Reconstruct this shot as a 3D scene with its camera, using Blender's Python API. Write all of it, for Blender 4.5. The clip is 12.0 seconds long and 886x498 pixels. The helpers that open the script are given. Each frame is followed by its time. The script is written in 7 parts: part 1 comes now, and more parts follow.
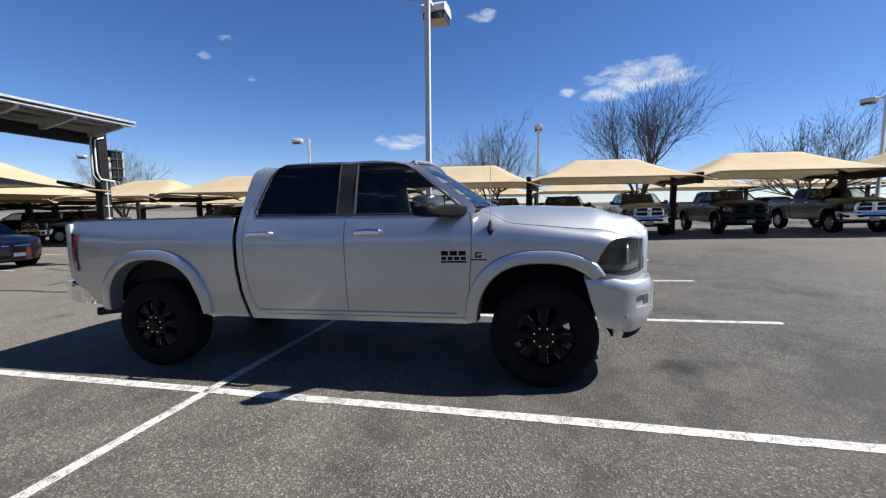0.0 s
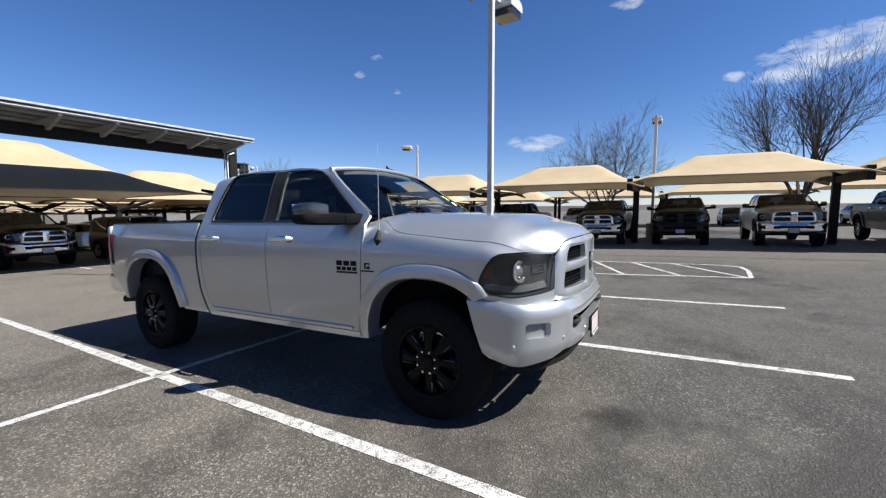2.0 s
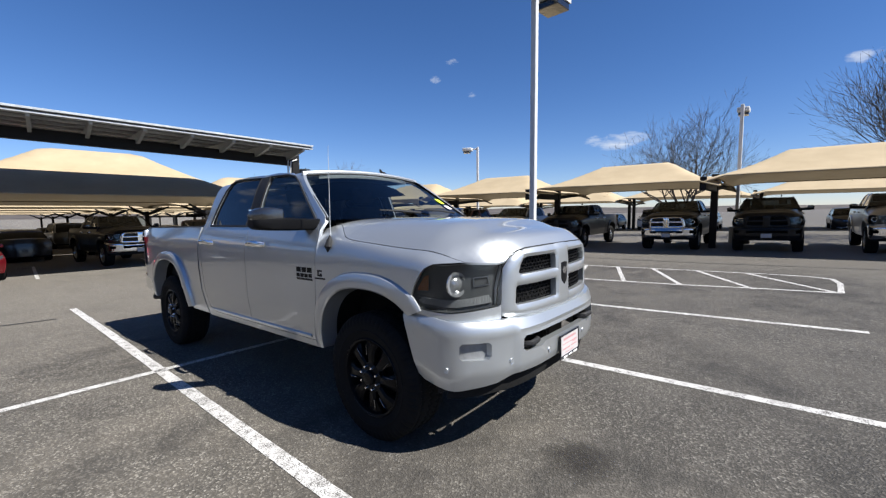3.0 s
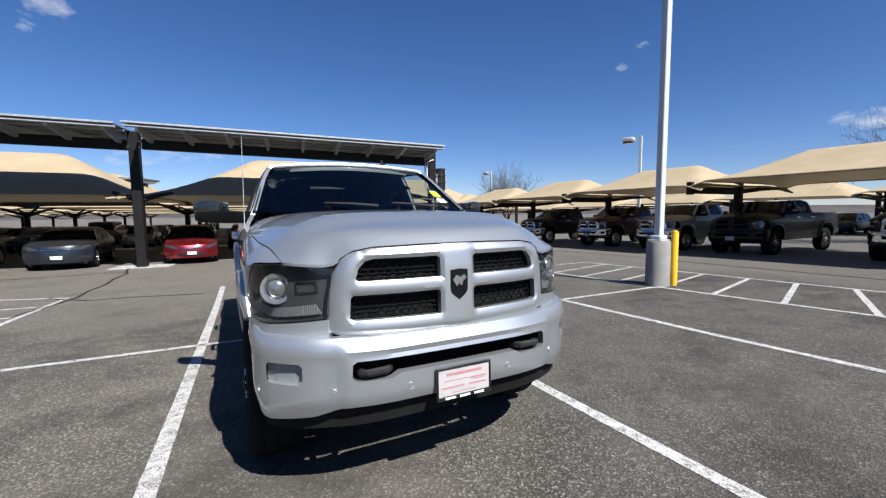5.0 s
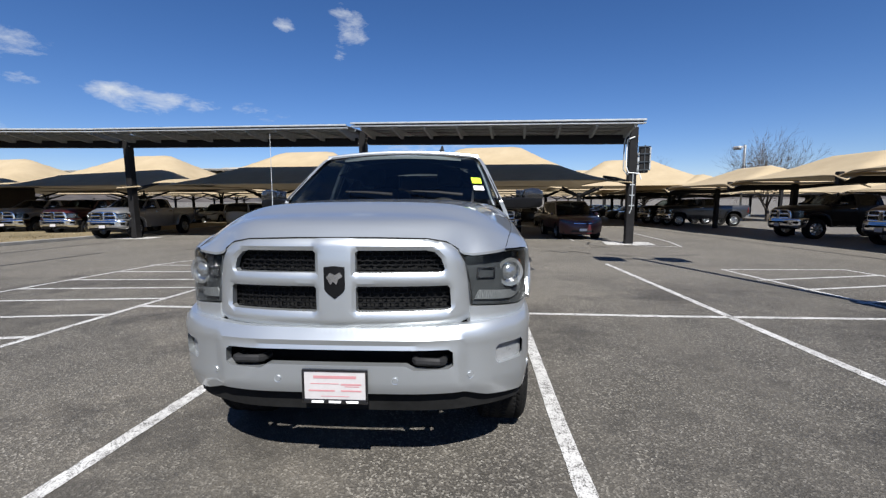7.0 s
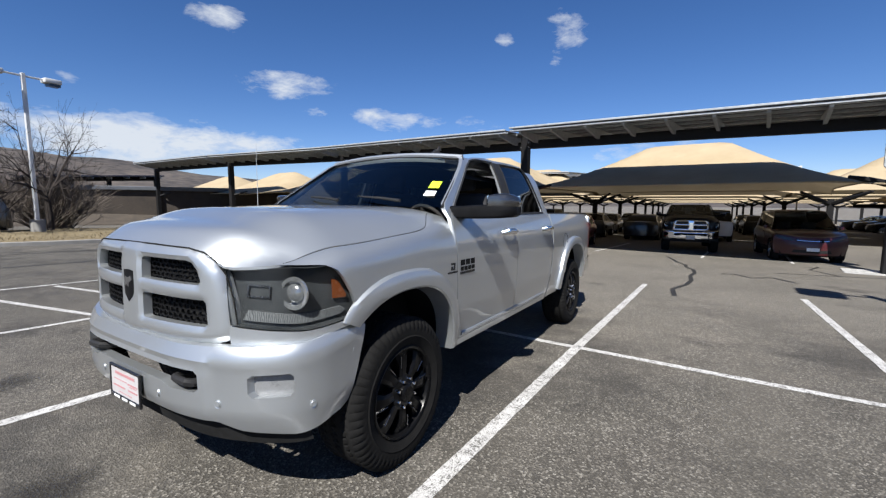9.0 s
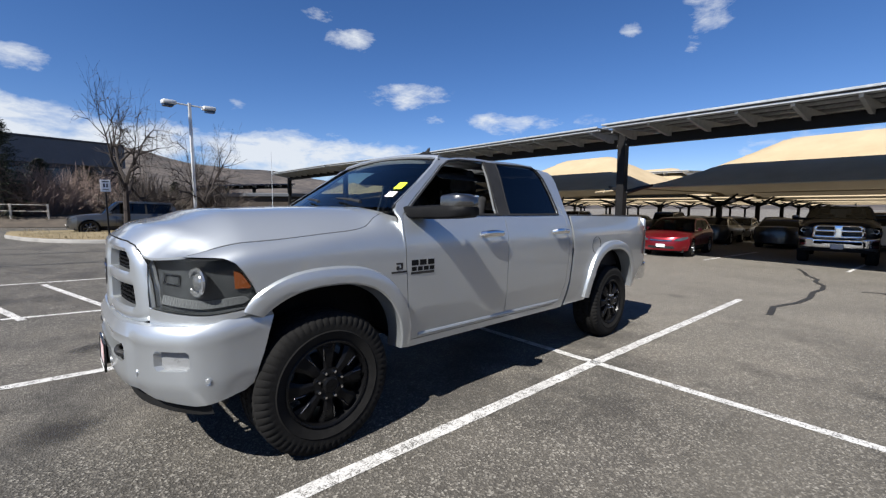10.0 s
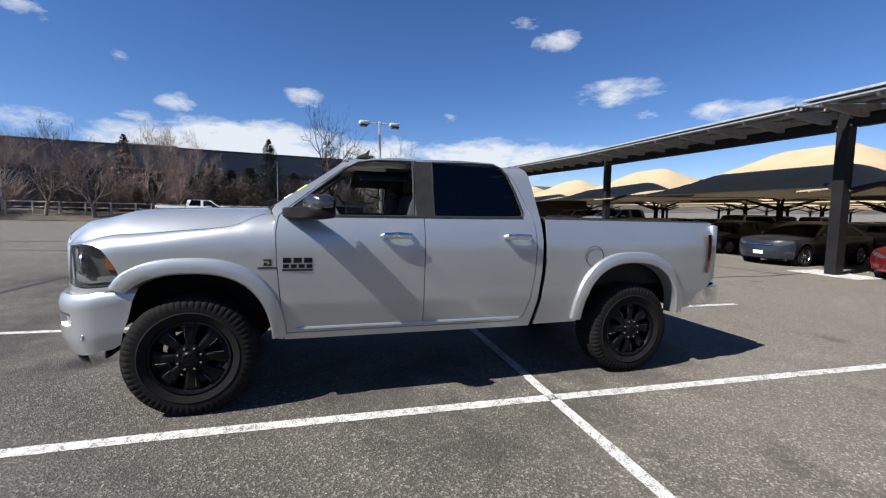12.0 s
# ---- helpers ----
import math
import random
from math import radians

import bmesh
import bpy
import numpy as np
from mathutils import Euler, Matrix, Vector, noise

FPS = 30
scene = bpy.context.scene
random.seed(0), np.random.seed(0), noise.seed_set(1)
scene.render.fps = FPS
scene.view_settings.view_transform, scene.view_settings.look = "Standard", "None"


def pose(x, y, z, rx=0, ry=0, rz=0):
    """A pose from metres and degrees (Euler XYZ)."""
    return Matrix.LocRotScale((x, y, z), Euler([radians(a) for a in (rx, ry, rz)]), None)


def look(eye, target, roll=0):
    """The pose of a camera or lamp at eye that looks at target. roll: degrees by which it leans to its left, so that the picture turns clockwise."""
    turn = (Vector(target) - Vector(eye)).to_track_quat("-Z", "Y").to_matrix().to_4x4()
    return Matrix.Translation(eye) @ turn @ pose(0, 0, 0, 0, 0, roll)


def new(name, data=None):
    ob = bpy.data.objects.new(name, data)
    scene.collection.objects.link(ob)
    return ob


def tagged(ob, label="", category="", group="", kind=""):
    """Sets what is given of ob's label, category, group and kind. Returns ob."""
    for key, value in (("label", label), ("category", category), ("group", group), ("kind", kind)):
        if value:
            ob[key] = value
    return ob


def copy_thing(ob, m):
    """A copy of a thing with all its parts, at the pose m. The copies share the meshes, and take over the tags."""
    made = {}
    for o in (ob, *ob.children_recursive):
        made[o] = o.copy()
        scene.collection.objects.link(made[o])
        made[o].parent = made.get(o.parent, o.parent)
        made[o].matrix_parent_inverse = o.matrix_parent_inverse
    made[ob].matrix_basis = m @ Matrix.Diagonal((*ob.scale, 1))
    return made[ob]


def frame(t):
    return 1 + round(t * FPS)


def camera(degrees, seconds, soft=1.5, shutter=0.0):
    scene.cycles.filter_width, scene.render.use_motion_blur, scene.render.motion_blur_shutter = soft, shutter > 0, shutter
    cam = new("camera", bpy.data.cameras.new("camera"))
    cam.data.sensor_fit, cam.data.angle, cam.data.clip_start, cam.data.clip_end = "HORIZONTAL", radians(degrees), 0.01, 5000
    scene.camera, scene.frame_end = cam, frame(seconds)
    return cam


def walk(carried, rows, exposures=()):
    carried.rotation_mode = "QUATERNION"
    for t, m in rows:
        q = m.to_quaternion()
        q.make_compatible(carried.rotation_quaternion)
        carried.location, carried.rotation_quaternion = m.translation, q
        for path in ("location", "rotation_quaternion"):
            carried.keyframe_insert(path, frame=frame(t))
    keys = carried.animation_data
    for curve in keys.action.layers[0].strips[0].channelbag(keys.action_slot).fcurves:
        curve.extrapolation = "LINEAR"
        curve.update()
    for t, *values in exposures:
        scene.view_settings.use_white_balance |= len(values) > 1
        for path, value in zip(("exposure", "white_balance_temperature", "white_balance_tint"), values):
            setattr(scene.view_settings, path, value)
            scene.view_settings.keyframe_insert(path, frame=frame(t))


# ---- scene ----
cam = camera(93.9, 12.0, 1.3)
# seconds, eye, target, roll
ROWS = [
    (0, (-0.162, -4.403, 1.506), (-0.555, -2.453, 1.302), -0.3),
    (0.5, (0.311, -4.252, 1.523), (-0.221, -2.335, 1.323), -0.3),
    (1, (0.755, -4.074, 1.534), (0.08, -2.202, 1.338), -0.3),
    (1.5, (1.139, -3.787, 1.533), (0.315, -1.974, 1.341), -0.3),
    (2, (1.532, -3.491, 1.54), (0.556, -1.756, 1.35), -0.3),
    (2.5, (1.852, -3.173, 1.55), (0.729, -1.529, 1.364), -0.3),
    (2.7, (1.966, -3.026, 1.559), (0.786, -1.422, 1.376), -0.4),
    (4.3, (2.611, -1.641, 1.499), (1.002, -0.465, 1.334), -0.6),
    (4.5, (2.676, -1.461, 1.497), (1.018, -0.354, 1.33), -0.6),
    (5, (2.8, -1.039, 1.49), (1.023, -0.137, 1.315), -0.5),
    (5.5, (2.855, -0.632, 1.517), (0.975, 0.023, 1.326), -0.5),
    (6, (2.945, -0.212, 1.534), (0.994, 0.174, 1.32), -0.4),
    (6.5, (2.945, 0.196, 1.526), (0.963, 0.318, 1.292), -0.3),
    (7, (2.85, 0.649, 1.522), (0.869, 0.519, 1.276), -0.3),
    (7.2, (2.801, 0.853, 1.535), (0.83, 0.624, 1.285), -0.2),
    (8.8, (1.982, 2.229, 1.54), (0.231, 1.286, 1.327), -0.1),
    (9, (1.848, 2.388, 1.534), (0.153, 1.35, 1.312), 0.3),
    (9.5, (1.5, 2.813, 1.514), (-0.042, 1.556, 1.306), -0.1),
    (10, (1.142, 3.244, 1.513), (-0.216, 1.79, 1.307), -0.0),
    (10.5, (0.683, 3.553, 1.531), (-0.471, 1.933, 1.324), 0.0),
    (11, (0.222, 3.854, 1.532), (-0.734, 2.11, 1.328), 0.1),
    (11.5, (-0.32, 4.081, 1.503), (-1.076, 2.241, 1.305), 0.1),
    (12, (-0.936, 4.263, 1.5), (-1.497, 2.353, 1.309), 0.2),
]
walk(cam, [(t, look(eye, target, roll)) for t, eye, target, roll in ROWS],
     [(t, stops, kelvin, 8.5) for t, stops, kelvin in ((0.0, 1.2, 6450), (2.5, 1.19, 6400), (4.5, 1.03, 6280), (5.5, 0.95, 6250), (7.0, 0.92, 6280), (9.0, 1.02, 6320), (10.5, 1.11, 6420), (12.0, 1.15, 6450))])

SLOPE = 0.0235                      # the lot rises gently towards +x


def gz(x, y=0.0):
    """Height of the ground."""
    return SLOPE * 60.0 * math.tanh(x / 60.0)


# ---- sky, sun ----
SUN_DIR = Vector((1.35, 0.33, 1.60)).normalized()
world = bpy.data.worlds.new("sky")
scene.world = world
world.use_nodes = True
wn, wl = world.node_tree.nodes, world.node_tree.links
wn.clear()
w_out = wn.new("ShaderNodeOutputWorld")
w_bg = wn.new("ShaderNodeBackground")
w_sky = wn.new("ShaderNodeTexSky")
w_sky.sky_type = "NISHITA"
w_sky.sun_disc = False
w_sky.sun_elevation = math.asin(SUN_DIR.z)
w_sky.sun_rotation = math.atan2(SUN_DIR.x, SUN_DIR.y)
w_sky.altitude = 1800
w_sky.air_density = 1.0
w_sky.dust_density = 0.4
w_sky.ozone_density = 3.0
w_bg.inputs["Strength"].default_value = 0.055
wl.new(w_bg.outputs[0], w_out.inputs[0])


def w_math(op, a, b=None, clamp=False):
    n = wn.new("ShaderNodeMath")
    n.operation, n.use_clamp = op, clamp
    for k, v in enumerate((a, b)):
        if v is None:
            continue
        if isinstance(v, (int, float)):
            n.inputs[k].default_value = v
        else:
            wl.new(v, n.inputs[k])
    return n.outputs[0]


w_co = wn.new("ShaderNodeTexCoord")
w_sep = wn.new("ShaderNodeSeparateXYZ")
wl.new(w_co.outputs["Generated"], w_sep.inputs[0])
w_az = w_math("ARCTAN2", w_sep.outputs[1], w_sep.outputs[0])
w_el = w_math("ARCSINE", w_sep.outputs[2])
# clouds: azimuth, elevation, half-width, half-height (degrees), density
CLOUDS = [
    (76.6, 14.9, 6.2, 1.9, 1.0), (80.5, 13.9, 2.8, 1.1, 0.9), (85.2, 14.2, 1.0, 0.6, 0.8), (107.7, 8.5, 4.2, 1.1, 1.0), (96.2, 23.5, 1.9, 0.7, 0.9), (128.2, 19.0, 1.3, 0.7, 0.8), (130.0, 17.2, 0.9, 0.8, 0.8), (125.5, 15.3, 0.8, 0.4, 0.6),
    (195.8, 20.6, 2.3, 2.2, 1.0), (197.0, 17.6, 1.4, 1.5, 0.9), (203.4, 20.3, 1.2, 0.9, 0.9), (218.2, 10.8, 5.2, 1.3, 1.0), (213.6, 10.7, 2.2, 0.9, 0.9), (222.0, 11.1, 2.4, 0.9, 0.9), (206.5, 10.4, 3.4, 0.9, 0.7),
    (231.8, 14.4, 5.6, 1.5, 1.0), (238.9, 20.4, 2.8, 1.5, 1.0), (242.6, 22.9, 2.3, 0.9, 0.8), (228.8, 11.3, 2.2, 0.8, 0.8), (247, 6.4, 11, 2.6, 1.5), (236, 6.8, 6, 1.6, 0.9),
    (277, 7.6, 12, 2.8, 1.7), (264, 7.2, 8, 2.2, 1.4), (287, 7.4, 8, 2.0, 1.4), (271.6, 13.8, 2.7, 1.1, 0.9), (285.3, 12.1, 2.2, 1.0, 0.9), (290.5, 15.7, 1.3, 0.9, 0.8), (289.5, 9.9, 1.8, 0.7, 0.8), (252.2, 12.2, 1.8, 0.7, 0.8),
    (187, 6.6, 6, 1.3, 0.8), (298, 8.4, 4, 1.2, 0.8), (297.9, 18.4, 2.2, 1.2, 0.9),
]
w_map = wn.new("ShaderNodeMapping")
wl.new(w_co.outputs["Generated"], w_map.inputs[0])
w_map.inputs["Scale"].default_value = (1, 1, 2.5)
w_map.inputs["Rotation"].default_value = (0.15, -0.1, 0)


def w_cloud_noise(scale, detail, rough, distortion):
    n = wn.new("ShaderNodeTexNoise")
    wl.new(w_map.outputs[0], n.inputs["Vector"])
    for key, v in (("Scale", scale), ("Detail", detail), ("Roughness", rough), ("Distortion", distortion)):
        n.inputs[key].default_value = v
    return n.outputs[0]


w_noise = w_cloud_noise(12, 10, 0.64, 0.2)
w_big = w_cloud_noise(5.5, 4, 0.5, 0.3)
w_sum = None
for az, el, hw, hh, dens in CLOUDS:
    az = (az + 180) % 360 - 180
    da = w_math("SUBTRACT", w_az, radians(az))
    da = w_math("ARCTAN2", w_math("SINE", da), w_math("COSINE", da))
    a2 = w_math("POWER", w_math("DIVIDE", w_math("ABSOLUTE", da), 1.35 * radians(hw) / math.cos(radians(el))), 2)
    e2 = w_math("POWER", w_math("DIVIDE", w_math("ABSOLUTE", w_math("SUBTRACT", w_el, radians(el))), 1.45 * radians(hh)), 2)
    m = w_math("MULTIPLY", w_math("SUBTRACT", 1.0, w_math("ADD", a2, e2), clamp=True), dens)
    w_sum = m if w_sum is None else w_math("MAXIMUM", w_sum, m)
w_tex = w_math("ADD", w_math("MULTIPLY", w_noise, 2.3), w_math("MULTIPLY", w_big, 0.7))
w_den = w_math("SUBTRACT", w_math("ADD", w_math("MULTIPLY", w_sum, 0.85), w_tex), 1.95)
w_den = w_math("MULTIPLY", w_den, 1.45, clamp=True)
w_den = w_math("MULTIPLY", w_den, w_math("MULTIPLY", w_sum, 3.0, clamp=True))
w_den = w_math("MULTIPLY", w_den, 0.92)
w_mix = wn.new("ShaderNodeMix")
w_mix.data_type = "RGBA"
wl.new(w_den, w_mix.inputs[0])
w_sat = wn.new("ShaderNodeHueSaturation")
w_sat.inputs["Saturation"].default_value = 1.20
wl.new(w_sky.outputs[0], w_sat.inputs["Color"])
w_tint = wn.new("ShaderNodeMix")
w_tint.data_type, w_tint.blend_type = "RGBA", "MULTIPLY"
w_tint.inputs[0].default_value = 1.0
wl.new(w_sat.outputs[0], w_tint.inputs[6])
w_tint.inputs[7].default_value = (0.93, 0.885, 1.03, 1)
wl.new(w_tint.outputs[2], w_mix.inputs[6])
w_mix.inputs[7].default_value = (7.0, 7.25, 7.7, 1)
wl.new(w_mix.outputs[2], w_bg.inputs[0])

sun = new("sun", bpy.data.lights.new("sun", "SUN"))
sun.data.energy, sun.data.angle, sun.data.color = 4.8, radians(0.53), (1.0, 0.955, 0.89)
sun.matrix_world = look((0, 0, 60), Vector((0, 0, 60)) - SUN_DIR)


# ---- materials ----
class Nodes:
    """A small builder for node materials."""

    def __init__(self, name):
        self.mat = bpy.data.materials.new(name)
        self.mat.use_nodes = True
        self.t = self.mat.node_tree
        self.b = self.t.nodes["Principled BSDF"]
        self.out = self.t.nodes["Material Output"]

    def node(self, kind, **ins):
        n = self.t.nodes.new(kind)
        for k, v in ins.items():
            self.put(n.inputs[k.replace("_", " ")], v)
        return n

    def put(self, socket, v):
        if isinstance(v, bpy.types.NodeSocket):
            self.t.links.new(v, socket)
        elif isinstance(v, (tuple, list)) and len(v) == 3 and socket.type == "RGBA":
            socket.default_value = (*v, 1)
        else:
            socket.default_value = v

    def coords(self, scale=(1, 1, 1), space="Object"):
        m = self.node("ShaderNodeMapping")
        self.put(m.inputs["Vector"], self.node("ShaderNodeTexCoord").outputs[space])
        m.inputs["Scale"].default_value = scale
        return m.outputs[0]

    def world_coords(self, scale=(1, 1, 1)):
        m = self.node("ShaderNodeMapping")
        self.put(m.inputs["Vector"], self.node("ShaderNodeNewGeometry").outputs["Position"])
        m.inputs["Scale"].default_value = scale
        return m.outputs[0]

    def noise(self, co, scale, detail=4.0, rough=0.55):
        n = self.node("ShaderNodeTexNoise", Vector=co, Scale=scale, Detail=detail, Roughness=rough)
        return n.outputs[0]

    def ramp(self, fac, stops):
        n = self.node("ShaderNodeValToRGB", Fac=fac)
        e = n.color_ramp.elements
        while len(e) < len(stops):
            e.new(0.5)
        for k, (p, c) in enumerate(stops):
            e[k].position = p
            e[k].color = (*c, 1) if isinstance(c, tuple) else (c, c, c, 1)
        return n.outputs[0]

    def mix(self, fac, a, b, blend="MIX"):
        n = self.node("ShaderNodeMix")
        n.data_type, n.blend_type = "RGBA", blend
        self.put(n.inputs[0], fac)
        self.put(n.inputs[6], a)
        self.put(n.inputs[7], b)
        return n.outputs[2]

    def math(self, op, a, b=0.0, clamp=False):
        n = self.node("ShaderNodeMath")
        n.operation, n.use_clamp = op, clamp
        self.put(n.inputs[0], a)
        self.put(n.inputs[1], b)
        return n.outputs[0]

    def bump(self, height, strength=0.3, dist=0.01):
        n = self.node("ShaderNodeBump", Height=height, Strength=strength, Distance=dist)
        self.put(self.b.inputs["Normal"], n.outputs[0])

    def set(self, **ins):
        for k, v in ins.items():
            self.put(self.b.inputs[k.replace("_", " ")], v)
        return self.mat


def plain(name, colour, rough=0.5, metal=0.0, vary=0.12, scale=6.0, grain=0.0, gscale=120.0, coat=0.0):
    """A surface with uneven tone, uneven gloss and a fine grain."""
    m = Nodes(name)
    co = m.coords()
    n1 = m.noise(co, scale, 5)
    n2 = m.noise(co, scale * 9, 3)
    f = m.math("ADD", m.math("MULTIPLY", n1, 0.65), m.math("MULTIPLY", n2, 0.35))
    dark = tuple(c * (1 - vary * 1.6) for c in colour)
    light = tuple(min(1, c * (1 + vary * 1.2)) for c in colour)
    m.set(Base_Color=m.ramp(f, [(0.3, dark), (0.7, light)]), Metallic=metal, Coat_Weight=coat, Coat_Roughness=0.05)
    lo, hi = max(0.02, rough - 0.08), min(1.0, rough + 0.1)
    m.set(Roughness=m.ramp(f, [(0.3, lo), (0.7, hi)]))
    if grain:
        m.bump(m.noise(co, gscale, 3), grain, 0.004)
    return m.mat


def paint(name, colour, flake=0.0, dust=0.05, coat=0.55, metal=0.74, rough=0.26):
    """Car paint: fine flake under a clear coat with faint orange peel and a thin film of dust."""
    m = Nodes(name)
    co = m.coords()
    tone = m.noise(co, 1.3, 3)
    fl = m.noise(co, 900, 1, 0.5)
    base = m.mix(m.math("MULTIPLY", fl, flake), colour, tuple(min(1, c * 1.22 + 0.01) for c in colour))
    film = m.math("MULTIPLY", m.ramp(m.noise(m.coords((1, 1, 0.5)), 2.4, 4, 0.5), [(0.35, 0.0), (0.75, 1.0)]), dust)
    base = m.mix(film, base, (0.30, 0.275, 0.24))
    m.set(Base_Color=base, Metallic=metal if flake else 0.0, Coat_Weight=coat, Coat_Roughness=0.035,
          Roughness=m.math("ADD", rough, m.math("MULTIPLY", tone, 0.06)))
    peel = m.node("ShaderNodeBump", Height=m.noise(co, 130, 2), Strength=0.03, Distance=0.002)
    m.put(m.b.inputs["Coat Normal"], peel.outputs[0])
    return m.mat


M_SILVER = paint("silver_paint", (0.430, 0.450, 0.464), 0.5, 0.08, 1.0, 0.74, 0.35)
M_BLACKPAINT = paint("black_paint", (0.008, 0.008, 0.009), 0.0, 0.01, 0.22)
M_REDPAINT = paint("red_paint", (0.24, 0.006, 0.014), 0.2, 0.05)
M_MAROON = paint("maroon_paint", (0.065, 0.010, 0.014), 0.3, 0.06)
M_NAVY = paint("navy_paint", (0.008, 0.011, 0.018), 0.0, 0.03)
M_GREYPAINT = paint("grey_paint", (0.075, 0.078, 0.082), 0.5, 0.08)
M_WHITEPAINT = paint("white_paint", (0.533, 0.533, 0.525), 0.0, 0.08)
M_CHROME = plain("chrome", (0.75, 0.76, 0.78), 0.10, 1.0, 0.05)
M_TRIM = plain("black_plastic", (0.022, 0.022, 0.023), 0.55, 0, 0.2, 8, 0.15)
M_GLOSSBLACK = plain("gloss_black", (0.010, 0.010, 0.011), 0.22, 0, 0.2, 6, 0, 120, 0.6)
M_RIM = plain("black_wheel_enamel", (0.0045, 0.0045, 0.005), 0.30, 0, 0.2, 6, 0, 120, 0.0)
M_RUBBER = plain("tyre_rubber", (0.0095, 0.0092, 0.009), 0.86, 0, 0.3, 14, 0.3, 160)
M_DARK = plain("underbody", (0.012, 0.012, 0.012), 0.85, 0, 0.3, 5)
M_ALLOY = plain("alloy", (0.42, 0.43, 0.44), 0.28, 1.0, 0.06)
M_MILLED = plain("milled_edge", (0.20, 0.20, 0.21), 0.22, 1.0, 0.1)
M_POLE = plain("painted_steel_light", (0.50, 0.51, 0.52), 0.42, 0, 0.06, 3, 0.05)
M_STEEL_DARK = plain("dark_bronze_steel", (0.014, 0.0135, 0.014), 0.5, 0, 0.18, 4, 0.05)
M_GALV = plain("galvanised_steel", (0.429, 0.444, 0.451), 0.42, 0.35, 0.18, 7)
M_YELLOW = plain("yellow_paint", (0.75, 0.44, 0.02), 0.5, 0, 0.12, 6, 0.1)
M_PLASTIC_WHITE = plain("white_plastic", (0.75, 0.75, 0.74), 0.4, 0, 0.06)


def make_concrete():
    m = Nodes("cast_concrete")
    co = m.coords()
    a = m.noise(co, 2.2, 6, 0.65)
    b = m.noise(co, 45, 4)
    m.set(Base_Color=m.mix(m.math("MULTIPLY", b, 0.5), m.ramp(a, [(0.3, (0.18, 0.172, 0.162)), (0.7, (0.29, 0.28, 0.26))]), (0.21, 0.203, 0.19)),
          Roughness=0.9)
    m.bump(b, 0.35, 0.006)
    return m.mat


def make_asphalt():
    m = Nodes("asphalt")
    co = m.world_coords()
    big = m.noise(co, 0.22, 5, 0.6)
    mid = m.noise(co, 1.6, 6, 0.6)
    stone = m.node("ShaderNodeTexVoronoi", Vector=co, Scale=88.0)
    pick = m.node("ShaderNodeSeparateColor", Color=stone.outputs["Color"])
    stone_c = m.ramp(pick.outputs[0], [(0.0, (0.006, 0.006, 0.0055)), (0.50, (0.040, 0.037, 0.033)), (0.80, (0.125, 0.114, 0.098)), (0.93, (0.21, 0.195, 0.172)), (1.0, (0.36, 0.34, 0.30))])
    fine = m.noise(co, 210, 3)
    base = m.ramp(m.math("ADD", m.math("MULTIPLY", big, 0.55), m.math("MULTIPLY", mid, 0.45)),
                  [(0.36, (0.026, 0.0235, 0.020)), (0.50, (0.050, 0.0455, 0.039)), (0.64, (0.082, 0.073, 0.061))])
    col = m.mix(0.5, base, m.mix(1.0, base, stone_c, "ADD"))
    # worn wheel tracks and pale dusty patches
    track = m.noise(m.world_coords((0.10, 0.9, 1)), 0.7, 4, 0.6)
    col = m.mix(m.ramp(track, [(0.47, 0.0), (0.58, 0.34)]), col, (0.095, 0.086, 0.073))
    worn = m.noise(m.world_coords((1, 0.8, 1)), 0.55, 6, 0.72)
    col = m.mix(m.ramp(worn, [(0.49, 0.0), (0.61, 0.62)]), col, (0.026, 0.024, 0.022))
    # the driven aisles are bleached and dusty, the bays darker
    pos = m.node("ShaderNodeSeparateXYZ", Vector=co)
    wob = m.math("MULTIPLY", m.math("SUBTRACT", m.noise(co, 0.35, 4, 0.6), 0.5), 5.0)
    west = m.math("DIVIDE", m.math("SUBTRACT", m.math("ADD", wob, -3.6), pos.outputs[0]), 3.0, True)
    east = m.math("DIVIDE", m.math("SUBTRACT", m.math("ADD", wob, pos.outputs[0]), 4.2), 3.5, True)
    north = m.math("DIVIDE", m.math("SUBTRACT", m.math("ADD", wob, pos.outputs[1]), 8.6), 2.5, True)
    aisle = m.math("MAXIMUM", m.math("MULTIPLY", west, 0.72), m.math("MAXIMUM", east, north))
    col = m.mix(m.math("MULTIPLY", aisle, 0.80), col, m.mix(0.42, (0.175, 0.158, 0.134), stone_c))
    # oil drips between the stalls
    spots = m.noise(co, 0.85, 3, 0.5)
    oil = m.ramp(spots, [(0.66, 0.0), (0.74, 1.0)])
    col = m.mix(m.math("MULTIPLY", oil, 0.5), col, (0.020, 0.019, 0.018))
    tar = m.ramp(m.noise(co, 3.2, 5, 0.7), [(0.62, 0.0), (0.75, 1.0)])
    col = m.mix(m.math("MULTIPLY", tar, 0.25), col, (0.030, 0.029, 0.028))
    m.set(Base_Color=col, Specular_IOR_Level=0.30, Diffuse_Roughness=0.5, Roughness=m.math("ADD", 0.62, m.math("MULTIPLY", fine, 0.25)))
    m.bump(m.math("ADD", m.math("MULTIPLY", stone.outputs["Distance"], 1.3), fine), 0.75, 0.007)
    return m.mat


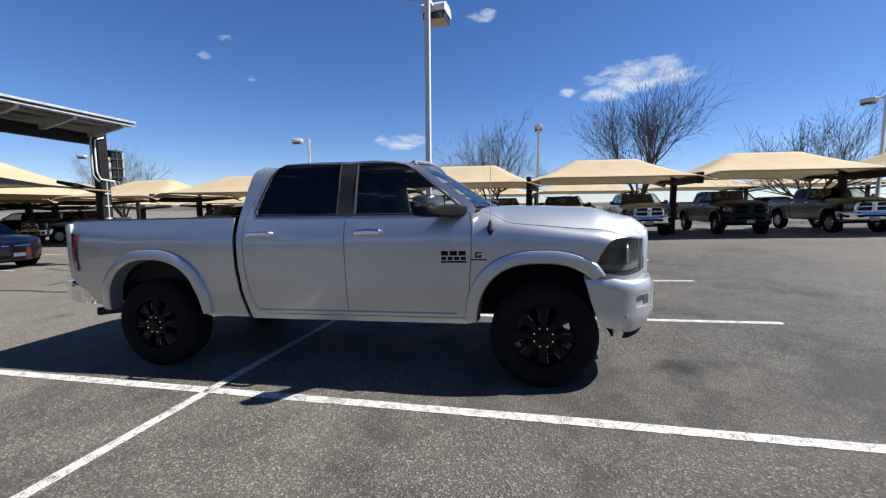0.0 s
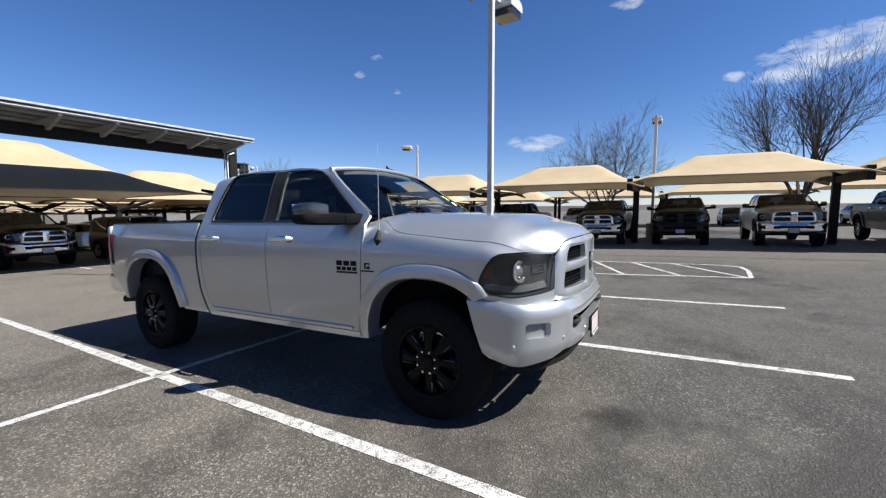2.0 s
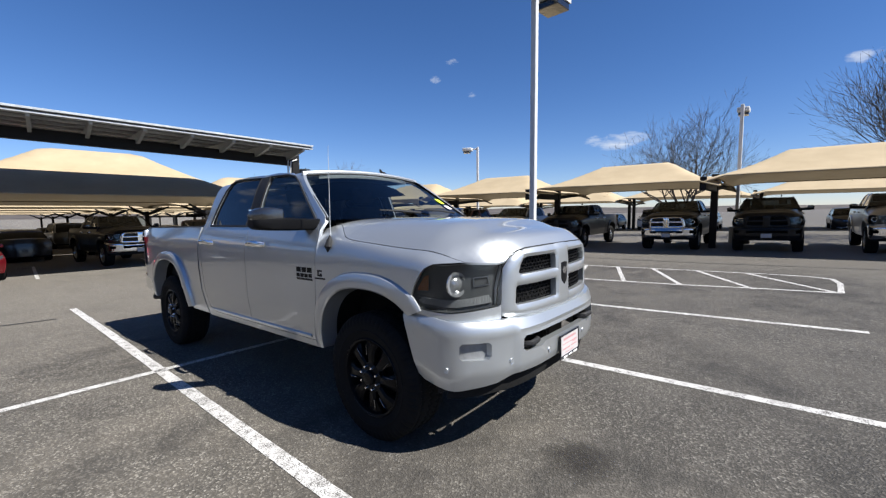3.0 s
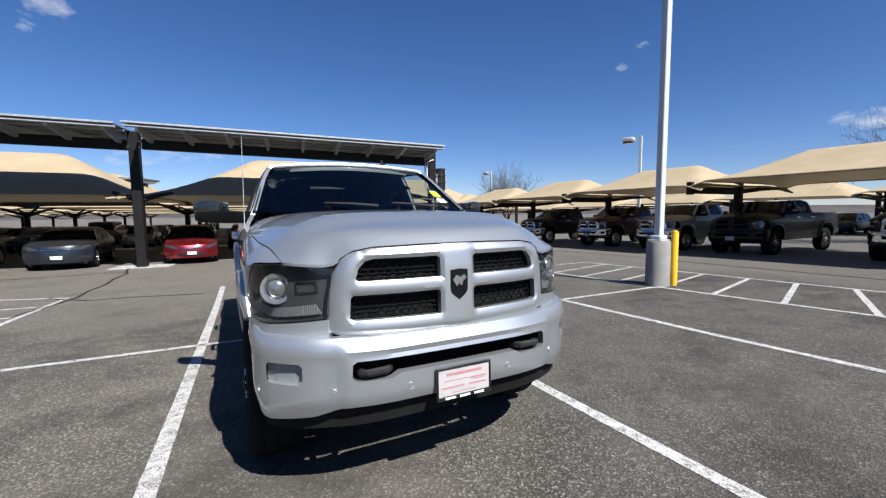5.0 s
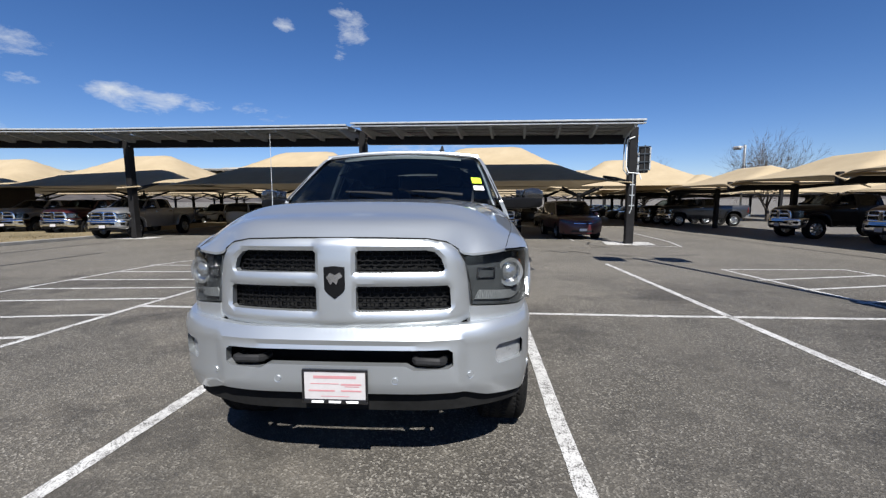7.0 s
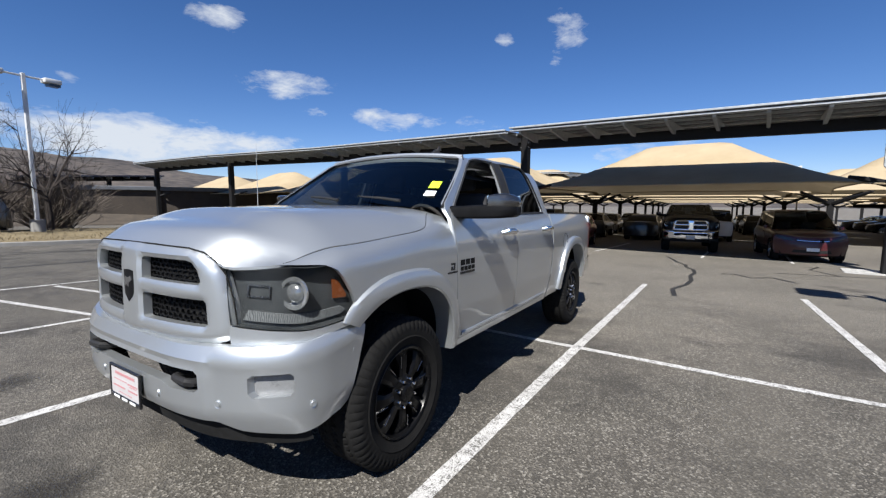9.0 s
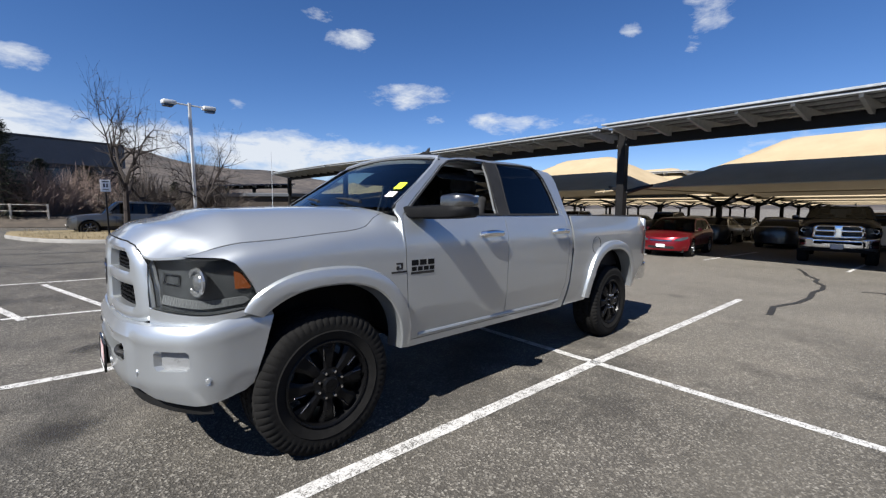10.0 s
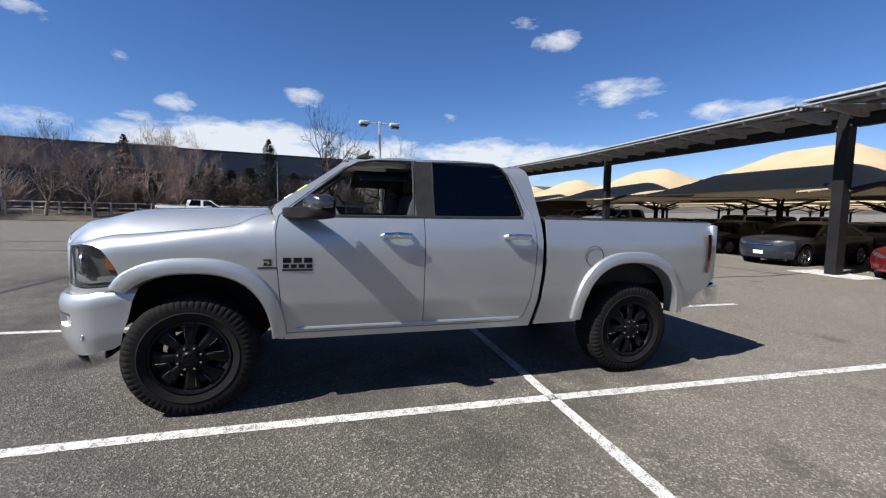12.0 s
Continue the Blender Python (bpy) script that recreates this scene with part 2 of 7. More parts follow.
def make_line_paint():
    m = Nodes("worn_line_paint")
    co = m.world_coords()
    wear = m.math("ADD", m.math("MULTIPLY", m.noise(co, 13, 6, 0.8), 0.45), m.math("MULTIPLY", m.noise(co, 110, 4, 0.6), 0.55))
    f = m.ramp(wear, [(0.43, 0.0), (0.51, 1.0)])
    white = m.ramp(m.noise(co, 4, 4), [(0.3, (0.40, 0.39, 0.375)), (0.7, (0.56, 0.55, 0.535))])
    m.set(Base_Color=m.mix(f, (0.085, 0.08, 0.073), white), Roughness=0.75)
    m.bump(m.noise(co, 140, 3), 0.4, 0.004)
    return m.mat


def make_fabric():
    m = Nodes("tan_shade_fabric")
    co = m.coords()
    weave = m.node("ShaderNodeTexWave", Vector=co, Scale=60.0, Distortion=0.4).outputs[0]
    tone = m.noise(co, 0.8, 5, 0.6)
    col = m.mix(m.math("MULTIPLY", weave, 0.15), m.ramp(tone, [(0.3, (0.36, 0.282, 0.175)), (0.7, (0.44, 0.350, 0.225))]), (0.30, 0.237, 0.147))
    m.set(Base_Color=col, Roughness=0.85)
    m.bump(weave, 0.1, 0.002)
    tl = m.node("ShaderNodeBsdfTranslucent", Color=col)
    mx = m.node("ShaderNodeMixShader", Fac=0.12)
    m.put(mx.inputs[1], m.b.outputs[0])
    m.put(mx.inputs[2], tl.outputs[0])
    m.put(m.out.inputs[0], mx.outputs[0])
    return m.mat


def make_glass(name, tint, alpha_mix, rough=0.0):
    """Window glass: clear film over a tint; alpha_mix is how much light it stops."""
    m = Nodes(name)
    tr = m.node("ShaderNodeBsdfTransparent", Color=tint)
    gl = m.node("ShaderNodeBsdfGlossy", Color=(0.9, 0.92, 0.95), Roughness=rough)
    fr = m.node("ShaderNodeFresnel", IOR=1.5)
    fac = m.math("MULTIPLY", m.math("ADD", fr.outputs[0], 0.0), 0.85, True)
    mx = m.node("ShaderNodeMixShader", Fac=fac)
    m.put(mx.inputs[1], tr.outputs[0])
    m.put(mx.inputs[2], gl.outputs[0])
    m.put(m.out.inputs[0], mx.outputs[0])
    return m.mat


def make_bark(name, a, b):
    m = Nodes(name)
    co = m.coords((1, 1, 0.35))
    n = m.noise(co, 18, 6, 0.7)
    m.set(Base_Color=m.ramp(n, [(0.3, a), (0.7, b)]), Roughness=0.9)
    m.bump(n, 0.5, 0.02)
    return m.mat


def make_grass():
    m = Nodes("dry_winter_grass")
    co = m.world_coords()
    a = m.noise(co, 0.5, 5, 0.65)
    b = m.noise(co, 30, 4, 0.7)
    f = m.math("ADD", m.math("MULTIPLY", a, 0.6), m.math("MULTIPLY", b, 0.4))
    m.set(Base_Color=m.ramp(f, [(0.3, (0.079, 0.065, 0.032)), (0.5, (0.158, 0.122, 0.065)), (0.7, (0.230, 0.187, 0.108))]), Roughness=0.95)
    m.bump(b, 0.8, 0.03)
    return m.mat


def make_hill():
    m = Nodes("scrub_hillside")
    co = m.world_coords()
    a = m.noise(co, 0.006, 6, 0.65)
    b = m.noise(co, 0.09, 5, 0.75)
    scrub = m.node("ShaderNodeTexVoronoi", Vector=co, Scale=0.07).outputs["Distance"]
    f = m.math("ADD", m.math("MULTIPLY", a, 0.5), m.math("ADD", m.math("MULTIPLY", b, 0.38), m.math("MULTIPLY", scrub, 0.22)))
    m.set(Base_Color=m.ramp(f, [(0.42, (0.016, 0.014, 0.014)), (0.52, (0.046, 0.038, 0.034)), (0.64, (0.090, 0.074, 0.062))]), Roughness=1.0)
    return m.mat


M_CONCRETE = make_concrete()
M_ASPHALT = make_asphalt()
M_LINE = make_line_paint()
M_FABRIC = make_fabric()
M_BARK = make_bark("bark", (0.063, 0.050, 0.041), (0.148, 0.122, 0.100))
M_BARK_GREY = make_bark("grey_brown_bark", (0.030, 0.024, 0.020), (0.080, 0.066, 0.055))
M_BARK_DARK = make_bark("dark_bark", (0.013, 0.010, 0.008), (0.037, 0.027, 0.023))
M_BARK_RED = make_bark("reddish_twigs", (0.126, 0.089, 0.075), (0.244, 0.181, 0.155))
M_GRASS = make_grass()
M_HILL = make_hill()
M_GLASS = make_glass("clear_glass", (0.55, 0.60, 0.58), 0.4)
M_GLASS_WS = make_glass("windscreen_glass", (0.50, 0.56, 0.54), 0.4)
M_TINT = make_glass("tinted_glass", (0.030, 0.032, 0.036), 0.9)
M_HOUSING = plain("grey_lamp_housing", (0.058, 0.063, 0.067), 0.14, 0.3, 0.25, 9)
M_DKCHROME = plain("dark_chrome", (0.15, 0.15, 0.15), 0.20, 0.92, 0.1)
M_MESH = plain("matt_black_mesh", (0.005, 0.005, 0.0055), 0.5, 0, 0.2, 9)
M_PINK = plain("faded_red_ink", (0.40, 0.19, 0.20), 0.5, 0, 0.05)


def make_ribbed():
    m = Nodes("ribbed_lamp_plastic")
    co = m.coords((1, 1, 0.6))
    wave = m.node("ShaderNodeTexWave", Vector=co, Scale=60.0, Distortion=6.0).outputs[0]
    f = m.math("MULTIPLY", wave, m.math("ADD", 0.5, m.noise(co, 40, 3)))
    m.set(Base_Color=m.ramp(f, [(0.2, (0.085, 0.09, 0.094)), (0.8, (0.17, 0.177, 0.182))]), Roughness=0.22)
    m.bump(wave, 0.3, 0.003)
    return m.mat


M_LENS2 = make_ribbed()
M_LENS = make_glass("lamp_lens", (0.80, 0.82, 0.83), 0.2)
M_CRACK = plain("tar_seal", (0.022, 0.021, 0.020), 0.6, 0, 0.3, 9, 0.2)
M_SEAT = plain("grey_seat_cloth", (0.045, 0.045, 0.048), 0.85, 0, 0.2, 12, 0.3)
M_DASH = plain("dash_vinyl", (0.035, 0.033, 0.032), 0.6, 0, 0.15, 9, 0.2)
M_ORANGE = plain("amber_reflector", (0.19, 0.052, 0.012), 0.25, 0, 0.1)
M_REDLAMP = plain("red_lamp_lens", (0.11, 0.005, 0.006), 0.15, 0, 0.15, 6, 0, 120, 0.8)
M_STICKER_Y = plain("yellow_sticker", (0.55, 0.80, 0.03), 0.6, 0, 0.05)
M_STICKER_W = plain("white_sticker", (0.8, 0.8, 0.78), 0.6, 0, 0.05)
M_NEEDLE = plain("conifer_needles", (0.043, 0.055, 0.033), 0.9, 0, 0.35, 4)
M_NEEDLE_DRY = plain("olive_brown_needles", (0.070, 0.059, 0.034), 0.9, 0, 0.4, 3)
M_WALL_DARK = plain("dark_grey_stucco", (0.056, 0.058, 0.064), 0.85, 0, 0.12, 0.6, 0.2, 40)
M_WALL_BAND = plain("charcoal_panel", (0.085, 0.092, 0.105), 0.6, 0, 0.12, 0.6)
M_BLD_GLASS = plain("reflective_window", (0.03, 0.045, 0.06), 0.08, 0.3, 0.2, 1.5)
M_PV = plain("solar_cells", (0.012, 0.016, 0.032), 0.18, 0.1, 0.2, 3, 0, 100, 0.7)
M_WOOD_RAIL = plain("pale_rail_paint", (0.370, 0.340, 0.296), 0.85, 0, 0.25, 5, 0.3)

M_BACKSHEET = plain("panel_backsheet", (0.10, 0.102, 0.106), 0.45, 0, 0.08, 3)
M_PLATE = plain("enamelled_plate", (0.42, 0.40, 0.40), 0.5, 0, 0.08, 14)
M_FOG = plain("pale_fog_lens", (0.20, 0.205, 0.21), 0.3, 0.1, 0.15, 20)
M_RING = plain("bright_ring", (0.45, 0.46, 0.47), 0.18, 0.8, 0.05)
for dull in (M_BLACKPAINT, M_STEEL_DARK, M_RUBBER, M_DARK, M_TRIM, M_RIM, M_MESH, M_SEAT, M_DASH):
    dull.node_tree.nodes["Principled BSDF"].inputs["Specular IOR Level"].default_value = 0.14
M_MULCH = plain("brown_mulch", (0.063, 0.050, 0.038), 0.95, 0, 0.35, 2, 0.6, 30)
M_WALL_BROWN = plain("dark_brown_siding", (0.044, 0.035, 0.028), 0.9, 0, 0.3, 0.8)


def make_oil():
    m = Nodes("oil_film")
    co = m.coords()
    dist = m.node("ShaderNodeVectorMath", Vector=co)
    dist.operation = "LENGTH"
    edge = m.math("SUBTRACT", 1.15, dist.outputs["Value"])
    f = m.math("ADD", edge, m.math("MULTIPLY", m.math("SUBTRACT", m.noise(co, 2.2, 6, 0.7), 0.5), 1.3))
    m.set(Base_Color=m.ramp(m.noise(co, 6, 5), [(0.3, (0.016, 0.015, 0.014)), (0.7, (0.040, 0.036, 0.032))]), Roughness=0.55, Specular_IOR_Level=0.3,
          Alpha=m.math("MULTIPLY", m.ramp(f, [(0.15, 0.0), (0.95, 1.0)]), 0.45))
    return m.mat


M_OIL = make_oil()


# ---- mesh helpers ----
def link_mesh(name, bm, mat, parent=None, label="", smooth=True, crease=35):
    me = bpy.data.meshes.new(name)
    bm.to_mesh(me)
    bm.free()
    for m in (mat if isinstance(mat, (list, tuple)) else [mat]):
        me.materials.append(m)
    if smooth:
        me.shade_smooth()
        me.set_sharp_from_angle(angle=radians(crease))
    ob = new(name, me)
    if parent:
        ob.parent = parent
    if label:
        ob["label"] = label
    return ob


def part(name, bm, mat, parent, label="", smooth=True, crease=35):
    return link_mesh(name, bm, mat, parent, label, smooth, crease)


def thing(name, label, category, group="", kind="", m=None):
    ob = new(name)
    ob.empty_display_size = 0.2
    if m is not None:
        ob.matrix_world = m
    return tagged(ob, label, category, group, kind)


def add_box(bm, lo, hi, bevel=0.0, seg=1, m=None):
    c = [(a + b) / 2 for a, b in zip(lo, hi)]
    s = [abs(b - a) for a, b in zip(lo, hi)]
    got = bmesh.ops.create_cube(bm, size=1.0, matrix=(m or Matrix()) @ Matrix.Translation(c) @ Matrix.Diagonal((*s, 1)))
    if bevel:
        es = list({e for v in got["verts"] for e in v.link_edges})
        bmesh.ops.bevel(bm, geom=es, offset=min(bevel, min(s) * 0.45), segments=seg, affect="EDGES", profile=0.5)
    return got


def box(lo, hi, bevel=0.0, seg=1, m=None):
    bm = bmesh.new()
    add_box(bm, lo, hi, bevel, seg, m)
    return bm


def add_tube(bm, pts, radii, sides=8, cap=True):
    """A tube along pts; radii is one number or one a point."""
    pts = [Vector(p) for p in pts]
    if isinstance(radii, (int, float)):
        radii = [radii] * len(pts)
    rings = []
    up = None
    for k, p in enumerate(pts):
        d = (pts[min(k + 1, len(pts) - 1)] - pts[max(k - 1, 0)]).normalized()
        if up is None:
            up = d.orthogonal().normalized()
        up = (up - d * up.dot(d))
        up = up.normalized() if up.length > 1e-6 else d.orthogonal().normalized()
        w = d.cross(up)
        rings.append([bm.verts.new(p + radii[k] * (math.cos(a) * up + math.sin(a) * w))
                      for a in [2 * math.pi * j / sides for j in range(sides)]])
    for a, b in zip(rings, rings[1:]):
        for j in range(sides):
            bm.faces.new((a[j], a[(j + 1) % sides], b[(j + 1) % sides], b[j]))
    if cap:
        bm.faces.new(rings[0][::-1])
        bm.faces.new(rings[-1])


def tube(pts, radii, sides=8):
    bm = bmesh.new()
    add_tube(bm, pts, radii, sides)
    return bm


def add_lathe(bm, prof, sides=48, axis="Y", close=False):
    """Turns a profile of (radius, along) round an axis."""
    rings = []
    for r, h in prof:
        ring = []
        for j in range(sides):
            a = 2 * math.pi * j / sides
            c, s = r * math.cos(a), r * math.sin(a)
            ring.append(bm.verts.new({"Y": (c, h, s), "Z": (c, s, h), "X": (h, c, s)}[axis]))
        rings.append(ring)
    pairs = list(zip(rings, rings[1:])) + ([(rings[-1], rings[0])] if close else [])
    for a, b in pairs:
        for j in range(sides):
            bm.faces.new((a[j], a[(j + 1) % sides], b[(j + 1) % sides], b[j]))
    return rings


def grid_bm(fn, us, vs, flip=False):
    """A sheet: fn(u, v) over the grid of us and vs."""
    bm = bmesh.new()
    g = [[bm.verts.new(fn(u, v)) for v in vs] for u in us]
    for i in range(len(us) - 1):
        for j in range(len(vs) - 1):
            q = (g[i][j], g[i + 1][j], g[i + 1][j + 1], g[i][j + 1])
            bm.faces.new(q[::-1] if flip else q)
    return bm


def steps(a, b, n):
    return [a + (b - a) * k / n for k in range(n + 1)]


def inside(p, poly):
    x, y = p
    c = False
    for (x1, y1), (x2, y2) in zip(poly, poly[1:] + poly[:1]):
        if (y1 > y) != (y2 > y) and x < (x2 - x1) * (y - y1) / (y2 - y1) + x1:
            c = not c
    return c


def refine(poly, step):
    out = []
    for a, b in zip(poly, poly[1:] + poly[:1]):
        n = max(1, int(math.hypot(b[0] - a[0], b[1] - a[1]) / step))
        out += [(a[0] + (b[0] - a[0]) * k / n, a[1] + (b[1] - a[1]) * k / n) for k in range(n)]
    return out


def panel_bm(outline, fn, step=0.05, holes=(), depth=0.02, mirror=1, inward=None):
    """A curved panel: the area of outline (u, v), less its holes, laid on the surface fn(u, v), with a turned-in rim of that depth."""
    from mathutils.geometry import delaunay_2d_cdt
    loops = [refine(list(outline), step)] + [refine(list(h), step) for h in holes]
    pts, edges = [], []
    for lp in loops:
        b = len(pts)
        pts += lp
        edges += [(b + k, b + (k + 1) % len(lp)) for k in range(len(lp))]
    border = len(pts)
    us, vs = [p[0] for p in loops[0]], [p[1] for p in loops[0]]
    nu, nv = max(1, round((max(us) - min(us)) / step)), max(1, round((max(vs) - min(vs)) / step))
    rim = np.array(pts)
    for i in range(nu + 1):
        for j in range(nv + 1):
            p = (min(us) + (max(us) - min(us)) * i / nu, min(vs) + (max(vs) - min(vs)) * j / nv)
            if inside(p, loops[0]) and not any(inside(p, h) for h in loops[1:]) and np.min(np.hypot(rim[:, 0] - p[0], rim[:, 1] - p[1])) > step * 0.45:
                pts.append(p)
    vs2, es2, fs2, *_ = delaunay_2d_cdt([Vector(p) for p in pts], edges, [], 0, 1e-6)
    bm = bmesh.new()
    verts = []
    for p in vs2:
        x, y, z = fn(p.x, p.y)
        verts.append(bm.verts.new((x, y * mirror, z)))
    for f in fs2:
        cx, cy = sum(vs2[k].x for k in f) / 3, sum(vs2[k].y for k in f) / 3
        if inside((cx, cy), loops[0]) and not any(inside((cx, cy), h) for h in loops[1:]):
            bm.faces.new([verts[k] for k in f])
    for v in [v for v in bm.verts if not v.link_faces]:
        bm.verts.remove(v)
    bmesh.ops.recalc_face_normals(bm, faces=bm.faces)
    bm.normal_update()
    inward = Vector(inward) if inward else Vector((0, -1, 0))
    inward = Vector((inward.x, inward.y * mirror, inward.z))
    tot = sum((f.normal * f.calc_area() for f in bm.faces), Vector())
    if tot.dot(inward) > 0:
        bmesh.ops.reverse_faces(bm, faces=bm.faces)
        bm.normal_update()
    if depth:
        rim_e = [e for e in bm.edges if e.is_boundary]
        got = bmesh.ops.extrude_edge_only(bm, edges=rim_e)
        for v in got["geom"]:
            if isinstance(v, bmesh.types.BMVert):
                v.co += inward * depth
        bmesh.ops.recalc_face_normals(bm, faces=[f for f in got["geom"] if isinstance(f, bmesh.types.BMFace)])
    return bm


def interp(x, table):
    """Smooth interpolation in a table of (x, value)."""
    if x <= table[0][0]:
        return table[0][1]
    for k in range(len(table) - 1):
        (a, va), (b, vb) = table[k], table[k + 1]
        if x <= b:
            t = (x - a) / (b - a)
            ma = (vb - table[k - 1][1]) / (b - table[k - 1][0]) if k else (vb - va) / (b - a)
            mb = (table[k + 2][1] - va) / (table[k + 2][0] - a) if k + 2 < len(table) else (vb - va) / (b - a)
            h = b - a
            return ((2 * t ** 3 - 3 * t * t + 1) * va + (t ** 3 - 2 * t * t + t) * h * ma
                    + (-2 * t ** 3 + 3 * t * t) * vb + (t ** 3 - t * t) * h * mb)
    return table[-1][1]


def on_lot(x, y, yaw, dz=0.0):
    """A pose on the sloping lot."""
    n = Vector((-SLOPE / math.cosh(x / 60.0) ** 2, 0, 1)).normalized()
    return Matrix.Translation((x, y, gz(x) + dz)) @ Vector((0, 0, 1)).rotation_difference(n).to_matrix().to_4x4() @ pose(0, 0, 0, 0, 0, yaw)


# ---- ground ----
def make_ground():
    def ring(a):
        return [s * v for s in (-1, 1) for v in a]
    xs = sorted(set(steps(-60, 40, 100) + ring([80, 120, 200, 400, 900, 2500]) + [60]))
    ys = sorted(set(steps(-40, 40, 20) + ring([60, 90, 150, 300, 700, 2500])))
    ob = link_mesh("ground", grid_bm(lambda x, y: (x, y, gz(x)), xs, ys), M_ASPHALT)
    tagged(ob, "grey worn asphalt parking lot with oil stains and tar seals", "ground", kind="structure")


make_ground()


def stripe(bm, pts, width, lift=0.004):
    """A painted band along pts."""
    pts = [Vector((*p, 0)) for p in pts]
    fine = []
    for a, b in zip(pts, pts[1:]):
        n = max(1, int((b - a).length / 0.07))
        fine += [a.lerp(b, k / n) for k in range(n)]
    fine.append(pts[-1])
    prev = None
    for k, p in enumerate(fine):
        d = (fine[min(k + 1, len(fine) - 1)] - fine[max(k - 1, 0)]).normalized()
        w = Vector((-d.y, d.x, 0)) * width / 2 * (1 + 0.07 * noise.noise(p * 3.1) + 0.10 * noise.noise(p * 27.0))
        a, b = p + w, p - w
        cur = [bm.verts.new((q.x, q.y, gz(q.x) + lift)) for q in (a, b)]
        if prev:
            bm.faces.new((prev[0], prev[1], cur[1], cur[0]))
        prev = cur


def painted(name, bands, width, label, mat=None):
    bm = bmesh.new()
    for k, b in enumerate(bands):
        stripe(bm, b, width, 0.004 + 0.0006 * (k % 7))
    bmesh.ops.recalc_face_normals(bm, faces=bm.faces)
    for f in bm.faces:
        if f.normal.z < 0:
            f.normal_flip()
    return tagged(link_mesh(name, bm, mat or M_LINE, smooth=False), label, "road marking", "parking bay markings" if mat is None else "", "structure")


for band in ([(-8.1, -1.30), (-5.2, -1.36), (0.2, -1.52), (2.97, -1.63)], [(-7.9, 1.52), (-2.7, 1.33), (0.2, 1.25), (2.92, 1.235)], [(-7.9, 4.14), (-2.7, 4.08), (0.0, 4.06), (2.98, 4.17)]):
    painted("stall_line", [band], 0.105, "worn white painted line between two parking bays")
painted("stall_line", [[(-2.89, -4.3), (-2.83, -1.42), (-2.75, 1.32), (-2.69, 3.3), (-2.69, 6.6)]], 0.095, "worn white painted line across the heads of the parking bays")
painted("hatched_island", [[(-7.0, 6.48), (-3.5, 6.62), (-1.0, 6.74), (0.55, 6.86), (1.7, 7.06), (2.97, 7.19)],
        [(-7.0, 6.48), (-7.05, 9.2), (-2.5, 9.3), (1.9, 9.36), (2.6, 9.3), (2.98, 9.05), (3.05, 8.4), (2.97, 7.19)]]
        + [[(x, 6.8 + 0.09 * x), (x - 0.72 - 0.16 * max(0.0, x + 1.6), 9.3)] for x in (-5.56, -4.6, -3.6, -2.6, -1.59, -0.54, 0.54, 1.75)] + [[(2.9, 7.2), (1.5, 9.3)]], 0.09,
        "white hatched no-parking island with a rounded corner")
painted("hatched_island", [[(-8.15, -4.12), (-4.3, -4.27), (0.5, -4.35), (2.45, -4.62)], [(-8.15, -4.12), (-8.75, -5.6), (-8.5, -7.0), (-7.3, -7.45), (-1.5, -7.7), (2.1, -7.9), (2.6, -7.5), (2.8, -6.4), (2.45, -4.62)]]
        + [[(x, -4.3), (x + 0.02 + 0.10 * (x + 7.2), -7.55)] for x in (-7.2, -6.21, -5.21, -4.34, -3.4, -2.4, -1.4, -0.4, 0.6, 1.55)], 0.09,
        "white hatched no-parking island on grey asphalt")
painted("stall_line", [[(-20.5, 9.6), (-14.8, 8.9), (-12.6, 8.3), (-12.9, 6.9), (-14.6, 6.6)]], 0.09, "white painted line round the foot of a steel post")
for k, yy in enumerate((2.6, 5.1, -1.0, -4.4)):
    painted("stall_line", [[(-15.2, yy), (-21, yy + 0.5)]], 0.09, "short white bay line under the shade canopies")
painted("tar_seal", [[(-6.79, 2.12), (-7.6, 2.05), (-8.4, 2.28), (-9.14, 2.36), (-10.0, 2.33), (-10.6, 2.42), (-11.33, 2.39), (-11.9, 2.2), (-12.53, 2.18), (-13.2, 1.92), (-13.89, 1.8), (-14.9, 1.55)], [(-10.9, 3.0), (-11.03, 3.3), (-10.5, 3.6), (-10.9, 4.05), (-10.2, 4.4)]], 0.09, "dark sealed crack in the asphalt", M_CRACK)
painted("tar_seal", [[(-6.4, -4.3), (-7.06, -4.14), (-8.07, -3.96), (-9.1, -4.02), (-10.11, -3.93), (-11.5, -4.05), (-12.82, -3.99), (-14.2, -4.25), (-15.3, -4.3)], [(-8.44, -4.55), (-7.9, -4.1), (-7.54, -3.61), (-7.5, -2.9), (-7.3, -2.2), (-7.18, -1.65)], [(-13.5, -4.1), (-12.8, -9.0), (-11.0, -9.4)]], 0.07, "dark sealed crack in the asphalt", M_CRACK)
painted("tar_seal", [[(-12, 4.2), (-12.4, 6.0), (-13.1, 7.5), (-12.9, 9.5)], [(-12.3, 5.6), (-13.5, 5.2), (-14.6, 5.6)]], 0.07, "thin dark sealed crack in the asphalt", M_CRACK)
painted("tar_seal", [[(-30, 12.2), (-16, 12.0), (-8, 11.9), (0, 11.2), (9, 11.5), (25, 11.8)]], 0.10, "long dark sealed joint across the drive aisle", M_CRACK)
painted("tar_seal", [[(4.5, -30), (3.4, -12), (3.9, -9), (4.6, 2)], [(-10, -11.5), (0, -11.2), (12, -12.0), (30, -14)], [(-20, -15.0), (0, -14.6), (20, -16)]], 0.12, "long dark sealed joints across the asphalt", M_CRACK)


